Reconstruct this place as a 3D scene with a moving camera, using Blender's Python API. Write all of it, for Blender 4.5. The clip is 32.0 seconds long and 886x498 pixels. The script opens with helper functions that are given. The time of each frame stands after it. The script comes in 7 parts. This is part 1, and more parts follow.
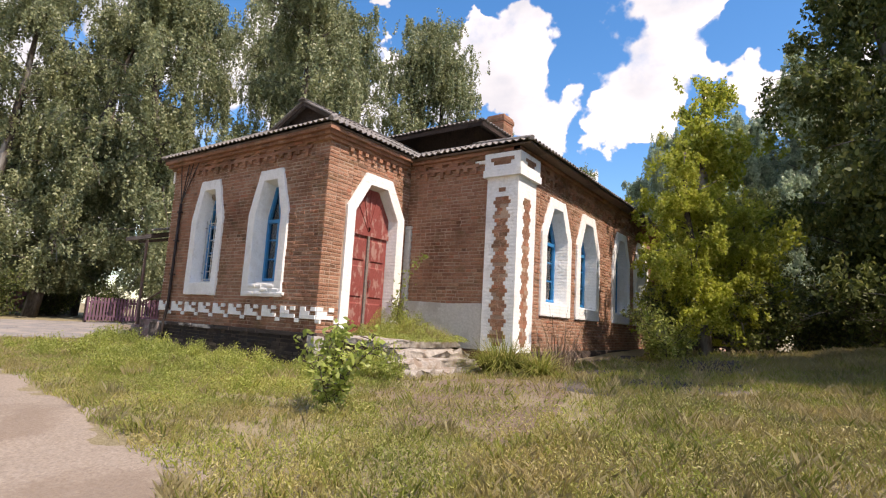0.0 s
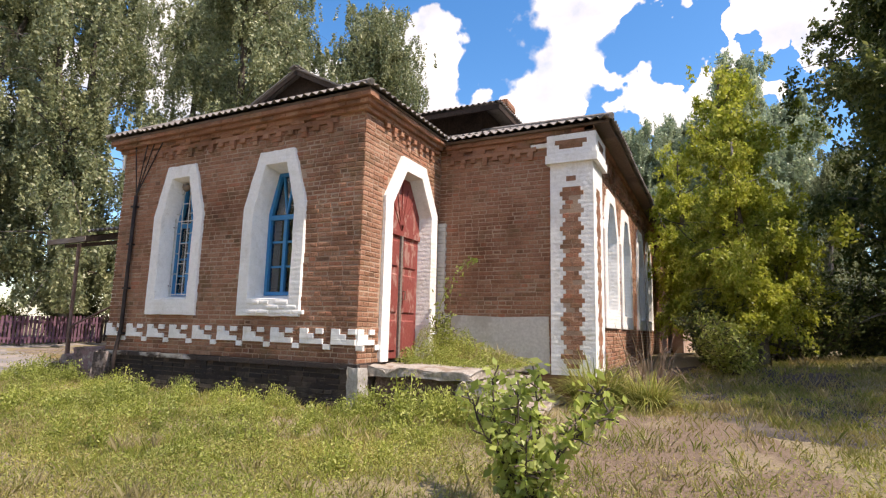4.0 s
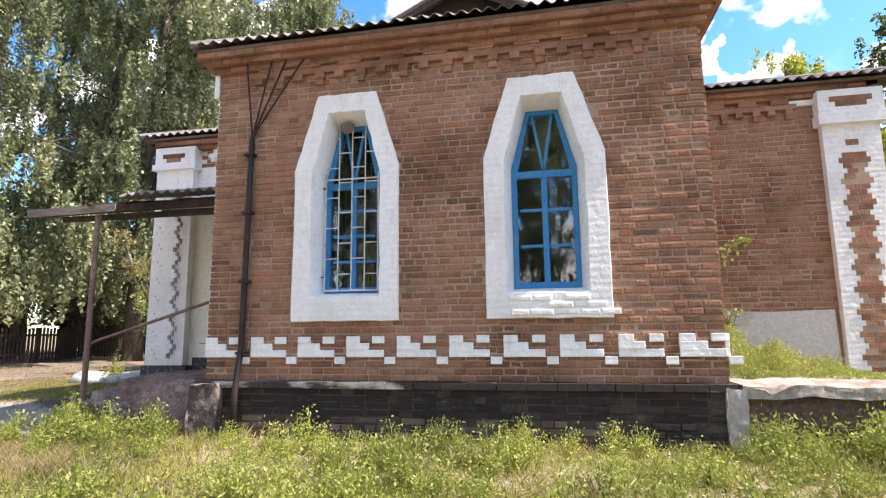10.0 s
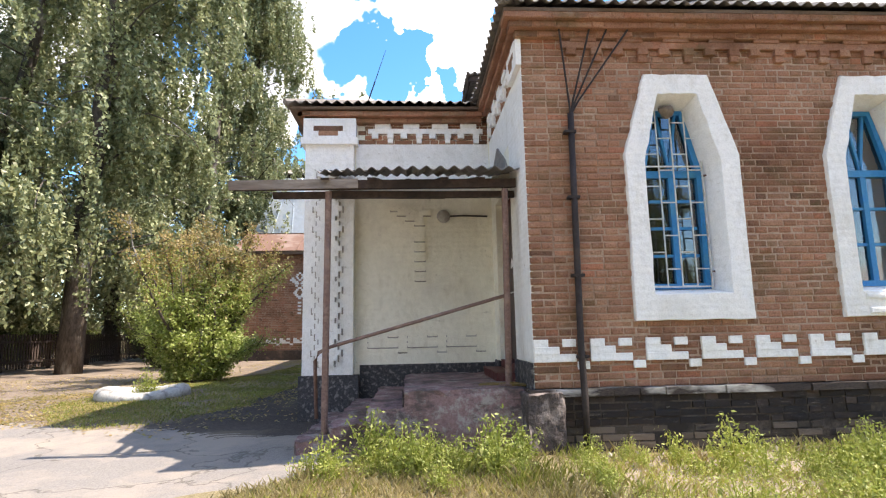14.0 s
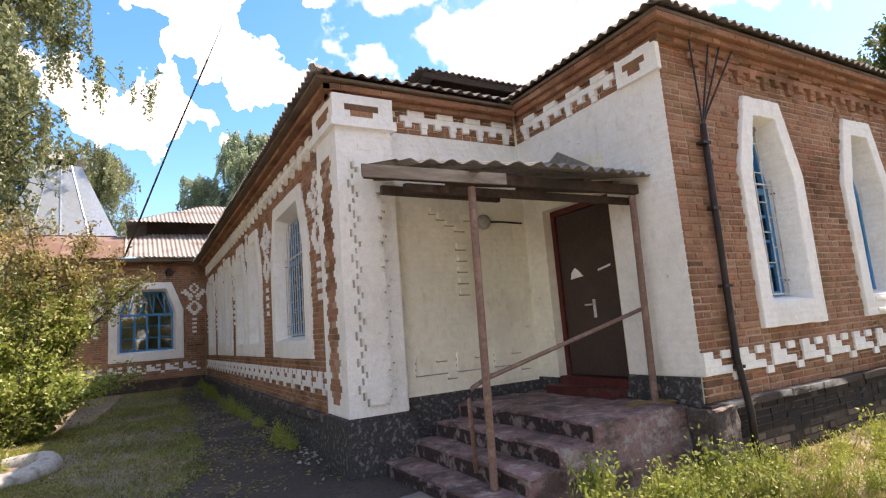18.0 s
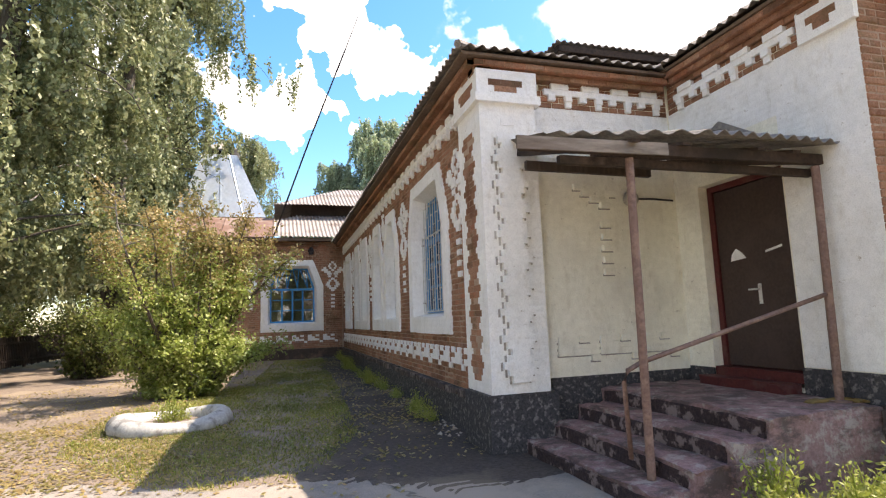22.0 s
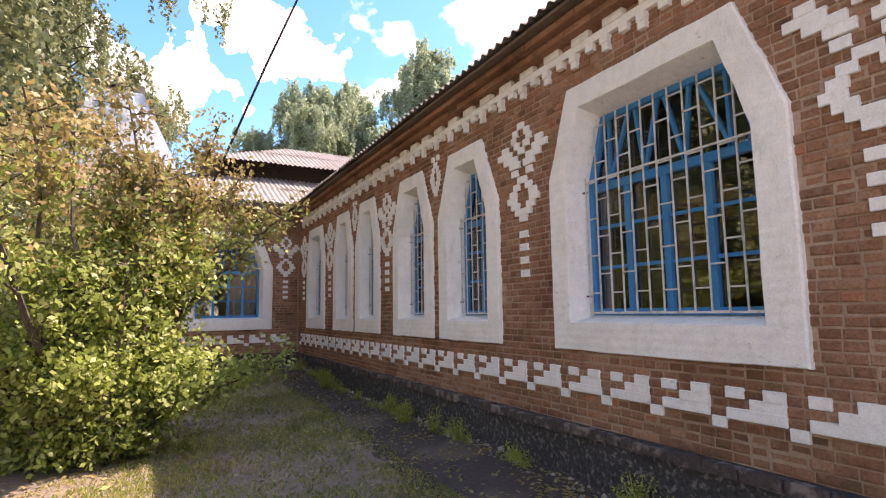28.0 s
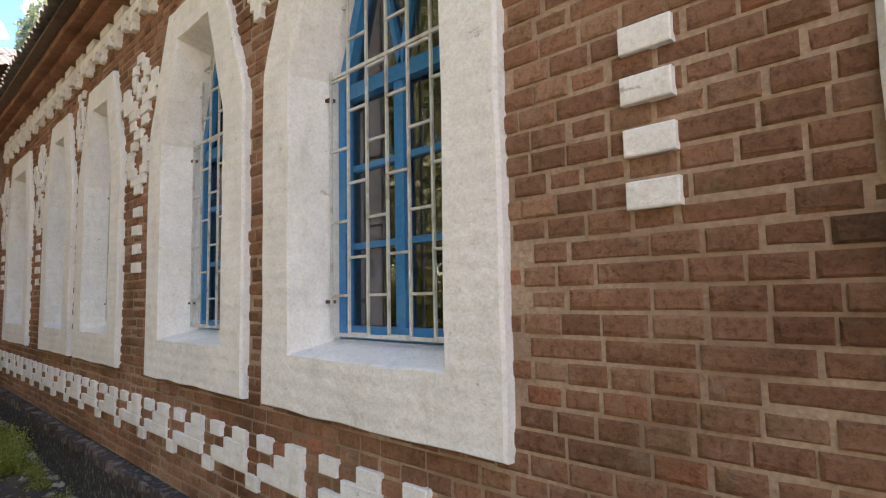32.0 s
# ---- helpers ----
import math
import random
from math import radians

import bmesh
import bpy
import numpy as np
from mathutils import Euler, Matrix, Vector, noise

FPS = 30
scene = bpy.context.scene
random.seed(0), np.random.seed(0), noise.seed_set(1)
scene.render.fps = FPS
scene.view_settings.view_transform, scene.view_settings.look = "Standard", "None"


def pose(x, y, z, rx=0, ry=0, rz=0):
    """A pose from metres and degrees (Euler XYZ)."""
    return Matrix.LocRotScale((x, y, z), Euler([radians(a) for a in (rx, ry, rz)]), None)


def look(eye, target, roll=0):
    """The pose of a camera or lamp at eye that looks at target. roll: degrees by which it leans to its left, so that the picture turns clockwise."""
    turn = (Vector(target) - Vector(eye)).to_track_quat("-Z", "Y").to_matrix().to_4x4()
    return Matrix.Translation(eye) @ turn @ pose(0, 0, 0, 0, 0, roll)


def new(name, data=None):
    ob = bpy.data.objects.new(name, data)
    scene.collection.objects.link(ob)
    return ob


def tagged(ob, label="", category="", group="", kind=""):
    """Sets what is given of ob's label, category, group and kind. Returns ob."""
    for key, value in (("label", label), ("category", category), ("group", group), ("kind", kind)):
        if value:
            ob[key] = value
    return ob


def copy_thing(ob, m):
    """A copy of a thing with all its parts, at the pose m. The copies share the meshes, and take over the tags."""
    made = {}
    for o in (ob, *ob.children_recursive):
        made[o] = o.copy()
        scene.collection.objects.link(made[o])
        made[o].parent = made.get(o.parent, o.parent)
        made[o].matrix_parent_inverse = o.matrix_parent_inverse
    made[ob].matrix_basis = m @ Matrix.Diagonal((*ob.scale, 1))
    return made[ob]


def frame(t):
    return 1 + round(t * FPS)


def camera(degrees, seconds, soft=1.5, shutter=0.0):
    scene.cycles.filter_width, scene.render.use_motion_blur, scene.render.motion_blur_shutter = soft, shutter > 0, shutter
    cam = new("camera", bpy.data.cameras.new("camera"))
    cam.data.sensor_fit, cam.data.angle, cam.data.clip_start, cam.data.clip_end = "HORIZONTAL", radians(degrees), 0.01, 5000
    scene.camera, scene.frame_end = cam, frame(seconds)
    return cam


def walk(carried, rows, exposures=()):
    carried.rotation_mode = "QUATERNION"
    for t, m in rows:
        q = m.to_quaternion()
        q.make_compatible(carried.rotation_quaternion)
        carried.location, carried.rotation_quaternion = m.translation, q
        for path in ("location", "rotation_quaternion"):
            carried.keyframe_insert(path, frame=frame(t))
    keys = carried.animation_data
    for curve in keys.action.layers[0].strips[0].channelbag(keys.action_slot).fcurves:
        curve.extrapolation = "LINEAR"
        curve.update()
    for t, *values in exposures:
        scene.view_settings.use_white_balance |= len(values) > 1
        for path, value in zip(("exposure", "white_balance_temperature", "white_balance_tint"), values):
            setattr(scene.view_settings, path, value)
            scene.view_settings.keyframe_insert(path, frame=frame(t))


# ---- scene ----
cam = camera(78.2, 32.0, 1.2)
METRES, EYE, TILT, LEAN, TURN = 29.5, 0.923, 0.0, 0.0, 35.7
ROWS = [
    (0.0, 0.0, 0.0, 0.0, -0.45, 7.79, -3.26),
    (0.5, -0.007, 0.0091, 0.0021, -1.12, 7.68, -3.0),
    (1.0, -0.0158, 0.0175, 0.0024, -1.88, 8.05, -2.91),
    (1.5, -0.026, 0.0266, 0.0042, -3.17, 8.2, -2.78),
    (2.0, -0.0359, 0.0376, 0.0036, -4.26, 8.23, -2.42),
    (2.5, -0.0461, 0.0471, 0.0044, -5.13, 8.21, -2.16),
    (4.5, -0.0902, 0.0897, 0.007, -11.37, 8.43, -1.11),
    (5.0, -0.103, 0.1038, 0.0055, -13.39, 8.49, -0.88),
    (5.5, -0.1169, 0.1182, 0.006, -14.6, 8.41, -0.58),
    (6.0, -0.1319, 0.1289, 0.0074, -15.52, 8.72, -0.54),
    (6.5, -0.1439, 0.141, 0.0062, -16.35, 8.73, -0.23),
    (7.0, -0.1574, 0.1524, 0.0065, -17.01, 8.67, -0.01),
    (7.5, -0.1707, 0.1601, 0.008, -17.95, 8.88, -0.02),
    (8.0, -0.1812, 0.1702, 0.0082, -19.44, 8.63, 0.27),
    (8.5, -0.1922, 0.1799, 0.0089, -20.62, 8.46, 0.44),
    (9.0, -0.2048, 0.1884, 0.0098, -22.04, 8.65, 0.41),
    (9.5, -0.2171, 0.2009, 0.0082, -23.68, 8.51, 0.54),
    (10.0, -0.2336, 0.2147, 0.0074, -24.51, 8.49, 0.62),
    (10.5, -0.2519, 0.2271, 0.0075, -24.92, 8.9, 0.58),
    (11.0, -0.269, 0.2412, 0.0076, -25.38, 8.67, 0.74),
    (11.5, -0.2885, 0.2507, 0.008, -25.91, 8.72, 0.86),
    (12.0, -0.3068, 0.2611, 0.009, -26.87, 8.86, 0.94),
    (12.5, -0.3229, 0.2744, 0.0099, -27.87, 8.73, 1.13),
    (13.0, -0.3405, 0.2884, 0.0088, -31.22, 8.87, 1.2),
    (13.5, -0.3538, 0.3042, 0.007, -35.04, 8.68, 0.87),
    (14.0, -0.3674, 0.3231, 0.0088, -38.79, 8.65, 1.16),
    (14.5, -0.3798, 0.3406, 0.0117, -42.43, 8.8, 1.43),
    (15.0, -0.3878, 0.3595, 0.0124, -46.2, 8.77, 2.08),
    (15.5, -0.4001, 0.3778, 0.0124, -51.46, 8.79, 2.7),
    (17.5, -0.4243, 0.4396, 0.02, -64.68, 8.38, 4.2),
    (18.0, -0.4256, 0.4459, 0.0202, -64.54, 8.24, 4.48),
    (18.5, -0.428, 0.4481, 0.02, -63.92, 8.45, 4.56),
    (19.0, -0.4293, 0.4497, 0.0197, -62.19, 8.45, 4.22),
    (19.5, -0.43, 0.4513, 0.019, -59.7, 8.35, 3.68),
    (20.0, -0.4297, 0.4527, 0.019, -57.44, 8.15, 3.25),
    (20.5, -0.4293, 0.4543, 0.0182, -55.45, 7.99, 2.83),
    (21.0, -0.4285, 0.4546, 0.0186, -53.87, 7.62, 2.56),
    (21.5, -0.4281, 0.4548, 0.0188, -52.94, 7.4, 2.32),
    (22.0, -0.4279, 0.4553, 0.0183, -52.26, 7.3, 2.1),
    (22.5, -0.4264, 0.4576, 0.0185, -51.74, 7.19, 1.76),
    (23.0, -0.4243, 0.4657, 0.017, -51.63, 6.98, 0.74),
    (23.5, -0.4205, 0.4796, 0.0178, -51.64, 6.71, -0.19),
    (24.0, -0.4133, 0.4964, 0.0185, -51.67, 6.54, -0.46),
    (24.5, -0.4092, 0.5129, 0.0213, -52.0, 6.59, -0.47),
    (26.5, -0.3917, 0.5832, 0.0251, -55.17, 6.78, -0.23),
    (27.0, -0.3808, 0.5994, 0.0249, -57.32, 6.68, 0.22),
    (27.5, -0.3706, 0.6155, 0.0244, -59.71, 6.59, 0.48),
    (28.0, -0.357, 0.6287, 0.0239, -63.4, 6.51, 0.81),
    (28.5, -0.339, 0.6409, 0.0247, -68.6, 6.12, 1.36),
    (29.0, -0.3224, 0.6513, 0.0262, -74.81, 5.93, 1.41),
    (29.5, -0.3034, 0.6576, 0.0254, -80.05, 5.61, 1.89),
    (30.0, -0.2847, 0.6661, 0.0241, -81.68, 5.07, 1.94),
    (30.5, -0.265, 0.6739, 0.026, -82.48, 4.78, 1.73),
    (31.0, -0.244, 0.6817, 0.027, -82.75, 4.53, 1.86),
    (31.5, -0.2282, 0.6935, 0.0278, -82.58, 4.56, 1.47),
    (32.0, -0.212, 0.7043, 0.0288, -82.12, 4.83, 1.14),
]
walk(cam, [(t, pose(0, 0, EYE, TILT, LEAN, TURN) @ pose(METRES * x, METRES * y, METRES * z, 90 + pitch, roll, yaw)) for t, x, y, z, yaw, pitch, roll in ROWS],
     [(0.0, 0.48, 7500, 20), (5.0, 0.66, 7500, 19), (9.0, 1.08, 7200, 19), (13.0, 1.3, 7200, 14), (18.0, 1.14, 8100, 20), (24.0, 1.39, 7800, 15), (27.0, 1.48, 8100, 24), (28.0, 1.46, 8100, 28), (29.0, 1.68, 8200, 26), (30.0, 1.83, 8300, 18), (31.0, 1.78, 8200, 18), (32.0, 1.92, 8700, 20)])

# ---- world, sun ----
SUN_FROM = Vector((3.07, -0.22, 4.35)).normalized()
world = bpy.data.worlds.new("sky")
scene.world = world
world.use_nodes = True
wn, wl = world.node_tree.nodes, world.node_tree.links
wn.clear()
sky = wn.new("ShaderNodeTexSky")
sky.sky_type, sky.sun_disc = "NISHITA", False
sky.sun_elevation = math.asin(SUN_FROM.z)
sky.sun_rotation = math.atan2(SUN_FROM.x, SUN_FROM.y)
sky.air_density, sky.dust_density, sky.ozone_density = 1.0, 0.6, 2.5
coord = wn.new("ShaderNodeTexCoord")
# cumulus clouds: compass bearing, height over the horizon, half width, in degrees
CLOUDS = [(-16.6, 29.5, 7), (-12, 31, 4), (-24, 29, 5), (-30, 24.5, 4.5), (-24, 24, 4.5), (-14, 20.5, 3.6), (-20, 18.8, 4), (-6.6, 25, 4), (-38, 28.5, 2.8),
          (-3, 25, 3.2), (5, 25.8, 1.5), (16.5, 30, 3.2), (24, 25.5, 3.0), (17, 18, 2), (22, 14, 2.5), (6, 33.5, 2.2), (-1, 22, 1.8), (15, 34.5, 4.0),
          (24, 31, 6.5), (32, 29, 7), (42, 28, 7), (52, 27, 7), (30, 20, 6), (40, 18, 6), (24, 40, 9), (-52, 24, 7), (-70, 30, 8)]


def world_math(op, a, b=None):
    k = wn.new("ShaderNodeMath")
    k.operation = op
    for i, v in enumerate((a, b)):
        if isinstance(v, (int, float)):
            k.inputs[i].default_value = v
        elif v is not None:
            wl.new(v, k.inputs[i])
    return k.outputs[0]


curl = wn.new("ShaderNodeTexNoise")
curl.inputs["Scale"].default_value, curl.inputs["Detail"].default_value = 7.0, 5.0
wl.new(coord.outputs["Generated"], curl.inputs["Vector"])
off = wn.new("ShaderNodeVectorMath")
off.operation = "MULTIPLY_ADD"
wl.new(curl.outputs["Color"], off.inputs[0])
off.inputs[1].default_value, off.inputs[2].default_value = (0.1, 0.1, 0.1), (-0.05, -0.05, -0.05)
bent = wn.new("ShaderNodeVectorMath")
bent.operation = "ADD"
wl.new(coord.outputs["Generated"], bent.inputs[0])
wl.new(off.outputs[0], bent.inputs[1])


def nearness(az, el, inner, outer):
    """One inside a cone about a direction of the sky, falling to nothing outside it."""
    az, el = radians(az), radians(el)
    d = wn.new("ShaderNodeVectorMath")
    d.operation = "DOT_PRODUCT"
    wl.new(bent.outputs[0], d.inputs[0])
    d.inputs[1].default_value = (math.sin(az) * math.cos(el), math.cos(az) * math.cos(el), math.sin(el))
    r = wn.new("ShaderNodeMapRange")
    wl.new(d.outputs["Value"], r.inputs["Value"])
    r.inputs["From Min"].default_value, r.inputs["From Max"].default_value = math.cos(radians(outer)), math.cos(radians(inner))
    return r.outputs["Result"]


heap = None
for az, el, half in CLOUDS:
    k = nearness(az, el, 0.4 * half, 1.26 * half)
    heap = k if heap is None else world_math("MAXIMUM", heap, k)
stretch = wn.new("ShaderNodeMapping")
stretch.inputs["Scale"].default_value = (1.0, 1.0, 1.7)
stretch.inputs["Location"].default_value = (4.4, 1.7, 0.5)
wl.new(coord.outputs["Generated"], stretch.inputs["Vector"])
puff = wn.new("ShaderNodeTexNoise")
puff.inputs["Scale"].default_value, puff.inputs["Detail"].default_value = 2.8, 10.0
puff.inputs["Roughness"].default_value, puff.inputs["Distortion"].default_value = 0.52, 0.25
wl.new(stretch.outputs["Vector"], puff.inputs["Vector"])
fray = wn.new("ShaderNodeTexNoise")
fray.inputs["Scale"].default_value, fray.inputs["Detail"].default_value, fray.inputs["Roughness"].default_value = 11.0, 9.0, 0.58
wl.new(coord.outputs["Generated"], fray.inputs["Vector"])
# scattered clouds go on over the rest of the sky
rest_of_sky = world_math("SUBTRACT", 1.0, nearness(5, 25, 45, 70))
scattered = world_math("MULTIPLY", rest_of_sky, world_math("MULTIPLY", world_math("SUBTRACT", puff.outputs["Fac"], 0.41), 6.0))
heap = world_math("MAXIMUM", heap, scattered)
veil = world_math("MULTIPLY", nearness(36, 26, 12, 32), 0.4)
heap = world_math("MAXIMUM", heap, veil)
heap = world_math("ADD", heap, world_math("MULTIPLY", world_math("SUBTRACT", fray.outputs["Fac"], 0.5), 1.15))
edge = wn.new("ShaderNodeValToRGB")
edge.color_ramp.interpolation = "EASE"
edge.color_ramp.elements[0].position, edge.color_ramp.elements[1].position = 0.38, 1.0
wl.new(heap, edge.inputs["Fac"])
shade = wn.new("ShaderNodeTexNoise")
shade.inputs["Scale"].default_value, shade.inputs["Detail"].default_value = 5.0, 6.0
wl.new(stretch.outputs["Vector"], shade.inputs["Vector"])
white = wn.new("ShaderNodeValToRGB")
white.color_ramp.elements[0].position, white.color_ramp.elements[1].position = 0.34, 0.66
white.color_ramp.elements[0].color, white.color_ramp.elements[1].color = (5.4, 6.0, 7.0, 1), (9.6, 9.8, 10.1, 1)
wl.new(shade.outputs["Fac"], white.inputs["Fac"])
blend = wn.new("ShaderNodeMix")
blend.data_type = "RGBA"
wl.new(edge.outputs["Color"], blend.inputs["Factor"])
vivid = wn.new("ShaderNodeHueSaturation")
vivid.inputs["Saturation"].default_value, vivid.inputs["Value"].default_value = 1.34, 1.85
wl.new(sky.outputs["Color"], vivid.inputs["Color"])
wl.new(vivid.outputs["Color"], blend.inputs["A"])
wl.new(white.outputs["Color"], blend.inputs["B"])
back = wn.new("ShaderNodeBackground")
back.inputs["Strength"].default_value = 0.1
wl.new(blend.outputs["Result"], back.inputs["Color"])
wout = wn.new("ShaderNodeOutputWorld")
wl.new(back.outputs["Background"], wout.inputs["Surface"])
sun = new("sun", bpy.data.lights.new("sun", "SUN"))
sun.data.energy, sun.data.angle, sun.data.color = 4.2, radians(0.53), (1.0, 0.95, 0.87)
sun.matrix_world = look(SUN_FROM * 60, (0, 0, 0))

# ---- materials ----
def material(name, rough=0.8, metal=0.0, spec=0.4):
    m = bpy.data.materials.new(name)
    m.use_nodes = True
    b = m.node_tree.nodes["Principled BSDF"]
    b.inputs["Roughness"].default_value, b.inputs["Metallic"].default_value = rough, metal
    b.inputs["Specular IOR Level"].default_value = spec
    return m, m.node_tree.nodes, m.node_tree.links, b


def noise_tex(n, l, scale, detail=4.0, rough=0.55, stretch=None):
    mp = n.new("ShaderNodeMapping")
    g = n.new("ShaderNodeNewGeometry")
    l.new(g.outputs["Position"], mp.inputs["Vector"])
    mp.inputs["Scale"].default_value = stretch or (1, 1, 1)
    t = n.new("ShaderNodeTexNoise")
    t.inputs["Scale"].default_value, t.inputs["Detail"].default_value, t.inputs["Roughness"].default_value = scale, detail, rough
    l.new(mp.outputs["Vector"], t.inputs["Vector"])
    return t


def ramp(n, l, fac, stops):
    r = n.new("ShaderNodeValToRGB")
    els = r.color_ramp.elements
    while len(els) < len(stops):
        els.new(0.5)
    for e, (p, c) in zip(els, stops):
        e.position, e.color = p, (*c, 1)
    l.new(fac, r.inputs["Fac"])
    return r.outputs["Color"]


def mix(n, l, fac, a, b, mode="MIX"):
    x = n.new("ShaderNodeMix")
    x.data_type, x.blend_type = "RGBA", mode
    for s, v in (("Factor", fac), ("A", a), ("B", b)):
        if isinstance(v, (int, float)):
            x.inputs[s].default_value = v
        elif isinstance(v, tuple):
            x.inputs[s].default_value = (*v, 1)
        else:
            l.new(v, x.inputs[s])
    return x.outputs["Result"]


def bump(n, l, b, height, strength=0.4, distance=0.01):
    x = n.new("ShaderNodeBump")
    x.inputs["Strength"].default_value, x.inputs["Distance"].default_value = strength, distance
    l.new(height, x.inputs["Height"])
    l.new(x.outputs["Normal"], b.inputs["Normal"])


def two_scale(name, stops, big, fine, patch, amount=0.6, rough=0.85, relief=0.4, dist=0.01, stretch=None, spec=0.3, metal=0.0, cut=(0.52, 0.62)):
    """Grain from a fine noise, and patches of another colour from a coarse one."""
    m, n, l, b = material(name, rough, metal, spec)
    f = noise_tex(n, l, fine, 6, 0.6, stretch)
    base = ramp(n, l, f.outputs["Fac"], stops)
    c = noise_tex(n, l, big, 5, 0.6, stretch)
    k = ramp(n, l, c.outputs["Fac"], [(cut[0], (0, 0, 0)), (cut[1], (amount, amount, amount))])
    l.new(mix(n, l, k, base, patch), b.inputs["Base Color"])
    bump(n, l, b, f.outputs["Fac"], relief, dist)
    return m


def brick_material():
    """Worn red-brown brick: each its own tone, pitted grain, lime bloom, damp stains and moss."""
    m, n, l, b = material("brick", 0.92, 0, 0.15)
    g = n.new("ShaderNodeNewGeometry")
    o = n.new("ShaderNodeObjectInfo")
    add = n.new("ShaderNodeMath")
    add.operation = "ADD"
    l.new(g.outputs["Random Per Island"], add.inputs[0])
    l.new(o.outputs["Random"], add.inputs[1])
    fr = n.new("ShaderNodeMath")
    fr.operation = "FRACT"
    l.new(add.outputs[0], fr.inputs[0])
    own = ramp(n, l, fr.outputs[0], [(0.0, (0.2, 0.115, 0.078)), (0.04, (0.3, 0.16, 0.105)), (0.35, (0.355, 0.185, 0.122)), (0.7, (0.395, 0.212, 0.142)), (0.9, (0.42, 0.25, 0.17)), (0.97, (0.43, 0.19, 0.12))])
    f = noise_tex(n, l, 55, 8, 0.75)
    grain = ramp(n, l, f.outputs["Fac"], [(0.3, (0.5, 0.48, 0.46)), (0.5, (1.0, 0.98, 0.96)), (0.68, (1.16, 1.14, 1.12))])
    lump = noise_tex(n, l, 11, 6, 0.65)
    bloom = ramp(n, l, lump.outputs["Fac"], [(0.56, (0, 0, 0)), (0.72, (0.42, 0.42, 0.42))])
    c = noise_tex(n, l, 0.9, 6, 0.65)
    stain = ramp(n, l, c.outputs["Fac"], [(0.46, (1, 1, 1)), (0.68, (0.52, 0.48, 0.46))])
    moss = noise_tex(n, l, 1.7, 7, 0.72, (1, 1, 1.6))
    damp = ramp(n, l, moss.outputs["Fac"], [(0.52, (0, 0, 0)), (0.66, (0.55, 0.55, 0.55))])
    col = mix(n, l, bloom, mix(n, l, 1.0, own, grain, "MULTIPLY"), (0.5, 0.38, 0.3))
    col = mix(n, l, damp, mix(n, l, 1.0, col, stain, "MULTIPLY"), (0.12, 0.1, 0.05))
    l.new(col, b.inputs["Base Color"])
    both = n.new("ShaderNodeMath")
    both.operation = "MULTIPLY_ADD"
    l.new(lump.outputs["Fac"], both.inputs[0])
    both.inputs[1].default_value = 1.6
    l.new(f.outputs["Fac"], both.inputs[2])
    bump(n, l, b, both.outputs[0], 0.9, 0.012)
    return m


BRICK = brick_material()
def plinth_material(name, stops, lo, hi):
    m, n, l, b = material(name, 0.85, 0, 0.3)
    g = n.new("ShaderNodeNewGeometry")
    oi = n.new("ShaderNodeObjectInfo")
    av = n.new("ShaderNodeMath")
    av.operation = "ADD"
    l.new(g.outputs["Random Per Island"], av.inputs[0])
    l.new(oi.outputs["Random"], av.inputs[1])
    fr = n.new("ShaderNodeMath")
    fr.operation = "FRACT"
    l.new(av.outputs[0], fr.inputs[0])
    own = ramp(n, l, fr.outputs[0], stops)
    c = noise_tex(n, l, 1.6, 6, 0.7, (0.6, 1, 2.2))
    tar = ramp(n, l, c.outputs["Fac"], [(lo, (0, 0, 0)), (hi, (0.92, 0.92, 0.92))])
    f = noise_tex(n, l, 34, 6, 0.65)
    w = noise_tex(n, l, 7, 9, 0.78, (0.45, 1, 3.2))
    worn_off = ramp(n, l, w.outputs["Fac"], [(0.6, (0, 0, 0)), (0.68, (0.6, 0.6, 0.6))])
    l.new(mix(n, l, worn_off, mix(n, l, tar, own, (0.022, 0.02, 0.022)), (0.3, 0.26, 0.24)), b.inputs["Base Color"])
    bump(n, l, b, f.outputs["Fac"], 0.8, 0.01)
    return m


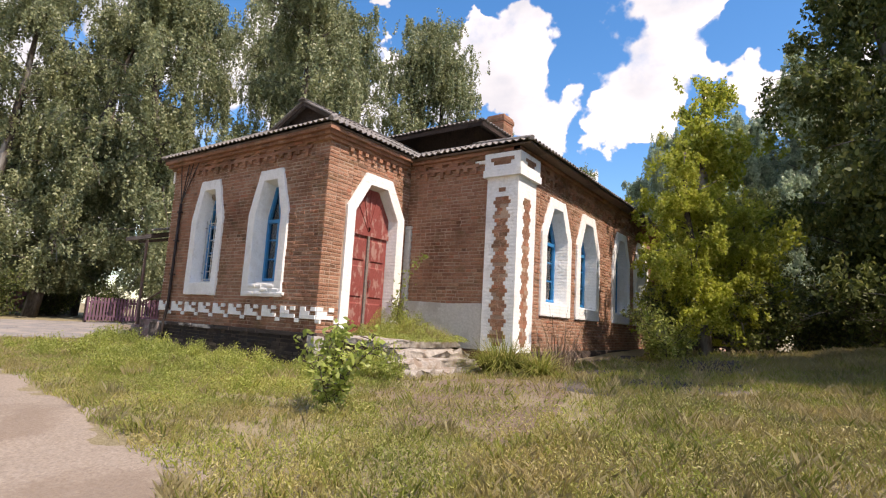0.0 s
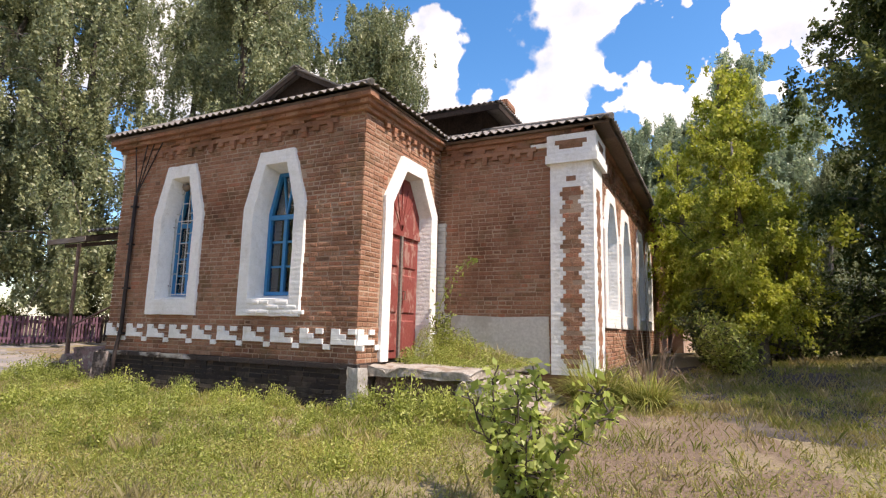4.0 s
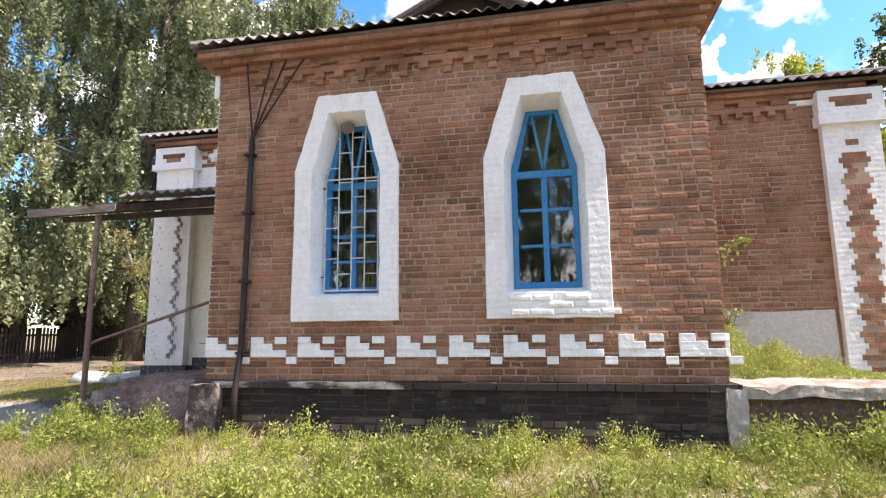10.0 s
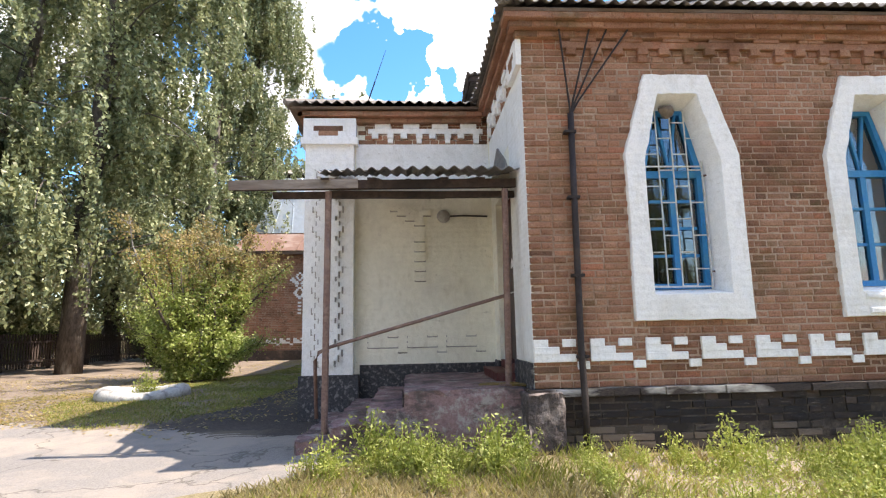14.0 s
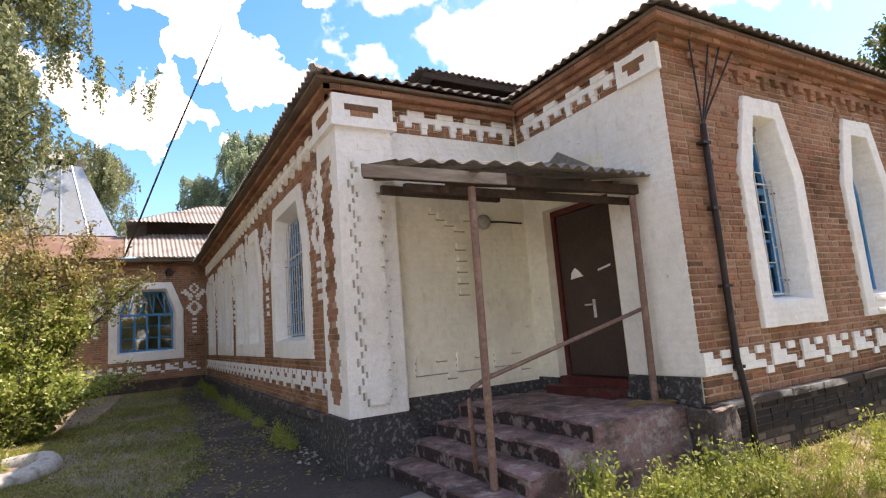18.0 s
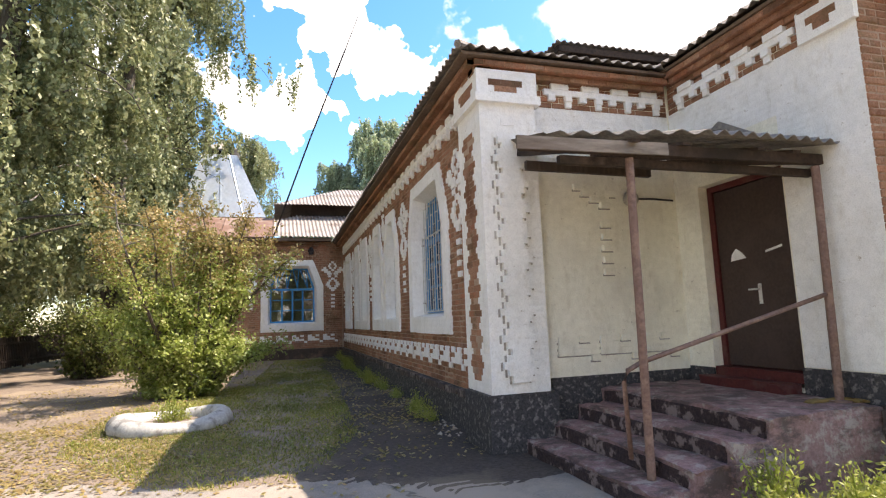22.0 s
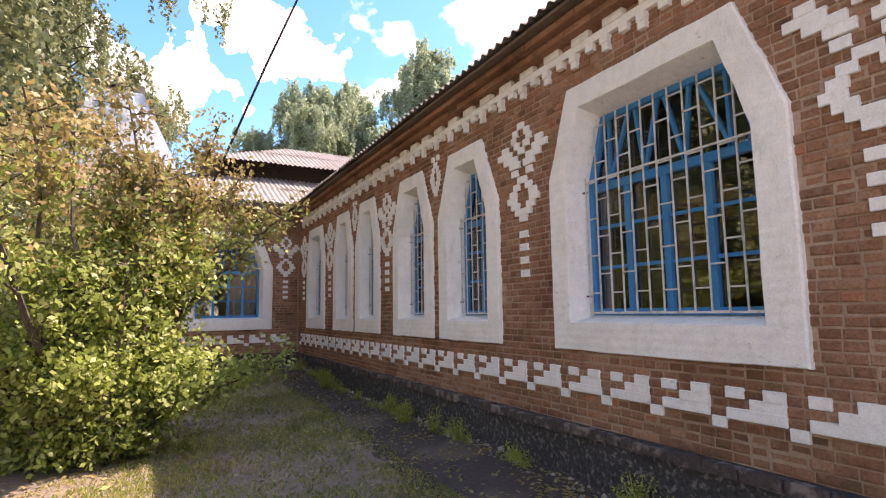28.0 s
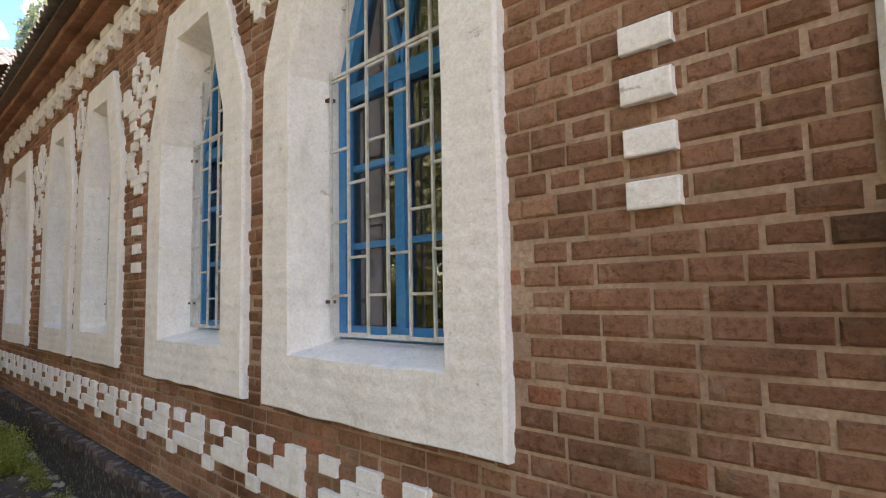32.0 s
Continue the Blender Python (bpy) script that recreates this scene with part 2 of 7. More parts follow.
PLINTH_BRICK = plinth_material("plinth_brick", [(0.0, (0.06, 0.048, 0.04)), (0.6, (0.12, 0.095, 0.078)), (1.0, (0.2, 0.155, 0.125))], 0.5, 0.66)
TAR_BRICK = plinth_material("tarred_brick", [(0.0, (0.024, 0.018, 0.017)), (0.75, (0.04, 0.03, 0.027)), (1.0, (0.1, 0.07, 0.06))], 0.47, 0.6)
MORTAR = two_scale("mortar", [(0.3, (0.34, 0.235, 0.17)), (0.7, (0.5, 0.37, 0.28))], 1.4, 60, (0.26, 0.16, 0.11), 0.7, 0.95, 0.6, 0.01, cut=(0.46, 0.6))
def whitewashed(name, stops, patch):
    """Whitewash over brickwork: the courses show through as soft ripples."""
    m, n, l, b = material(name, 0.85, 0, 0.25)
    f = noise_tex(n, l, 13, 5, 0.55)
    c = noise_tex(n, l, 1.5, 5, 0.62)
    w = noise_tex(n, l, 3.0, 2)
    k = ramp(n, l, c.outputs["Fac"], [(0.5, (0, 0, 0)), (0.68, (0.55, 0.55, 0.55))])
    q = noise_tex(n, l, 9, 9, 0.75, (1, 1, 1.8))
    chips = ramp(n, l, q.outputs["Fac"], [(0.63, (0, 0, 0)), (0.67, (0.75, 0.75, 0.75))])
    r = noise_tex(n, l, 4.2, 9, 0.74, (1.6, 1.6, 0.7))
    grime = ramp(n, l, r.outputs["Fac"], [(0.54, (1, 1, 1)), (0.74, (0.8, 0.78, 0.74))])
    fine = noise_tex(n, l, 70, 4, 0.7)
    speck = ramp(n, l, fine.outputs["Fac"], [(0.3, (0.86, 0.86, 0.85)), (0.55, (1.03, 1.03, 1.03))])
    paint = mix(n, l, 1.0, mix(n, l, 1.0, mix(n, l, k, ramp(n, l, f.outputs["Fac"], stops), patch), grime, "MULTIPLY"), speck, "MULTIPLY")
    l.new(mix(n, l, chips, paint, (0.4, 0.35, 0.3)), b.inputs["Base Color"])
    g = n.new("ShaderNodeNewGeometry")
    x = n.new("ShaderNodeSeparateXYZ")
    l.new(g.outputs["Position"], x.inputs[0])
    a = n.new("ShaderNodeMath")
    a.operation = "MULTIPLY_ADD"
    l.new(w.outputs["Fac"], a.inputs[0])
    a.inputs[1].default_value = 1.6
    t = n.new("ShaderNodeMath")
    t.operation = "MULTIPLY"
    l.new(x.outputs["Z"], t.inputs[0])
    t.inputs[1].default_value = 2 * math.pi / 0.0725
    l.new(t.outputs[0], a.inputs[2])
    si = n.new("ShaderNodeMath")
    si.operation = "SINE"
    l.new(a.outputs[0], si.inputs[0])
    po = n.new("ShaderNodeMath")
    po.operation = "MULTIPLY_ADD"
    l.new(si.outputs[0], po.inputs[0])
    po.inputs[1].default_value = 0.06
    l.new(f.outputs["Fac"], po.inputs[2])
    bump(n, l, b, po.outputs[0], 0.6, 0.022)
    return m


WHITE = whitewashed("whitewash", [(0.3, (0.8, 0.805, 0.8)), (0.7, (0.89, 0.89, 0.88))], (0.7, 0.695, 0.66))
CREAM = whitewashed("cream_whitewash", [(0.3, (0.8, 0.78, 0.67)), (0.7, (0.9, 0.88, 0.77))], (0.68, 0.65, 0.57))
PLINTH_JOINT = two_scale("plinth_mortar", [(0.3, (0.05, 0.04, 0.035)), (0.7, (0.11, 0.088, 0.075))], 2.2, 34, (0.025, 0.021, 0.02), 0.9, 0.95, 0.6, 0.01, cut=(0.48, 0.6))
LEDGE = two_scale("ledge_brick", [(0.3, (0.025, 0.021, 0.021)), (0.7, (0.07, 0.055, 0.05))], 1.1, 34, (0.55, 0.53, 0.5), 0.8, 0.9, 0.6, 0.01, (1, 1, 3), cut=(0.56, 0.66))
TAR = two_scale("tarred_plinth", [(0.3, (0.032, 0.032, 0.037)), (0.7, (0.085, 0.083, 0.09))], 18, 40, (0.3, 0.29, 0.28), 0.6, 0.75, 0.9, 0.02, spec=0.3, cut=(0.53, 0.63))
SOOT = two_scale("blackened_brick", [(0.3, (0.04, 0.032, 0.03)), (0.7, (0.11, 0.08, 0.068))], 2.2, 34, (0.3, 0.2, 0.15), 0.6, 0.85, 0.6, 0.01, cut=(0.52, 0.7))
GREY = two_scale("old_cement", [(0.3, (0.26, 0.24, 0.22)), (0.7, (0.42, 0.4, 0.37))], 2, 30, (0.6, 0.6, 0.58), 0.5, 0.95)
def step_material():
    """Mauve floor paint, worn through to grey concrete in places and blackened in others."""
    m, n, l, b = material("painted_concrete", 0.8, 0, 0.3)
    f = noise_tex(n, l, 34, 7, 0.7)
    paint = ramp(n, l, f.outputs["Fac"], [(0.3, (0.17, 0.1, 0.104)), (0.7, (0.31, 0.2, 0.2))])
    w = noise_tex(n, l, 5.5, 8, 0.72)
    bare = ramp(n, l, w.outputs["Fac"], [(0.52, (0, 0, 0)), (0.6, (0.85, 0.85, 0.85))])
    d = noise_tex(n, l, 3.1, 8, 0.75, (1, 1, 2))
    grime = ramp(n, l, d.outputs["Fac"], [(0.46, (0, 0, 0)), (0.58, (0.9, 0.9, 0.9))])
    col = mix(n, l, grime, mix(n, l, bare, paint, (0.34, 0.31, 0.29)), (0.085, 0.065, 0.062))
    l.new(col, b.inputs["Base Color"])
    bump(n, l, b, w.outputs["Fac"], 0.7, 0.025)
    return m


STEP = step_material()
# flaking riser paint, made darker than the treads to hold their shade
RISER = two_scale("flaked_dark_riser", [(0.3, (0.03, 0.021, 0.023)), (0.7, (0.075, 0.05, 0.052))], 7, 34, (0.3, 0.24, 0.23), 0.75, 0.9, 0.9, 0.03, cut=(0.53, 0.6))
FLAKED = two_scale("flaked_tar_on_brick", [(0.3, (0.05, 0.042, 0.042)), (0.7, (0.12, 0.095, 0.09))], 6, 30, (0.3, 0.25, 0.23), 0.75, 0.9, 0.8, 0.02, cut=(0.5, 0.6))
PALE_CEMENT = two_scale("pale_limed_cement", [(0.3, (0.5, 0.48, 0.45)), (0.7, (0.66, 0.64, 0.61))], 2, 24, (0.4, 0.37, 0.33), 0.6, 0.95, 0.5, 0.01)
MOSSY = two_scale("mossy_broken_concrete", [(0.3, (0.09, 0.06, 0.05)), (0.7, (0.2, 0.14, 0.115))], 2.5, 22, (0.11, 0.11, 0.055), 0.7, 0.95, 0.9, 0.03)
RUBBLE = two_scale("rubble_concrete", [(0.3, (0.28, 0.25, 0.22)), (0.7, (0.46, 0.42, 0.37))], 3, 14, (0.24, 0.17, 0.12), 0.7, 0.95, 0.9, 0.03)
SLATE = two_scale("asbestos_sheet", [(0.3, (0.17, 0.155, 0.145)), (0.7, (0.29, 0.27, 0.25))], 1.7, 20, (0.11, 0.1, 0.09), 0.7, 0.9, 0.4, 0.006)
PALE_SLATE = two_scale("pale_asbestos_sheet", [(0.3, (0.28, 0.25, 0.24)), (0.7, (0.42, 0.38, 0.37))], 1.3, 20, (0.23, 0.18, 0.17), 0.7, 0.9, 0.4, 0.006)
RUST = two_scale("rusty_tin", [(0.3, (0.17, 0.1, 0.075)), (0.7, (0.25, 0.155, 0.12))], 1.2, 14, (0.32, 0.25, 0.22), 0.6, 0.6, 0.2, 0.004)
TIN = two_scale("bright_tin", [(0.3, (0.45, 0.52, 0.6)), (0.7, (0.6, 0.66, 0.73))], 1.2, 8, (0.5, 0.53, 0.58), 0.6, 0.4, 0.1, 0.003, metal=0.5)
WOOD = two_scale("weathered_board", [(0.3, (0.045, 0.033, 0.027)), (0.7, (0.1, 0.072, 0.058))], 1.5, 26, (0.06, 0.045, 0.037), 0.7, 0.9, 0.5, 0.006, (1, 1, 0.2))
GREYWOOD = two_scale("silver_grey_board", [(0.3, (0.13, 0.11, 0.095)), (0.7, (0.27, 0.235, 0.21))], 1.5, 26, (0.12, 0.09, 0.075), 0.7, 0.9, 0.5, 0.006, (0.2, 1, 1))
SOFFIT = two_scale("brown_soffit_board", [(0.3, (0.12, 0.085, 0.065)), (0.7, (0.2, 0.145, 0.11))], 1.2, 30, (0.07, 0.05, 0.04), 0.6, 0.9)
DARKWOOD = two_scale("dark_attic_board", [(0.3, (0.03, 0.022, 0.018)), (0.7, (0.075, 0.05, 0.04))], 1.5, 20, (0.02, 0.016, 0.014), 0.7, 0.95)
POST = two_scale("rusty_brown_pipe", [(0.3, (0.14, 0.085, 0.07)), (0.7, (0.24, 0.15, 0.125))], 5, 40, (0.3, 0.2, 0.16), 0.6, 0.6, 0.3, 0.003)
BLUE = two_scale("blue_gloss_paint", [(0.3, (0.008, 0.175, 0.42)), (0.7, (0.018, 0.245, 0.54))], 5, 40, (0.05, 0.25, 0.43), 0.6, 0.45, 0.3, 0.002, spec=0.5)
RED = two_scale("flaking_red_paint", [(0.3, (0.2, 0.045, 0.038)), (0.7, (0.29, 0.08, 0.068))], 9, 45, (0.4, 0.25, 0.21), 0.7, 0.7, 0.4, 0.004, (1, 1, 0.45), cut=(0.53, 0.62))
DOORBROWN = two_scale("dark_brown_door_paint", [(0.3, (0.042, 0.027, 0.023)), (0.7, (0.07, 0.046, 0.04))], 2, 30, (0.075, 0.05, 0.045), 0.5, 0.45, 0.2, 0.002)
MAROON = two_scale("maroon_frame_paint", [(0.3, (0.075, 0.016, 0.016)), (0.7, (0.12, 0.028, 0.026))], 4, 30, (0.14, 0.075, 0.065), 0.5, 0.6, 0.3, 0.003)
GRILLE = two_scale("pale_grille_paint", [(0.3, (0.5, 0.52, 0.5)), (0.7, (0.68, 0.69, 0.66))], 8, 40, (0.3, 0.2, 0.14), 0.5, 0.6, 0.2, 0.001)
INNER_FRAME = two_scale("cream_frame_paint", [(0.3, (0.6, 0.55, 0.43)), (0.7, (0.72, 0.67, 0.55))], 4, 30, (0.5, 0.45, 0.36), 0.5, 0.6, 0.2, 0.002)
CABLE = two_scale("black_cable", [(0.3, (0.018, 0.014, 0.014)), (0.7, (0.035, 0.026, 0.026))], 4, 40, (0.06, 0.045, 0.04), 0.5, 0.6)
CLOTH = two_scale("pale_curtain", [(0.3, (0.5, 0.5, 0.46)), (0.7, (0.66, 0.65, 0.6))], 2, 8, (0.36, 0.36, 0.32), 0.6, 0.95, 0.4, 0.02, (6, 6, 0.2))
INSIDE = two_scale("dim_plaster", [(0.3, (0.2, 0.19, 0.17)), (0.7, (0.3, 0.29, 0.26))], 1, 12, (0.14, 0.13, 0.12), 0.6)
def asphalt_material():
    """Pale worn asphalt with dusty patches and a net of dark cracks."""
    m, n, l, b = material("cracked_asphalt", 0.95, 0, 0.2)
    f = noise_tex(n, l, 55, 6, 0.7)
    base = ramp(n, l, f.outputs["Fac"], [(0.3, (0.17, 0.16, 0.152)), (0.7, (0.3, 0.28, 0.265))])
    c = noise_tex(n, l, 0.8, 7, 0.65)
    dust = ramp(n, l, c.outputs["Fac"], [(0.45, (0, 0, 0)), (0.6, (0.8, 0.8, 0.8))])
    wob = noise_tex(n, l, 1.6, 4)
    g = n.new("ShaderNodeNewGeometry")
    add = n.new("ShaderNodeVectorMath")
    add.operation = "ADD"
    l.new(g.outputs["Position"], add.inputs[0])
    l.new(wob.outputs["Color"], add.inputs[1])
    v = n.new("ShaderNodeTexVoronoi")
    v.feature = "DISTANCE_TO_EDGE"
    v.inputs["Scale"].default_value = 0.6
    l.new(add.outputs[0], v.inputs["Vector"])
    crack = ramp(n, l, v.outputs["Distance"], [(0.002, (0.6, 0.6, 0.6)), (0.012, (0, 0, 0))])
    col = mix(n, l, crack, mix(n, l, dust, base, (0.36, 0.31, 0.265)), (0.07, 0.065, 0.055))
    l.new(col, b.inputs["Base Color"])
    bump(n, l, b, f.outputs["Fac"], 0.6, 0.012)
    return m


ASPHALT = asphalt_material()
MUSTARD = two_scale("mustard_cloth", [(0.3, (0.14, 0.095, 0.03)), (0.7, (0.24, 0.17, 0.065))], 6, 30, (0.2, 0.14, 0.06), 0.6)
TYRE = two_scale("whitewashed_tyre", [(0.3, (0.33, 0.33, 0.315)), (0.7, (0.52, 0.52, 0.5))], 5, 30, (0.2, 0.19, 0.18), 0.8, 0.9, 0.5, 0.01)
BARK = two_scale("bark", [(0.3, (0.05, 0.04, 0.033)), (0.7, (0.14, 0.115, 0.095))], 1.2, 18, (0.32, 0.31, 0.29), 0.8, 0.95, 0.8, 0.03, (1, 1, 0.35))
FENCE = two_scale("brown_fence_paint", [(0.3, (0.035, 0.025, 0.022)), (0.7, (0.08, 0.058, 0.05))], 1, 20, (0.12, 0.09, 0.075), 0.5, 0.9)
LILAC = two_scale("lilac_fence_paint", [(0.3, (0.13, 0.07, 0.1)), (0.7, (0.2, 0.11, 0.15))], 1, 20, (0.14, 0.08, 0.1), 0.5, 0.9)
PINK = two_scale("pink_siding", [(0.3, (0.36, 0.14, 0.19)), (0.7, (0.45, 0.2, 0.26))], 0.6, 12, (0.3, 0.12, 0.16), 0.5, 0.8)


def glass_material():
    m, n, l, b = material("window_glass", 0.03, 0.0, 0.5)
    out = n["Material Output"]
    tr = n.new("ShaderNodeBsdfTransparent")
    tr.inputs["Color"].default_value = (0.92, 0.94, 0.93, 1)
    gl = n.new("ShaderNodeBsdfGlossy")
    gl.inputs["Roughness"].default_value = 0.02
    fr = n.new("ShaderNodeFresnel")
    fr.inputs["IOR"].default_value = 2.5
    wave = noise_tex(n, l, 3.0, 2)
    bp = n.new("ShaderNodeBump")
    bp.inputs["Strength"].default_value, bp.inputs["Distance"].default_value = 0.03, 0.02
    l.new(wave.outputs["Fac"], bp.inputs["Height"])
    l.new(bp.outputs["Normal"], gl.inputs["Normal"])
    mx = n.new("ShaderNodeMixShader")
    l.new(fr.outputs[0], mx.inputs["Fac"])
    l.new(tr.outputs[0], mx.inputs[1])
    l.new(gl.outputs[0], mx.inputs[2])
    l.new(mx.outputs[0], out.inputs["Surface"])
    return m


GLASS = glass_material()


def leaf_material(name, stops, gloss=0.5, thru=0.38, patches=None):
    m, n, l, b = material(name, gloss, 0, 0.4)
    g = n.new("ShaderNodeNewGeometry")
    big = noise_tex(n, l, 0.7, 3)
    tone = ramp(n, l, big.outputs["Fac"], [(0.35, (0.72, 0.76, 0.72)), (0.65, (1.15, 1.12, 1.05))])
    own = ramp(n, l, g.outputs["Random Per Island"], stops)
    if patches:
        where = noise_tex(n, l, 0.9, 5, 0.6)
        own = mix(n, l, ramp(n, l, where.outputs["Fac"], [(0.44, (0, 0, 0)), (0.6, (0.85, 0.85, 0.85))]), own, patches)
    col = mix(n, l, 1.0, own, tone, "MULTIPLY")
    l.new(col, b.inputs["Base Color"])
    tl = n.new("ShaderNodeBsdfTranslucent")
    l.new(col, tl.inputs["Color"])
    mx = n.new("ShaderNodeMixShader")
    mx.inputs["Fac"].default_value = thru
    out = n["Material Output"]
    l.new(b.outputs[0], mx.inputs[1])
    l.new(tl.outputs[0], mx.inputs[2])
    l.new(mx.outputs[0], out.inputs["Surface"])
    return m


LEAF_BIRCH = leaf_material("birch_leaf", [(0.0, (0.17, 0.2, 0.1)), (0.6, (0.29, 0.325, 0.175)), (0.93, (0.41, 0.43, 0.26)), (1.0, (0.5, 0.49, 0.33))], 0.4, 0.32)
# paler and greyer than the near birches: distance haze is in the colour
LEAF_HAZY_GROVE = leaf_material("grove_leaf", [(0.0, (0.3, 0.38, 0.26)), (0.6, (0.43, 0.51, 0.37)), (1.0, (0.54, 0.6, 0.46))], 0.35, 0.55)
LEAF_DARK = leaf_material("dark_leaf", [(0.0, (0.065, 0.09, 0.026)), (0.7, (0.15, 0.185, 0.055)), (1.0, (0.28, 0.29, 0.1))])
LEAF_LIME = leaf_material("yellow_green_leaf", [(0.0, (0.28, 0.33, 0.04)), (0.6, (0.45, 0.49, 0.075)), (1.0, (0.6, 0.58, 0.15))], 0.5, 0.55)
STALK = leaf_material("dry_stalk", [(0.0, (0.2, 0.14, 0.11)), (1.0, (0.36, 0.27, 0.2))], 0.8, 0.1)
LEAF_BUSH = leaf_material("bush_leaf", [(0.0, (0.2, 0.26, 0.06)), (0.6, (0.34, 0.42, 0.12)), (1.0, (0.52, 0.56, 0.26))], 0.4, 0.45)
LEAF_DRY = leaf_material("browning_leaf", [(0.0, (0.22, 0.2, 0.07)), (0.4, (0.34, 0.28, 0.11)), (0.8, (0.38, 0.27, 0.14)), (1.0, (0.52, 0.45, 0.24))], 0.45, 0.45)
LEAF_SAPLING = leaf_material("sapling_leaf", [(0.0, (0.3, 0.38, 0.08)), (0.6, (0.44, 0.52, 0.14)), (1.0, (0.56, 0.6, 0.24))], 0.4, 0.5)
LEAF_WEED = leaf_material("weed_leaf", [(0.0, (0.24, 0.29, 0.055)), (0.6, (0.37, 0.42, 0.1)), (1.0, (0.5, 0.5, 0.19))])
BLADE = leaf_material("grass_blade", [(0.0, (0.22, 0.27, 0.05)), (0.45, (0.33, 0.37, 0.085)), (0.75, (0.43, 0.42, 0.14)), (1.0, (0.5, 0.45, 0.2))], patches=(0.44, 0.36, 0.16))
BLADE_DRY = leaf_material("dry_grass_blade", [(0.0, (0.32, 0.27, 0.14)), (0.6, (0.46, 0.39, 0.22)), (1.0, (0.55, 0.48, 0.3))])
STRAW = leaf_material("long_grass_blade", [(0.0, (0.2, 0.24, 0.05)), (0.6, (0.32, 0.34, 0.08)), (1.0, (0.46, 0.4, 0.16))])


def ground_material():
    m, n, l, b = material("ground_soil", 0.97, 0, 0.1)
    f = noise_tex(n, l, 30, 7, 0.65)
    soil = ramp(n, l, f.outputs["Fac"], [(0.3, (0.21, 0.17, 0.105)), (0.7, (0.36, 0.3, 0.2))])
    green = ramp(n, l, f.outputs["Fac"], [(0.3, (0.2, 0.168, 0.095)), (0.7, (0.32, 0.272, 0.172))])
    c = noise_tex(n, l, 0.55, 6, 0.65)
    k = ramp(n, l, c.outputs["Fac"], [(0.5, (0, 0, 0)), (0.66, (1, 1, 1))])
    l.new(mix(n, l, k, green, soil), b.inputs["Base Color"])
    bump(n, l, b, f.outputs["Fac"], 0.8, 0.03)
    return m


SOIL = ground_material()
LITTER = two_scale("leaf_littered_soil", [(0.3, (0.16, 0.125, 0.1)), (0.7, (0.27, 0.22, 0.18))], 0.9, 30, (0.33, 0.27, 0.2), 0.6, 0.97, 0.8, 0.02)
# dark soil, with the shade of wall and trees put into the colour
DARK_SHADE_SOIL = two_scale("dark_damp_soil", [(0.3, (0.042, 0.036, 0.034)), (0.7, (0.1, 0.084, 0.077))], 0.8, 26, (0.16, 0.13, 0.1), 0.8, 0.9, 0.7, 0.02)
BROWN_SOIL = two_scale("reddish_brown_soil", [(0.3, (0.13, 0.092, 0.066)), (0.7, (0.25, 0.185, 0.135))], 1.4, 38, (0.3, 0.25, 0.16), 0.6, 0.97, 0.8, 0.02)
DIRT = two_scale("trodden_dirt", [(0.3, (0.23, 0.185, 0.145)), (0.7, (0.37, 0.31, 0.25))], 0.8, 34, (0.2, 0.15, 0.11), 0.6, 0.97, 0.7, 0.02)

# ---- mesh helpers ----
class Shape:
    """Collects faces and turns them into one mesh."""

    def __init__(self):
        self.v, self.f = [], []

    def add(self, verts, faces):
        k = len(self.v)
        self.v += [tuple(p) for p in verts]
        self.f += [tuple(i + k for i in q) for q in faces]
        return self

    def box(self, x0, x1, y0, y1, z0, z1):
        return self.add([(x0, y0, z0), (x1, y0, z0), (x1, y1, z0), (x0, y1, z0), (x0, y0, z1), (x1, y0, z1), (x1, y1, z1), (x0, y1, z1)],
                        [(3, 2, 1, 0), (4, 5, 6, 7), (0, 1, 5, 4), (1, 2, 6, 5), (2, 3, 7, 6), (3, 0, 4, 7)])

    def beam(self, a, b, w, h, up=(0, 0, 1)):
        a, b = Vector(a), Vector(b)
        d = (b - a).normalized()
        s = d.cross(Vector(up)).normalized()
        t = s.cross(d)
        s, t = s * w / 2, t * h / 2
        return self.add([a - s - t, a + s - t, a + s + t, a - s + t, b - s - t, b + s - t, b + s + t, b - s + t],
                        [(0, 1, 2, 3), (7, 6, 5, 4), (0, 4, 5, 1), (1, 5, 6, 2), (2, 6, 7, 3), (3, 7, 4, 0)])

    def tube(self, pts, radii, sides=8):
        rings = []
        pts = [Vector(p) for p in pts]
        for i, p in enumerate(pts):
            d = (pts[min(i + 1, len(pts) - 1)] - pts[max(i - 1, 0)]).normalized()
            s = d.cross(Vector((0.31, 0.2, 0.93)) if abs(d.z) < 0.9 else Vector((1, 0, 0))).normalized()
            t = s.cross(d)
            r = radii[i] if isinstance(radii, (list, tuple)) else radii
            rings.append([p + (s * math.cos(a) + t * math.sin(a)) * r for a in [2 * math.pi * j / sides for j in range(sides)]])
        n = len(rings)
        faces = [(i * sides + j, i * sides + (j + 1) % sides, (i + 1) * sides + (j + 1) % sides, (i + 1) * sides + j) for i in range(n - 1) for j in range(sides)]
        faces += [tuple(range(sides))[::-1], tuple((n - 1) * sides + j for j in range(sides))]
        return self.add([p for r in rings for p in r], faces)

    def mesh(self, name, mat, smooth=False):
        me = bpy.data.meshes.new(name)
        me.from_pydata(self.v, [], self.f)
        me.materials.append(mat)
        if smooth:
            me.polygons.foreach_set("use_smooth", [True] * len(me.polygons))
        me.update()
        return me


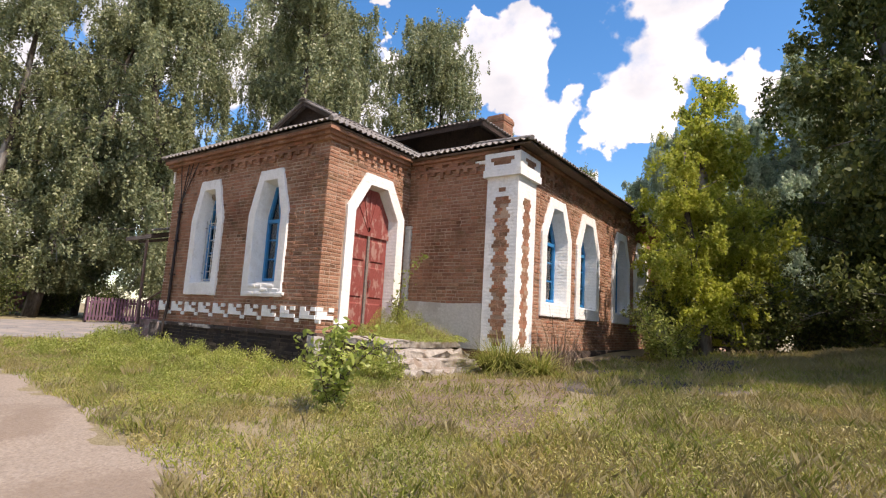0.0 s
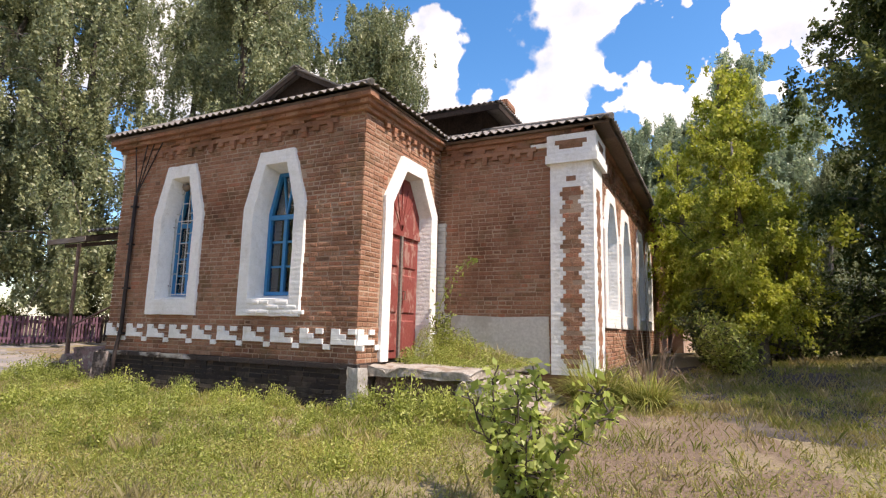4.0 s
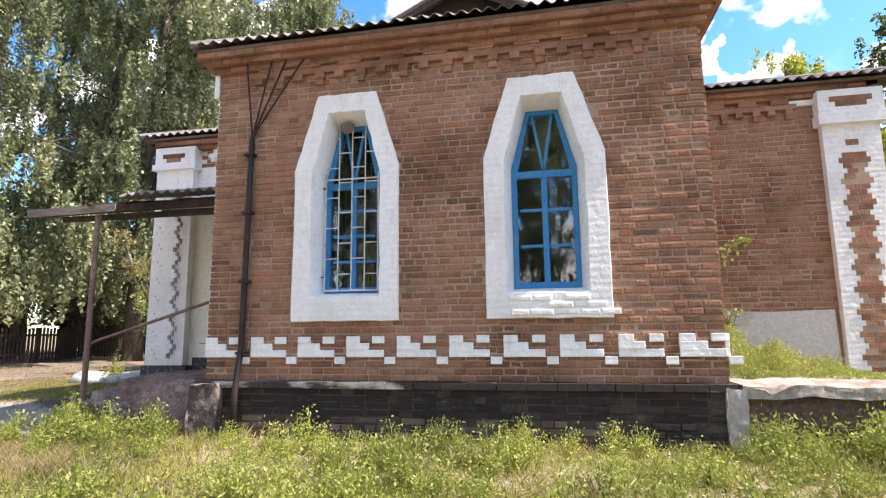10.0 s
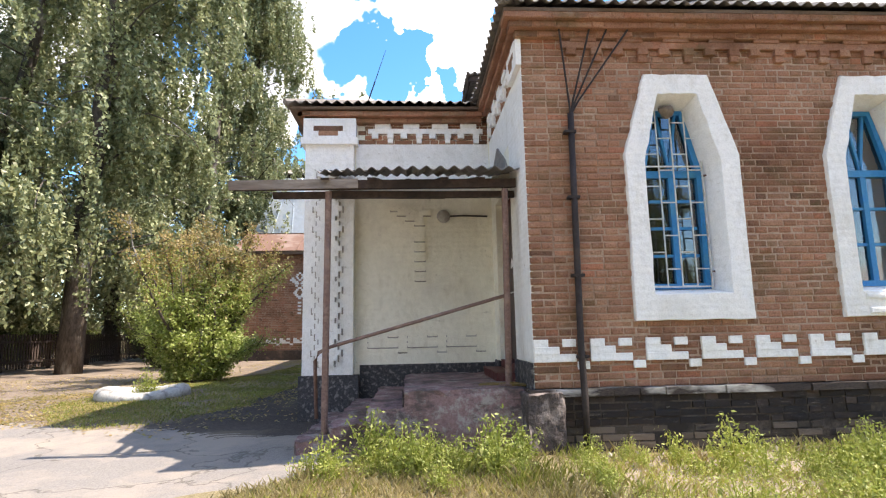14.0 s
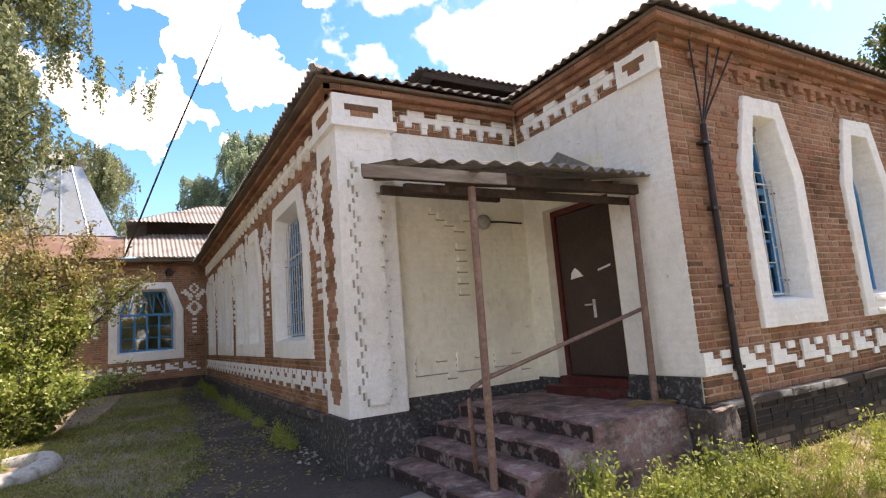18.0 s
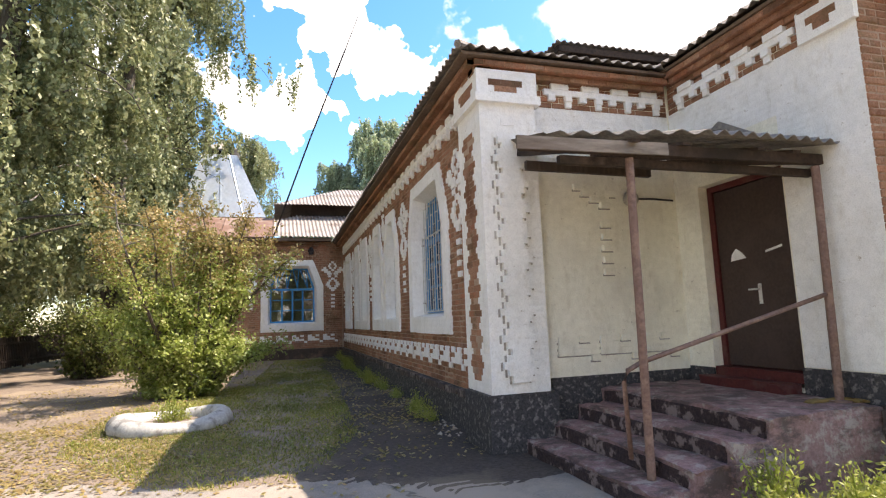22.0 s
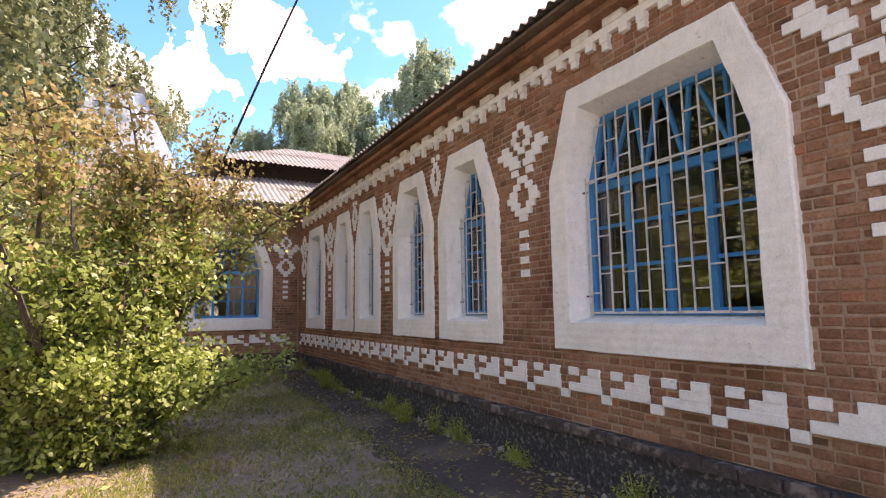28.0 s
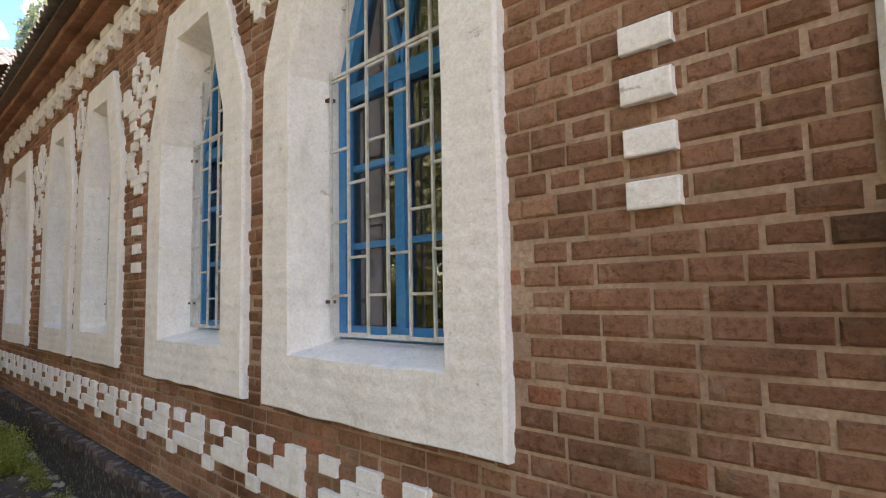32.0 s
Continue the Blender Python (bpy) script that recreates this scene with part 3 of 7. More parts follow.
def part(name, shape, mat, parent=None, label="", smooth=False, bevel=0.0):
    ob = new(name, shape.mesh(name, mat, smooth))
    if parent:
        ob.parent = parent
    if bevel:
        b = ob.modifiers.new("edge", "BEVEL")
        b.width, b.segments, b.limit_method = bevel, 2, "ANGLE"
    return tagged(ob, label)


class Face:
    """A wall's outer face: u along it, z up, d out of it."""

    def __init__(self, x, y, ux, uy, nx, ny):
        self.o, self.u, self.n = Vector((x, y, 0)), Vector((ux, uy, 0)), Vector((nx, ny, 0))
        self.flip = self.u.cross(Vector((0, 0, 1))).dot(self.n) < 0

    def p(self, u, z, d=0.0):
        return self.o + self.u * u + self.n * d + Vector((0, 0, z))

    def box(self, s, u0, u1, z0, z1, d0, d1):
        return self.slab(s, [(u0, z0), (u1, z0), (u1, z1), (u0, z1)], d0, d1)

    def slab(self, s, poly, d0, d1):
        n = len(poly)
        if self.flip:
            poly = poly[::-1]
        v = [self.p(u, z, d1) for u, z in poly] + [self.p(u, z, d0) for u, z in poly]
        f = [tuple(range(n)), tuple(range(2 * n - 1, n - 1, -1))] + [(i, n + i, n + (i + 1) % n, (i + 1) % n) for i in range(n)]
        return s.add(v, f)

    def ring(self, s, outer, inner, d_out, d_in):
        """A band between two outlines of as many corners, the outer at depth d_out, the inner at d_in."""
        n = len(outer)
        v = [self.p(u, z, d_out) for u, z in outer] + [self.p(u, z, d_in) for u, z in inner]
        f = [(i, (i + 1) % n, n + (i + 1) % n, n + i) for i in range(n)]
        return s.add(v, [q[::-1] for q in f] if self.flip else f)

    def bar(self, s, a, b, w, d0, d1):
        """A straight bar from a to b in the wall's plane."""
        (u0, z0), (u1, z1) = a, b
        k = math.hypot(u1 - u0, z1 - z0)
        x, y = -(z1 - z0) / k * w / 2, (u1 - u0) / k * w / 2
        poly = [(u0 - x, z0 - y), (u1 - x, z1 - y), (u1 + x, z1 + y), (u0 + x, z0 + y)]
        return self.slab(s, poly, d0, d1)


COURSE, HALF = 0.0725, 0.1395
PLINTH = 0.615

# the outer faces, u growing along x or y
FRONT = Face(0, 6.82, 1, 0, 0, -1)
PORCH_SIDE = Face(-13.18, 0, 0, 1, -1, 0)
DOOR_SIDE = Face(-7.66, 0, 0, 1, 1, 0)
MAIN_L = Face(0, 9.30, 1, 0, 0, -1)
MAIN_R = Face(0, 9.24, 1, 0, 0, -1)
LONG = Face(-15.77, 0, 0, 1, -1, 0)
FAR = Face(-4.95, 0, 0, 1, 1, 0)
WING = Face(0, 24.6, 1, 0, 0, -1)


def arch(u0, u1, z0, zs, zt, top):
    """A six-cornered opening: straight sides to zs, then leaning in to a flat head of that width."""
    c = (u0 + u1) / 2
    return [(u0, z0), (u1, z0), (u1, zs), (c + top / 2, zt), (c - top / 2, zt), (u0, zs)]


def inset(poly, side, sill, head):
    (u0, z0), (u1, _), (_, zs), (t1, zt), (t0, _), _ = poly
    k = side * 0.62
    return [(u0 + side, z0 + sill), (u1 - side, z0 + sill), (u1 - side, zs - 0.07), (t1 - k, zt - head), (t0 + k, zt - head), (u0 + side, zs - 0.07)]


def in_arch(poly, u, z, grow=0.0):
    (u0, z0), (u1, _), (_, zs), (t1, zt), (t0, _), _ = poly
    if not (u0 - grow < u < u1 + grow and z0 - grow < z < zt + grow):
        return False
    if z < zs:
        return True
    k = (z - zs) / (zt - zs)
    return u0 + (t0 - u0) * k - grow < u < u1 + (t1 - u1) * k + grow


OPENINGS = {
    "front": [arch(-12.14, -10.90, 1.25, 2.98, 3.87, 0.70), arch(-9.95, -8.68, 1.25, 2.98, 3.87, 0.70)],
    "door_side": [arch(7.36, 9.08, 0.62, 3.12, 3.88, 0.78)],
    "long": [arch(10.88, 13.31, 1.24, 2.95, 3.81, 1.78), arch(14.29, 15.83, 1.24, 2.95, 3.80, 0.85), arch(16.05, 17.53, 1.24, 2.95, 3.80, 0.82),
             arch(18.20, 19.53, 1.24, 2.95, 3.80, 0.75), arch(19.74, 21.07, 1.24, 2.95, 3.80, 0.75), arch(21.85, 23.55, 1.24, 2.95, 3.80, 1.2)],
    "far": [arch(10.40, 11.98, 1.2, 2.98, 3.8, 0.75), arch(12.32, 13.88, 1.2, 2.98, 3.8, 0.75), arch(14.95, 16.5, 1.2, 2.98, 3.8, 0.75), arch(17.0, 18.5, 1.2, 2.98, 3.8, 0.75)],
    "wing": [arch(-18.75, -16.5, 1.2, 2.9, 3.85, 1.5)],
}


def wall(name, face, u0, u1, z0, z1, openings, mat, thick=0.42, back=-0.0065, label=""):
    """A thick wall with its openings cut through (each opening is what its surround leaves free)."""
    s = Shape()
    u = u0
    for o in sorted(openings):
        (a, b), (c, _), (_, zs), (t1, zt), (t0, _), _ = o
        face.box(s, u, a, z0, z1, -thick, back)
        face.box(s, a, c, z0, b, -thick, back)
        face.box(s, a, c, zt, z1, -thick, back)
        face.slab(s, [(a, zs), (t0, zt), (a, zt)], -thick, back)
        face.slab(s, [(c, zs), (c, zt), (t1, zt)], -thick, back)
        u = c
    face.box(s, u, u1, z0, z1, -thick, back)
    ob = part(name, s, mat)
    return tagged(ob, label, "wall", "", "structure")


def holes(key):
    return [inset(o, 0.12, 0.15, 0.12) for o in OPENINGS[key]]


EAVE_A, EAVE_M = 4.50, 4.44
wall_front = wall("wall_front", FRONT, -13.18 + 0.03, -7.66 - 0.03, PLINTH, EAVE_A, holes("front"), MORTAR, label="red brick front wall of the annex with pale mortar joints")
wall_porch = wall("wall_porch_side", PORCH_SIDE, 6.84, 9.32, PLINTH, EAVE_A, [[(7.74, 0.7), (8.9, 0.7), (8.9, 2.93), (8.89, 2.94), (7.75, 2.94), (7.74, 2.93)]], CREAM, back=0.0, label="whitewashed brick wall beside the porch")
wall_red_door = wall("wall_door_side", DOOR_SIDE, 6.84, 9.3, PLINTH, EAVE_A, [inset(OPENINGS["door_side"][0], 0.12, 0.0, 0.12)], MORTAR, label="sunlit red brick wall with the red door")
wall_main_left = wall("wall_main_left", MAIN_L, -15.6, -13.18, 0.3, EAVE_M, [], CREAM, back=0.0, label="cream whitewashed wall behind the porch")
wall_main_right = wall("wall_main_right", MAIN_R, -7.66, -5.0, 0.45, EAVE_M, [], MORTAR, label="red brick wall with a cement patch at its foot")
wall_long = wall("wall_long", LONG, 9.3, 24.62, 0.55, EAVE_M, holes("long"), MORTAR, label="long shaded red brick wall with white brick ornament")
wall_far = wall("wall_far_side", FAR, 9.27, 24.6, 0.3, EAVE_M, holes("far"), MORTAR, label="sunlit red brick side wall behind bushes")
wall_wing = wall("wall_wing", WING, -21.5, -15.4, 0.3, EAVE_M + 0.12, holes("wing"), MORTAR, label="red brick wall of the wing across the yard")
s = Shape()
s.box(-21.5, -21.1, 24.8, 34, 0, EAVE_M + 0.2).box(-21.5, -4.4, 33.6, 34, 0, EAVE_M)
s.box(-4.8, -4.4, 24.62, 33.6, 0, EAVE_M)
tagged(part("wall_back", s, MORTAR), "plain brick rear walls that close the building", "wall", "", "structure")
s = Shape().box(-15.7, -4.9, 9.5, 33.5, 0.3, 0.42).box(-13.0, -7.8, 7.0, 9.5, 0.3, 0.42).box(-21.3, -15.7, 24.9, 33.6, 0.3, 0.42)
tagged(part("floor", s, WOOD), "dark wooden floor inside the building", "floor", "", "structure")
s = Shape().box(-15.6, -5.2, 9.4, 33.5, 4.3, 4.4).box(-13.0, -7.8, 7.0, 9.4, 4.36, 4.44).box(-21.3, -15.6, 24.9, 33.6, 4.3, 4.4)
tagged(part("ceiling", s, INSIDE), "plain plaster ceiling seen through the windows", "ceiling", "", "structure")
s = Shape().box(-12.9, -7.9, 13.5, 13.7, 0.42, 4.3).box(-10.2, -10.0, 13.7, 33, 0.42, 4.3)
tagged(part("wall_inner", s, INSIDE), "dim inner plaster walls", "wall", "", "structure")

# ---- plinths ----
s = Shape()
FRONT.box(s, -13.2, -7.62, -0.5, PLINTH - 0.075, -0.4, 0.04)
plinth_front = tagged(part("plinth_front", s, PLINTH_JOINT), "tar-blackened brick plinth under the front wall", "plinth", "", "structure")
s = Shape()
rng = random.Random(4)
u = -13.25
while u < -7.6:
    w = rng.uniform(0.24, 0.3)
    FRONT.box(s, u, min(u + w, -7.58), PLINTH - 0.075, PLINTH - 0.004 + rng.uniform(-0.006, 0.003), -0.2, 0.085 + rng.uniform(-0.015, 0.012))
    u += w + 0.008
part("plinth_ledge", s, LEDGE, plinth_front, "ledge of projecting blackened bricks with traces of whitewash")
plinth_protos = {}
z, r = -0.25, 0
while z < PLINTH - 0.12:
    u = -13.2 + (r % 2) * 0.12
    while u < -7.66:
        w = rng.choice((0.26, 0.26, 0.13))
        if -7.63 - (u + w) < 0.13:
            w = -7.62 - u
        d = 0.05 + rng.uniform(-0.012, 0.008)
        if rng.random() > 0.04:
            e = u + w - 0.01
            key = (round(e - u, 2), rng.randrange(4), z > 0.2)
            if key not in plinth_protos:
                q = random.Random(key[1] + 60)
                c = [(q.uniform(0, 0.008), q.uniform(0, 0.008)) for i in range(4)]
                k = Shape()
                FRONT.slab(k, [(c[0][0], c[0][1]), (e - u - c[1][0], c[1][1]), (e - u - c[2][0], 0.064 - c[2][1]), (c[3][0], 0.064 - c[3][1])], -0.03, 0.0)
                o = FRONT.p(0, 0, 0)
                k.v = [Vector(p) - o for p in k.v]
                plinth_protos[key] = k.mesh("brick", TAR_BRICK if key[2] else PLINTH_BRICK)
            ob = new("brick", plinth_protos[key])
            ob.location, ob.parent = FRONT.p(u, z, d), plinth_front
        u += w
    z += 0.0725
    r += 1
for name, face, u0, u1, top, out in (("plinth_long", LONG, 9.9, 24.6, 0.545, 0.07), ("plinth_pilaster", MAIN_L, -15.94, -15.12, PLINTH + 0.004, 0.18),
                                     ("plinth_porch", MAIN_L, -15.12, -13.2, 0.745, 0.02), ("plinth_corner", LONG, 9.14, 9.95, PLINTH + 0.001, 0.165),
                                     ("plinth_door", PORCH_SIDE, 6.86, 7.74, 0.86, 0.025), ("plinth_inner", PORCH_SIDE, 8.9, 9.28, 0.78, 0.025)):
    tagged(part(name, face.box(Shape(), u0, u1, -0.5, top, -0.3, out), TAR), "black tarred plinth with flaking whitewash spots", "plinth", "", "structure")
s = Shape()
u = 9.92
while u < 24.5:
    w = rng.uniform(0.2, 0.34)
    if rng.random() > 0.06:
        LONG.box(s, u, u + w, 0.47 + rng.uniform(-0.02, 0.01), 0.553 + rng.uniform(-0.012, 0.004), 0.02, 0.1 + rng.uniform(-0.025, 0.02))
    u += w + 0.012
tagged(part("plinth_ledge", s, FLAKED), "rough brick ledge along the top of the dark plinth", "plinth", "", "structure")
s = Shape()
WING.box(s, -21.5, -15.84, -0.5, 0.56, -0.4, 0.06)
tagged(part("plinth_wing", s, SOOT), "dark plinth under the wing wall", "plinth", "", "structure")
tagged(part("plinth_pilaster_right", MAIN_R.box(Shape(), -7.66, -4.82, -0.5, 0.44, -0.3, 0.052), BRICK), "worn red brick footing under the white pilaster", "plinth", "", "structure")
s = Shape()
FAR.box(s, 9.2, 24.6, -0.5, 0.46, -0.3, 0.05)
DOOR_SIDE.box(s, 6.8, 7.2, -0.5, PLINTH - 0.01, -0.3, 0.09)
tagged(part("plinth_right", s, SOOT), "weathered brick plinth on the sunny side", "plinth", "", "structure")
s = Shape()
MAIN_R.slab(s, [(-7.64, 0.46), (-5.6, 0.46), (-5.62, 1.36), (-6.4, 1.34), (-7.64, 1.38)], -0.02, 0.022)
tagged(part("cement_patch", s, PALE_CEMENT), "pale cement render patch on the brick wall", "patch", "", "structure")


strip = Shape()
for r in range(33):
    MAIN_R.box(strip, -7.655, -7.5 - 0.012 * (r % 2), 0.62 + r * COURSE, 0.62 + (r + 1) * COURSE - 0.006, -0.02, 0.05 + 0.004 * (r % 3))
tagged(part("door_pier", strip, PALE_CEMENT), "thin limed brick pier in the corner beside the red door", "pier", "", "structure")


# ---- windows ----
def frame_bar(face, win, name, a, b, w, d0, d1):
    part(name, face.bar(Shape(), a, b, w, d0, d1), BLUE, win)


def brick_shape(face, u0, u1, z0, z1, d0, d1, jit, rng, c=0.006):
    """One brick with worn, slightly uneven front corners."""
    f = [(u0 + c + rng.uniform(0, jit), z0 + c + rng.uniform(0, jit)), (u1 - c - rng.uniform(0, jit), z0 + c + rng.uniform(0, jit)),
         (u1 - c - rng.uniform(0, jit), z1 - c - rng.uniform(0, jit)), (u0 + c + rng.uniform(0, jit), z1 - c - rng.uniform(0, jit))]
    b = [(u0, z0), (u1, z0), (u1, z1), (u0, z1)]
    v = [face.p(u, z, d1) for u, z in f] + [face.p(u, z, d1 - c) for u, z in b] + [face.p(u, z, d0) for u, z in b]
    q = [(0, 1, 2, 3)] + [(i, 4 + i, 4 + (i + 1) % 4, (i + 1) % 4) for i in range(4)] + [(4 + i, 8 + i, 8 + (i + 1) % 4, 4 + (i + 1) % 4) for i in range(4)]
    return v, [k[::-1] for k in q] if face.flip else q


def rough(poly, seed, amp=0.007, n=7):
    """The outline cut finer and made slightly uneven, as plaster edges are."""
    rng = random.Random(seed)
    out = []
    for (a, b), (c, d) in zip(poly, poly[1:] + poly[:1]):
        for i in range(n):
            k = i / n
            w = 0.0 if i == 0 else amp
            out.append((a + (c - a) * k + rng.uniform(-w, w), b + (d - b) * k + rng.uniform(-w, w)))
    return out


def window(name, face, o, columns, rows, label, grille=False, casement=False, curtain=False, flaking=False, border=0.23, deep=0.27, v_fan=1):
    """White surround with splayed reveals, a blue casement, panes, and a welded grille."""
    win = tagged(new(name), label, "window", "", "structure")
    inner = inset(o, border - 0.02, 0.26, 0.22)
    mid = inset(o, border + 0.05, 0.33, 0.30)
    s = Shape()
    c = sum(q[0] for q in o) / 6
    seed = len(name) * 7 + int(o[0][0] * 100)
    ro, ri, rm = rough(o, seed), rough(inner, seed + 1), rough(mid, seed + 2, 0.0)
    rb = [(u + (u - c) * 0.004, z) for u, z in ro]
    face.ring(s, rb, ro, -0.02, 0.03)
    face.ring(s, ro, rough([(u - (u - c) * 0.012, z + (0.008 if z < 2 else -0.008)) for u, z in o], seed), 0.03, 0.045)
    face.ring(s, rough([(u - (u - c) * 0.012, z + (0.008 if z < 2 else -0.008)) for u, z in o], seed), ri, 0.045, 0.045)
    face.ring(s, ri, rough(inset(o, border - 0.012, 0.268, 0.228), seed + 1), 0.045, 0.03)
    face.ring(s, rough(inset(o, border - 0.012, 0.268, 0.228), seed + 1), rm, 0.03, -deep)
    part("surround", s, WHITE, win, "whitewashed plaster surround with splayed reveals")
    if flaking:
        rngw = random.Random(seed)
        for r in range(3):
            z = o[0][1] + 0.035 + r * COURSE
            x = o[0][0] + border + 0.02 - r * 0.01
            while x < o[1][0] - border * (1 if r else 0.3):
                w = rngw.choice((0.13, 0.2, 0.25))
                if rngw.random() > 0.12:
                    v, f = brick_shape(face, x, x + w - 0.012, z, z + 0.06, 0.0, 0.05 + rngw.uniform(0, 0.014), 0.014, rngw, 0.006)
                    part("sill_brick", Shape().add(v, f), WHITE, win, "flaking whitewashed brick")
                x += w
    (u0, z0), (u1, _), (_, zs), (t1, zt), (t0, _), _ = mid
    core = inset(mid, 0.055, 0.06, 0.05)
    s = Shape()
    face.ring(s, mid, core, -deep + 0.03, -deep + 0.03)
    face.ring(s, core, core, -deep + 0.03, -deep - 0.06)
    part("casing", s, BLUE, win, "blue painted casing")
    a, b = -deep - 0.05, -deep + 0.015
    (i0, k0), (i1, _), (_, ks), (j1, kt), (j0, _), _ = core
    frame_bar(face, win, "transom", (i0, ks), (i1, ks), 0.075, a, b + 0.012)
    xs = [i0 + (i1 - i0) * i / columns for i in range(columns + 1)]
    for x in xs[1:-1]:
        frame_bar(face, win, "mullion", (x, k0), (x, ks - 0.037), 0.062, a, b + 0.004)
    zz = [k0 + (ks - k0) * i / rows for i in range(rows + 1)]
    for x, y in zip(xs[:-1], xs[1:]):
        for z in zz[1:-1]:
            frame_bar(face, win, "glazing_bar", (x + 0.03, z), (y - 0.03, z), 0.03, a + 0.005, b - 0.01)
    step = (j1 - j0) / max(v_fan, 1)
    for i in range(v_fan):
        m = i0 + (i1 - i0) * (i + 0.5) / v_fan
        for k in (-1, 1):
            frame_bar(face, win, "fan_bar", (m, ks + 0.037), (j0 + (i + 0.5) * step + k * step * 0.38, kt), 0.03, a + 0.005, b - 0.008)
    for x, y in zip(xs[:-1], xs[1:]):
        for z, w in zip(zz[:-1], zz[1:]):
            s = Shape()
            face.slab(s, [(x, z), (y, z), (y, w), (x, w)], -deep - 0.022, -deep - 0.018)
            p = part("pane", s, GLASS, win)
            p.visible_shadow = False
    s = Shape()
    face.slab(s, [(i0, ks), (i1, ks), (j1, kt), (j0, kt)], -deep - 0.022, -deep - 0.018)
    p = part("pane", s, GLASS, win, "fanlight pane")
    p.visible_shadow = False
    if casement:
        for x, y in zip(xs[:-1], xs[1:]):
            s = Shape()
            q = [(x + 0.035, k0 + 0.03), (y - 0.035, k0 + 0.03), (y - 0.035, ks - 0.05), (x + 0.035, ks - 0.05)]
            r = [(x + 0.085, k0 + 0.08), (y - 0.085, k0 + 0.08), (y - 0.085, ks - 0.1), (x + 0.085, ks - 0.1)]
            face.ring(s, q, r, -deep - 0.055, -deep - 0.055)
            face.ring(s, r, r, -deep - 0.055, -deep - 0.09)
            part("inner_frame", s, INNER_FRAME, win, "cream painted inner casement")
    if curtain:
        for w0, w1 in ((u0 + 0.03, c - 0.12), (c + 0.02, u1 - 0.03)):
            s = Shape()
            n = 22
            for i in range(n):
                x, y = w0 + (w1 - w0) * i / n, w0 + (w1 - w0) * (i + 1) / n
                da, db = (-deep - 0.13 + 0.02 * math.sin(v * 47) for v in (x, y))
                s.add([face.p(x, z0, da), face.p(y, z0, db), face.p(y, ks + 0.35, db), face.p(x, ks + 0.35, da)], [(0, 1, 2, 3)])
            part("curtain", s, CLOTH, win, "pale hanging curtain")
    if grille:
        g = part("grille", Shape(), GRILLE, win, "pale welded steel window grille")
        s = Shape()
        d = -deep + 0.09
        n = grille
        gs = [u0 + 0.02 + (u1 - u0 - 0.04) * i / n for i in range(n + 1)]

        def roof_at(x):
            if x < t0:
                return zs + (zt - zs) * (x - u0) / (t0 - u0)
            return zt if x <= t1 else zs + (zt - zs) * (u1 - x) / (u1 - t1)
        for i, x in enumerate(gs):
            hi = roof_at(x) - 0.015
            face.box(s, x - 0.006, x + 0.006, z0 + 0.02, hi, d - 0.006, d + 0.006)
        h = 0.36
        for i, (x, y) in enumerate(zip(gs[:-1], gs[1:])):
            z = z0 + 0.03 + (h / 2 if i % 2 else 0)
            while z < max(roof_at(x), roof_at(y)) - 0.02:
                lo, hi = x, y
                if z > zs:
                    k = (z - zs) / (zt - zs)
                    lo, hi = max(x, u0 + (t0 - u0) * k), min(y, u1 + (t1 - u1) * k)
                if hi - lo > 0.02:
                    face.box(s, lo, hi, z - 0.006, z + 0.006, d - 0.006, d + 0.006)
                z += h
        face.box(s, gs[0], gs[-1], z0 + 0.014, z0 + 0.03, d - 0.007, d + 0.007)
        face.box(s, gs[0], gs[-1], zs - 0.008, zs + 0.008, d - 0.007, d + 0.007)
        g.data = s.mesh("grille", GRILLE)
        for z in (z0 + 0.18, zs - 0.1):
            for x, k in ((u0, -1), (u1, 1)):
                s2 = Shape()
                face.box(s2, x - 0.015, x + 0.015, z - 0.008, z + 0.008, d - 0.03, d + 0.008)
                face.box(s2, min(x, x + k * 0.06), max(x, x + k * 0.06), z - 0.008, z + 0.008, d - 0.008, d + 0.008)
                part("grille_hook", s2, POST, g)
    return win


window("window_1", FRONT, OPENINGS["front"][0], 2, 4, "blue casement with white grille in a pointed white surround", grille=4)
window("window_2", FRONT, OPENINGS["front"][1], 2, 3, "blue casement without grille in a pointed white surround", flaking=True)
window("window_3", LONG, OPENINGS["long"][0], 4, 3, "wide blue window with grille and cream inner casements", grille=12, casement=True, border=0.27, deep=0.24, v_fan=4)
for i, k in enumerate(OPENINGS["long"][1:5]):
    window("window_%d" % (4 + i), LONG, k, 2, 3, "narrow blue window with grille in a whitewashed surround", grille=6, casement=True, curtain=True, border=0.27, deep=0.24)
window("window_8", LONG, OPENINGS["long"][5], 2, 3, "blue window with grille near the inner corner", grille=6, border=0.27, deep=0.24)
for i, k in enumerate(OPENINGS["far"]):
    window("window_%d" % (9 + i), FAR, k, 2, 3, "blue window in a sunlit white surround behind bushes", border=0.25)
window("window_13", WING, OPENINGS["wing"][0], 4, 3, "wide blue window with zigzag fanlight in a white surround", border=0.27, v_fan=4)

# ---- roofs ----
def clip(poly, a, b):
    """Cuts a convex outline in the (u, v) plane to a <= u <= b."""
    for k, sign in ((a, 1), (b, -1)):
        out = []
        for p, q in zip(poly, poly[1:] + poly[:1]):
            ip, iq = sign * (p[0] - k) >= 0, sign * (q[0] - k) >= 0
            if ip:
                out.append(p)
            if ip != iq:
                t = (k - p[0]) / (q[0] - p[0])
                out.append((k, p[1] + t * (q[1] - p[1])))
        poly = out
        if not poly:
            return []
    return poly


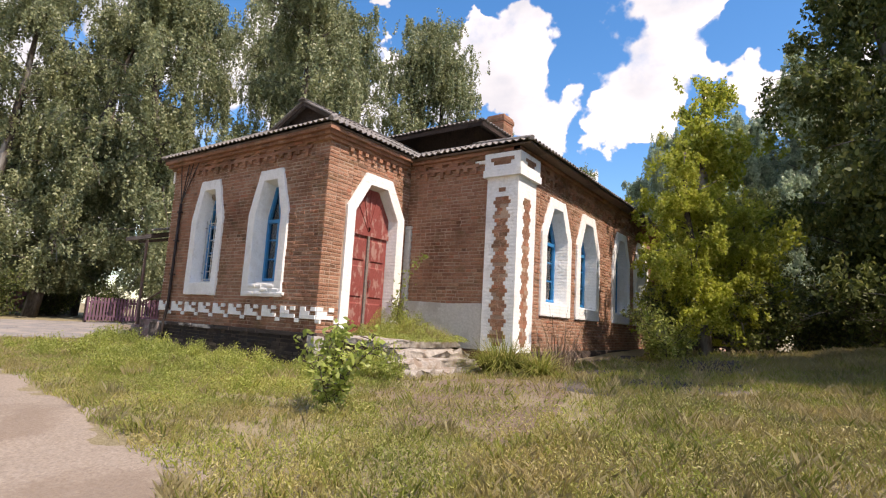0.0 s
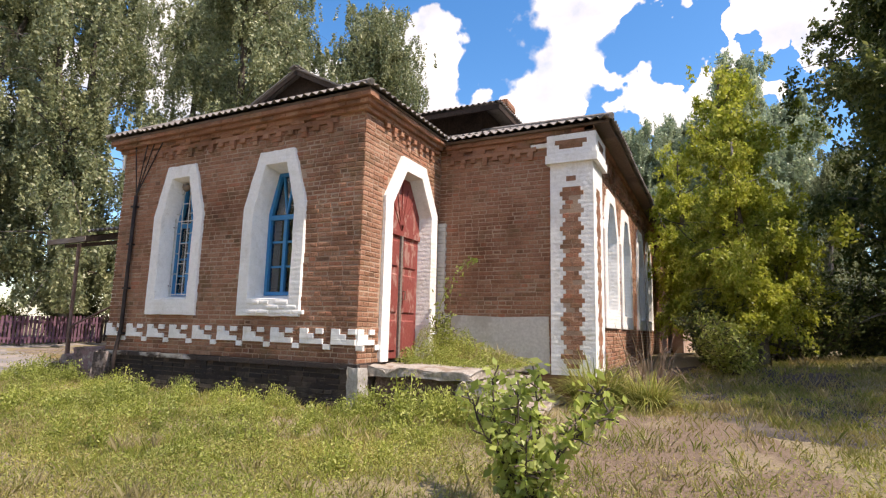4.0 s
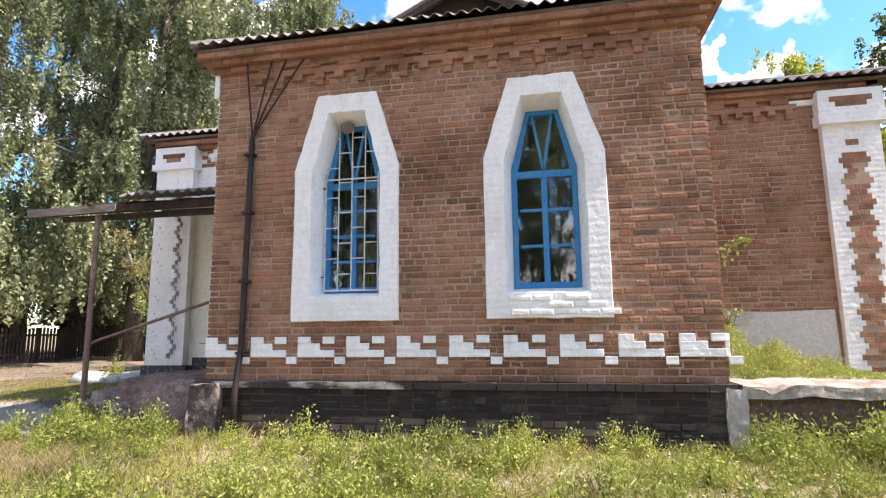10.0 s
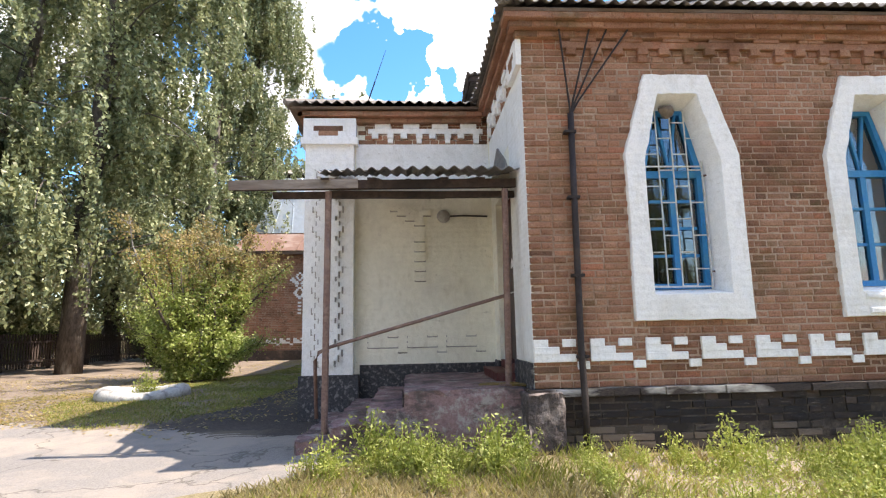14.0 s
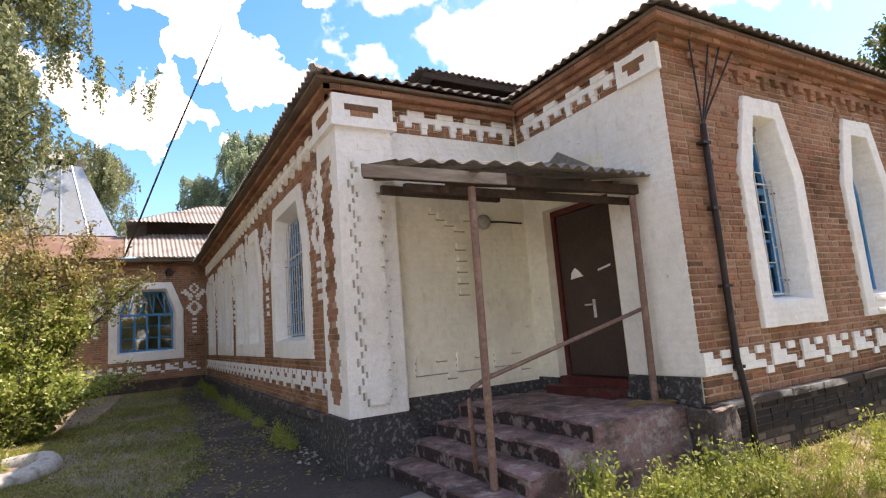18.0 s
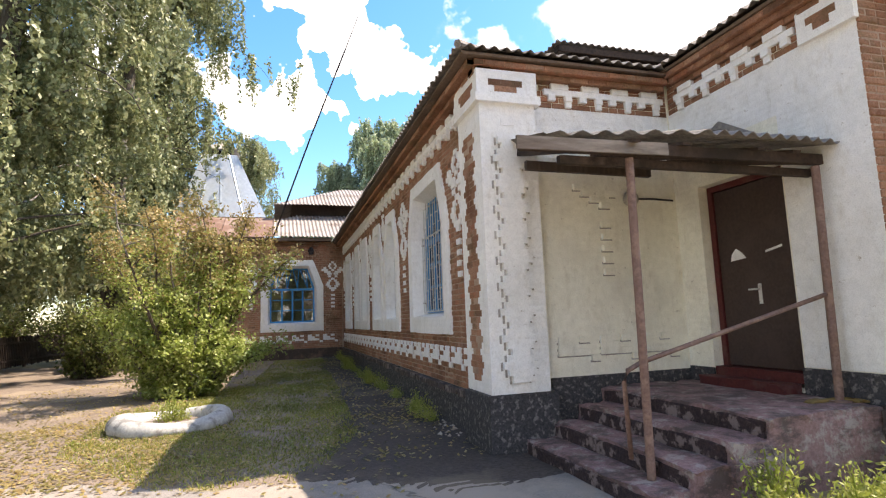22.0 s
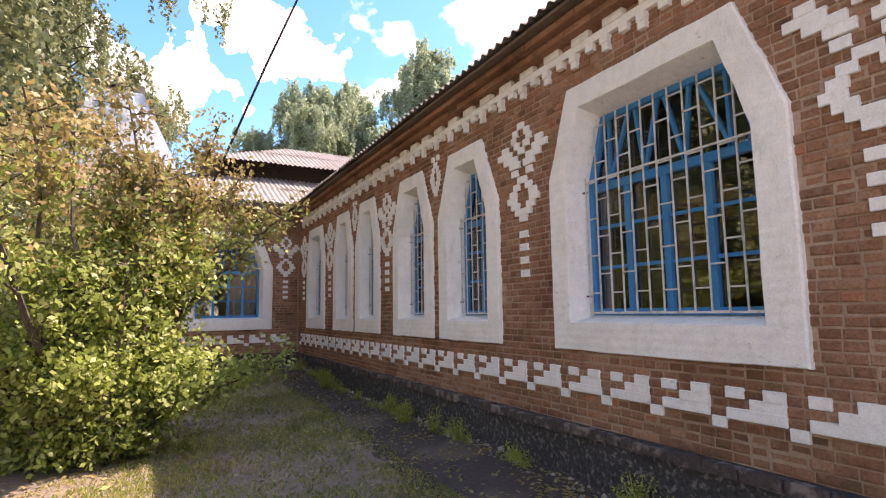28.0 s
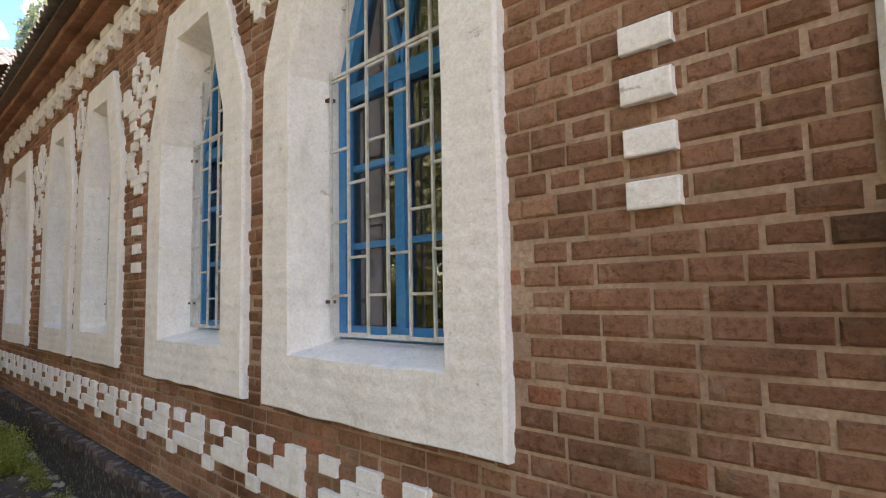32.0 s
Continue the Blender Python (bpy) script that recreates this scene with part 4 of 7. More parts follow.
def span_at(poly, u):
    vs = []
    for p, q in zip(poly, poly[1:] + poly[:1]):
        if p[0] != q[0] and min(p[0], q[0]) - 1e-6 <= u <= max(p[0], q[0]) + 1e-6:
            vs.append(p[1] + (u - p[0]) / (q[0] - p[0]) * (q[1] - p[1]))
    return (min(vs), max(vs)) if vs else None


def corrugated(name, origin, along, up, poly, mat, parent, wave=0.15, deep=0.022, sheet=1.05, length=1.62, seed=1):
    """Corrugated sheets laid over a roof slope: along the eave u, up the slope v."""
    rng = random.Random(seed)
    origin, along, up = Vector(origin), Vector(along).normalized(), Vector(up).normalized()
    nrm = along.cross(up).normalized()
    if nrm.z < 0:
        nrm = -nrm
    lo, hi = min(p[0] for p in poly), max(p[0] for p in poly)
    top = max(p[1] for p in poly)
    row, v0 = 0, min(p[1] for p in poly)
    while v0 < top - 0.02:
        u0 = lo
        while u0 < hi - 0.02:
            u1 = min(u0 + sheet, hi)
            lift, slip = rng.uniform(0, 0.012), rng.uniform(-0.025, 0.025)
            n = max(2, int((u1 - u0) / wave * 6))
            vs, fs = [], []
            for i in range(n + 1):
                u = u0 + (u1 - u0) * i / n
                sp = span_at(poly, min(max(u, lo + 1e-4), hi - 1e-4))
                if not sp:
                    continue
                a, b = min(sp[1], max(sp[0], v0)), min(sp[1], v0 + length + 0.1)
                if a < sp[1] - 0.3 and (a > sp[0] + 1e-3 or row == 0):
                    a += slip
                b = max(a, b)
                h = deep * math.cos(2 * math.pi * u / wave)
                vs.append(origin + along * u + up * a + nrm * (h + lift + 0.014 + 0.008))
                vs.append(origin + along * u + up * b + nrm * (h + lift))
            m = len(vs) // 2
            if m > 1 and any((vs[2 * i] - vs[2 * i + 1]).length > 0.01 for i in range(m)):
                k = len(vs)
                vs2 = [p - nrm * 0.007 for p in vs]
                for i in range(m - 1):
                    fs.append((2 * i, 2 * i + 2, 2 * i + 3, 2 * i + 1))
                    fs.append((k + 2 * i + 1, k + 2 * i + 3, k + 2 * i + 2, k + 2 * i))
                    fs.append((2 * i + 2, 2 * i, k + 2 * i, k + 2 * i + 2))
                part(name, Shape().add(vs + vs2, fs), mat, parent, smooth=False)
            u0 += sheet
        v0 += length
        row += 1


def roof_thing(name, label):
    return tagged(new(name), label, "roof", "", "structure")


# annex roof: hip with a small gablet in front
AX0, AX1, AY0, AZ = -13.44, -7.42, 6.56, 4.54
RIDGE_X, RIDGE_Z = (AX0 + AX1) / 2, 6.16
half = RIDGE_X - AX0
rise = (RIDGE_Z - AZ) / half
GAB_Y, GAB_W = 8.5, 0.98
GAB_Z = RIDGE_Z - GAB_W * rise
roof_a = roof_thing("roof_annex", "grey corrugated asbestos hip roof with a small dark gablet")
slope_f = Vector((0, GAB_Y - AY0, GAB_Z - AZ))
corrugated("roof_sheet", (RIDGE_X, AY0, AZ), (1, 0, 0), slope_f, [(-half, 0), (half, 0), (GAB_W, slope_f.length), (-GAB_W, slope_f.length)], SLATE, roof_a, seed=2)
slope_s = Vector((half, 0, RIDGE_Z - AZ))
sl = slope_s.length
vg = sl * (half - GAB_W) / half
corrugated("roof_sheet", (AX0, AY0, AZ), (0, 1, 0), slope_s, [(0, 0), (7.5, 0), (7.5, sl), (GAB_Y - AY0 - 0.25, sl), (GAB_Y - AY0 - 0.25, vg), (GAB_Y - AY0, vg)], SLATE, roof_a, seed=3)
slope_s = Vector((-half, 0, RIDGE_Z - AZ))
corrugated("roof_sheet", (AX1, AY0, AZ), (0, 1, 0), slope_s, [(0, 0), (7.5, 0), (7.5, sl), (GAB_Y - AY0 - 0.25, sl), (GAB_Y - AY0 - 0.25, vg), (GAB_Y - AY0, vg)], SLATE, roof_a, seed=4)
s = Shape().add([(RIDGE_X - GAB_W, GAB_Y, GAB_Z), (RIDGE_X + GAB_W, GAB_Y, GAB_Z), (RIDGE_X, GAB_Y, RIDGE_Z - 0.02), (RIDGE_X - GAB_W, GAB_Y + 0.05, GAB_Z), (RIDGE_X + GAB_W, GAB_Y + 0.05, GAB_Z), (RIDGE_X, GAB_Y + 0.05, RIDGE_Z - 0.02)], [(0, 1, 2), (5, 4, 3)])
part("gablet_board", s, DARKWOOD, roof_a, "dark boarded gablet")
for k in (-1, 1):
    s = Shape().beam((RIDGE_X + k * (GAB_W + 0.1), GAB_Y - 0.2, GAB_Z - 0.09), (RIDGE_X, GAB_Y - 0.2, RIDGE_Z - 0.06), 0.03, 0.12)
    part("barge_board", s, WOOD, roof_a)
for k in (-1, 1):
    s = Shape().beam((RIDGE_X + k * 0.07, GAB_Y - 0.28, RIDGE_Z + 0.022), (RIDGE_X + k * 0.07, 14.0, RIDGE_Z + 0.022), 0.135, 0.02, (k * 0.42, 0, 1))
    part("ridge_cap", s, SLATE, roof_a)
# the hip caps and the eave boards
for k, x in ((-1, AX0), (1, AX1)):
    s = Shape().tube([(x, AY0, AZ + 0.03), (RIDGE_X + k * GAB_W, GAB_Y, GAB_Z + 0.04)], 0.05, 6)
    part("hip_cap", s, SLATE, roof_a)
s = Shape()
s.box(AX0 + 0.06, AX1 - 0.06, AY0 + 0.06, AY0 + 0.085, AZ - 0.05, AZ - 0.012)
part("eave_board", s, SOFFIT, roof_a)
for x in (AX0 + 0.06, AX1 - 0.09):
    part("eave_board", Shape().box(x, x + 0.03, AY0 + 0.09, 9.2, AZ - 0.05, AZ - 0.012), SOFFIT, roof_a)
s = Shape().box(AX0 + 0.09, AX1 - 0.09, AY0 + 0.09, 9.2, AZ - 0.048, AZ - 0.035)
part("soffit", s, SOFFIT, roof_a, "brown boarded soffit")

# main roof: hip roof, dark slit, and a smaller hip roof raised above it
MX0, MX1, MY0, MZ = -16.18, -4.53, 9.0, 4.49
roof_m = roof_thing("roof_main", "grey corrugated asbestos hip roof with a raised upper roof")
PITCH = 0.42
UP_IN = 3.75
UPZ = MZ + UP_IN * PITCH


def hip(origin, along, inward, length, run, pitch, hip0, hip1, mat, roof, seed, start=0.0):
    up = Vector(inward).normalized() + Vector((0, 0, pitch))
    k = up.length
    corrugated("roof_sheet", origin, along, up, [(0, 0), (length, 0), (length - hip1 * run, run * k), (hip0 * run, run * k)], mat, roof, seed=seed)


hip((MX0, MY0, MZ), (1, 0, 0), (0, 1, 0), MX1 - MX0, UP_IN, PITCH, 1, 1, SLATE, roof_m, 5)
hip((MX0, MY0, MZ), (0, 1, 0), (1, 0, 0), 17.0, UP_IN, PITCH, 1, 0, SLATE, roof_m, 6)
hip((MX1, MY0, MZ), (0, 1, 0), (-1, 0, 0), 17.0, UP_IN, PITCH, 1, 0, SLATE, roof_m, 7)
bx0, bx1, by0 = MX0 + UP_IN, MX1 - UP_IN, MY0 + UP_IN
s = Shape().box(bx0, bx1, by0, by0 + 0.06, UPZ - 0.3, UPZ + 0.65).box(bx0, bx0 + 0.06, by0 + 0.06, 26, UPZ - 0.3, UPZ + 0.65).box(bx1 - 0.06, bx1, by0 + 0.06, 26, UPZ - 0.3, UPZ + 0.65)
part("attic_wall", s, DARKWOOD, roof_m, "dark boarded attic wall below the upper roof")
ov = 0.75
UZ = UPZ + 0.40
hip((bx0 - ov, by0 - ov, UZ), (1, 0, 0), (0, 1, 0), bx1 - bx0 + 2 * ov, (bx1 - bx0) / 2 + ov - 0.05, 0.4, 1, 1, SLATE, roof_m, 8)
hip((bx0 - ov, by0 - ov, UZ), (0, 1, 0), (1, 0, 0), 15.5, (bx1 - bx0) / 2 + ov, 0.4, 1, 0, SLATE, roof_m, 9)
hip((bx1 + ov, by0 - ov, UZ), (0, 1, 0), (-1, 0, 0), 15.5, (bx1 - bx0) / 2 + ov, 0.4, 1, 0, SLATE, roof_m, 10)
s = Shape()
for a, b in (((bx0 - ov + 0.05, by0 - ov + 0.05), (bx1 + ov - 0.05, by0 - ov + 0.05)), ((bx0 - ov + 0.05, by0 - ov + 0.05), (bx0 - ov + 0.05, 26)), ((bx1 + ov - 0.05, by0 - ov + 0.05), (bx1 + ov - 0.05, 26))):
    s.beam((*a, UZ - 0.09), (*b, UZ - 0.09), 0.03, 0.12)
part("upper_eave_board", s, DARKWOOD, roof_m)
s = Shape()
s.box(MX0 + 0.06, AX0 + 0.2, MY0 + 0.06, MY0 + 0.085, MZ - 0.045, MZ - 0.01)
s.box(AX1 - 0.2, MX1 - 0.06, MY0 + 0.06, MY0 + 0.085, MZ - 0.045, MZ - 0.01)
part("eave_board", s, SOFFIT, roof_m)
for x in (MX0 + 0.06, MX1 - 0.09):
    part("eave_board", Shape().box(x, x + 0.03, MY0 + 0.09, 24.4, MZ - 0.045, MZ - 0.01), SOFFIT, roof_m)
part("soffit", Shape().box(MX0 + 0.09, -15.3, MY0 + 0.09, 24.5, MZ - 0.045, MZ - 0.032), SOFFIT, roof_m)
part("soffit", Shape().box(-5.3, MX1 - 0.09, MY0 + 0.09, 24.5, MZ - 0.045, MZ - 0.032), SOFFIT, roof_m)
part("soffit", Shape().box(-15.3, -13.1, MY0 + 0.09, 9.4, MZ - 0.045, MZ - 0.032), SOFFIT, roof_m)
part("soffit", Shape().box(-7.8, -5.3, MY0 + 0.09, 9.4, MZ - 0.045, MZ - 0.032), SOFFIT, roof_m)
for x, k in ((MX0, 1), (MX1, -1)):
    part("hip_cap", Shape().tube([(x, MY0, MZ + 0.03), (x + k * UP_IN, by0, UPZ + 0.04)], 0.05, 6), SLATE, roof_m)

# chimney on the far slope
chim = tagged(new("chimney"), "low red brick chimney above the main roof", "chimney")
rng = random.Random(8)
for i in range(17):
    z = 6.3 + i * 0.0725
    g = 0.03 if i in (14, 15) else 0.0
    e = rng.uniform(-0.006, 0.006)
    part("brick_course", Shape().box(-8.75 - g + e, -8.15 + g + e, 14.2 - g, 14.8 + g, z, z + 0.068), BRICK, chim)
part("core", Shape().box(-8.73, -8.17, 14.22, 14.78, 5.7, 7.5), MORTAR, chim)

# wing roof, patched with rusty tin
roof_w = roof_thing("roof_wing", "pale corrugated roof of the wing patched with rusty tin")
WZ, WY = 4.67, 24.2
up = Vector((0, 1, 0.5))
kk = up.length
corrugated("roof_sheet", (-18.3, WY, WZ), (1, 0, 0), up, [(0, 0), (9, 0), (9, 2.6 * kk), (0.9, 2.6 * kk), (0.0, 1.9 * kk)], PALE_SLATE, roof_w, seed=12)
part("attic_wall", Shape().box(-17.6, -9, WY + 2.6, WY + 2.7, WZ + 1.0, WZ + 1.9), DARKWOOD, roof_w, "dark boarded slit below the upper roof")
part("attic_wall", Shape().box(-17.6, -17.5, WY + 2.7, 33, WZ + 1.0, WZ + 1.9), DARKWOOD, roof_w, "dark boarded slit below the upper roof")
corrugated("roof_sheet", (-18.3, WY + 1.9, WZ + 1.62), (1, 0, 0), up, [(0, 0), (9, 0), (9, 2.6 * kk), (2.9, 2.6 * kk)], PALE_SLATE, roof_w, seed=13)
corrugated("roof_sheet", (-18.3, WY + 1.9, WZ + 1.62), (0, 1, 0), Vector((1, 0, 0.45)), [(0, 0), (8, 0), (8, 3), (2.8, 3)], PALE_SLATE, roof_w, seed=14)
s = Shape()
for i in range(4):
    a, b = -21.9 + i * 0.9, -21.9 + i * 0.9 + 0.895
    s.add([(a, WY, WZ), (b, WY, WZ), (b, WY + 2.2, WZ + 1.1), (a, WY + 2.2, WZ + 1.1), (a, WY, WZ - 0.02), (b, WY, WZ - 0.02), (b, WY + 2.2, WZ + 1.08), (a, WY + 2.2, WZ + 1.08)], [(0, 1, 2, 3), (7, 6, 5, 4), (0, 4, 5, 1)])
    s.beam((b, WY, WZ + 0.02), (b, WY + 2.2, WZ + 1.12), 0.02, 0.05)
part("tin_patch", s, RUST, roof_w, "rusty seamed tin sheets")
part("eave_board", Shape().box(-21.9, -16.2, WY + 0.05, WY + 0.08, WZ - 0.14, WZ - 0.02), SOFFIT, roof_w)
part("soffit", Shape().box(-21.9, -16.2, WY + 0.08, 24.7, WZ - 0.1, WZ - 0.085), SOFFIT, roof_w)

# ---- white ornament bricks and caps ----
DECOR = {}


def white(face, wall_ob, u0, u1, z0, z1, out=0.026, name="white_brick", mat=None):
    k = DECOR.setdefault(wall_ob.name, [random.Random(len(wall_ob.name)), 0])
    rng = k[0]
    k[1] += 1
    if u1 < u0:
        u0, u1 = u1, u0
    v, f = brick_shape(face, u0 - rng.uniform(0, 0.004), u1 + rng.uniform(0, 0.004), z0 - 0.002, z1 + 0.002, -0.02, out + rng.uniform(-0.004, 0.004), 0.003, rng, 0.003)
    part(name, Shape().add(v, f), mat or WHITE, wall_ob)


def relief(face, wall_ob, u0, u1, z0, z1, out, mat):
    """A whitewashed brick standing out of a whitewashed wall, the shadow under it painted as a grey sliver."""
    white(face, wall_ob, u0, u1, z0, z1, out, "raised_brick", mat)
    part("dirty_joint", face.box(Shape(), u0 - 0.014, u1 + 0.01, z0 - 0.018, z0 + 0.01, -0.01, 0.003), GREY, wall_ob)


def band(face, wall_ob, u0, u1, top, period, sign, first=0.0, out=0.026, mat=None):
    """The stepped white frieze: two heads, a half course, a long course, and one head below between the steps."""
    h = period / 4
    lay_brick = relief if mat is CREAM else white
    n = 0
    u = u0 + first
    while u + 0.3 * period < u1 if sign > 0 else u - 0.3 * period > u1:
        e = lambda a, b, row: lay_brick(face, wall_ob, u + sign * a * h, u + sign * b * h, top - (row + 1) * COURSE, top - row * COURSE, out, mat=mat)
        e(0, 1.0, 0)
        e(2.05, 2.95, 0)
        e(0, 1.75, 1)
        e(0, 2.95, 2)
        e(3.05, 3.85, 3)
        u += sign * period
        n += 1


def cornice(face, wall_ob, u0, u1, top, period, mat, sign=1, out=0.06):
    """Corbels under the eaves: a T of one wide head over two small teeth, joined by a running course."""
    h = period / 4
    u = u0
    while (u + period <= u1 + 0.02) if sign > 0 else (u - period >= u1 - 0.02):
        e = lambda a, b, row, k=0.0: white(face, wall_ob, u + sign * a * h, u + sign * b * h, top - (row + 1) * COURSE, top - row * COURSE, out - k, "corbel_brick", mat)
        e(0.9, 3.1, 0)
        e(0, 4, 1, 0.012)
        e(0.5, 1.35, 2, 0.0)
        e(2.65, 3.5, 2, 0.0)
        e(2.7, 3.4, 3, 0.012)
        u += sign * period


def diamond(face, wall_ob, u, z, s=1.0, crown=True, bars=4, bar_z=None):
    """A lozenge of white bricks; above it, a second one with leaf-like steps; below, a ladder of bars."""
    c, h = COURSE, 0.115 * s
    for row, w, hole in ((-4, 0.6, 0), (-3, 1.3, 0), (-2, 1.9, 0.6), (-1, 2.5, 1.1), (0, 2.1, 1.0), (1, 1.5, 0.5), (2, 0.7, 0)):
        z0 = z + row * c
        if hole:
            white(face, wall_ob, u - w * h, u - hole * h, z0, z0 + c)
            white(face, wall_ob, u + hole * h, u + w * h, z0, z0 + c)
        else:
            white(face, wall_ob, u - w * h, u + w * h, z0, z0 + c)
    white(face, wall_ob, u - 1.7 * h, u - 0.7 * h, z + 3.3 * c, z + 4.3 * c)
    white(face, wall_ob, u + 0.7 * h, u + 1.7 * h, z + 3.3 * c, z + 4.3 * c)
    if crown:
        t = z + 4.6 * c
        for row, w, hole in ((0, 2.0, 0.35), (1, 3.0, 0.75), (2, 4.0, 1.7), (3, 3.3, 2.3), (2.02, 0.5, 0), (3.02, 1.2, 0.4), (4, 1.6, 0.85), (5, 1.3, 0.5), (6, 0.45, 0)):
            z0 = t + row * c
            if hole:
                white(face, wall_ob, u - w * h, u - hole * h, z0, z0 + c)
                white(face, wall_ob, u + hole * h, u + w * h, z0, z0 + c)
            else:
                white(face, wall_ob, u - w * h, u + w * h, z0, z0 + c)
    for i in range(bars):
        b = (bar_z or z - 6.5 * c) - i * 2 * c
        white(face, wall_ob, u - 0.07, u + 0.07, b, b + c)


BAND_TOP = 1.085
band(MAIN_L, wall_main_left, -15.1, -13.3, 1.2, 0.56, 1, 0.1, 0.03, CREAM)
for i in range(5):
    relief(MAIN_L, wall_main_left, -14.32, -14.18, 1.92 + 0.145 * i, 1.99 + 0.145 * i, 0.05, CREAM)
for i, (a, b) in enumerate(((-0.07, 0.07), (-0.2, 0.05), (-0.32, 0.16), (-0.42, -0.1))):
    relief(MAIN_L, wall_main_left, -14.25 + a, -14.25 + b, 2.74 + 0.0725 * i, 2.81 + 0.0725 * i, 0.05, CREAM)
band(FRONT, wall_front, -13.18, -7.66, BAND_TOP, 0.566, 1)
band(LONG, wall_long, 9.95, 24.5, 1.075, 0.553, 1, 0.01)
band(WING, wall_wing, -21.0, -15.9, 1.06, 0.56, 1)
band(DOOR_SIDE, wall_red_door, 6.82, 7.1, BAND_TOP, 0.566, 1)
cornice(FRONT, wall_front, -12.76, -8.1, 4.31, 0.51, BRICK, out=0.05)
cornice(DOOR_SIDE, wall_red_door, 7.25, 9.1, 4.40, 0.42, BRICK)
cornice(MAIN_R, wall_main_right, -7.5, -5.6, 4.30, 0.42, BRICK)
cornice(FAR, wall_far, 10.1, 24, 4.30, 0.42, BRICK)
cornice(LONG, wall_long, 9.95, 24.4, 4.28, 0.43, WHITE)
cornice(MAIN_L, wall_main_left, -15.0, -13.3, 4.28, 0.43, WHITE)
cornice(PORCH_SIDE, wall_porch, 7.4, 9.2, 4.28, 0.43, WHITE)
cornice(WING, wall_wing, -21.0, -16.0, 4.42, 0.47, BRICK)
for u, z in ((10.42, 2.92),):
    diamond(LONG, wall_long, u, z)
for u, big in ((13.80, True), (17.86, True), (21.45, True), (23.95, True)):
    diamond(LONG, wall_long, u, 2.9, 1.0 if big else 0.7)
for u in (15.94, 19.635):
    diamond(LONG, wall_long, u, 3.6, 0.55, crown=False, bars=0)
diamond(WING, wall_wing, -16.15, 2.95, 0.9)
diamond(WING, wall_wing, -19.1, 2.95, 0.9)

# thin WHITE slabs over the cream walls, above the canopy and beside the door
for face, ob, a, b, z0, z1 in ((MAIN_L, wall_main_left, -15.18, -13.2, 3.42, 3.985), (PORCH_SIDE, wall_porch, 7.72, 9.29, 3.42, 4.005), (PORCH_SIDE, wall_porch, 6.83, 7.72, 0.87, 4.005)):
    part("fresh_whitewash", face.box(Shape(), a, b, z0, z1, -0.01, 0.004), WHITE, ob, "whiter whitewash over the cream wall")

# brick facing above the whitewash of the porch walls
for face, ob, a, b, z0, z1 in ((MAIN_L, wall_main_left, -15.15, -13.2, 3.98, 4.45), (PORCH_SIDE, wall_porch, 6.86, 9.28, 4.0, 4.58)):
    z, r = z0, 0
    rng = random.Random(7)
    s = Shape()
    while z < z1:
        u = a + (r % 2) * 0.1
        while u < b - 0.03:
            w = min(rng.choice((0.27, 0.27, 0.13)), b - u)
            v, f = brick_shape(face, u, u + w - 0.01, z, z + 0.064, -0.02, 0.012, 0.003, rng)
            s.add(v, f)
            u += w
        z += COURSE
        r += 1
    tagged(part("brick_rows", s, BRICK, ob, "unpainted brick rows under the eaves"), kind="stuff")

# brick courses that step out under the eaves
def eave_courses(face, ob, u0, u1, top, steps, seed, ends=(0, 0)):
    rng = random.Random(seed)
    s = Shape()
    for r, d in enumerate(steps):
        z = top - (r + 1) * COURSE
        u = u0 - d * ends[0]
        e = u1 + d * ends[1]
        while u < e - 0.03:
            w = min(rng.choice((0.255, 0.255, 0.13)), e - u)
            v, f = brick_shape(face, u, u + w - 0.01, z + 0.004, z + COURSE - 0.006, -0.03, d + rng.uniform(-0.006, 0.006), 0.005, rng)
            s.add(v, f)
            u += w
        face.box(s, u0 - (d - 0.008) * ends[0], u1 + (d - 0.008) * ends[1], z, z + COURSE, -0.03, d - 0.008)
    tagged(part("eave_bricks", s, BRICK, ob), kind="stuff")


eave_courses(FRONT, wall_front, -13.18, -7.66, 4.49, (0.2, 0.14, 0.07), 1, (1, 1))
eave_courses(PORCH_SIDE, wall_porch, 6.83, 9.1, 4.486, (0.18, 0.12, 0.06), 2)
eave_courses(DOOR_SIDE, wall_red_door, 6.83, 9.1, 4.486, (0.18, 0.12, 0.06), 3)
eave_courses(LONG, wall_long, 9.14, 24.5, 4.43, (0.26, 0.16), 4)
eave_courses(MAIN_L, wall_main_left, -15.95, -13.3, 4.426, (0.2, 0.12), 5)
eave_courses(MAIN_R, wall_main_right, -7.5, -4.86, 4.441, (0.12, 0.06), 6)
eave_courses(FAR, wall_far, 9.1, 24.5, 4.445, (0.12, 0.06), 7)

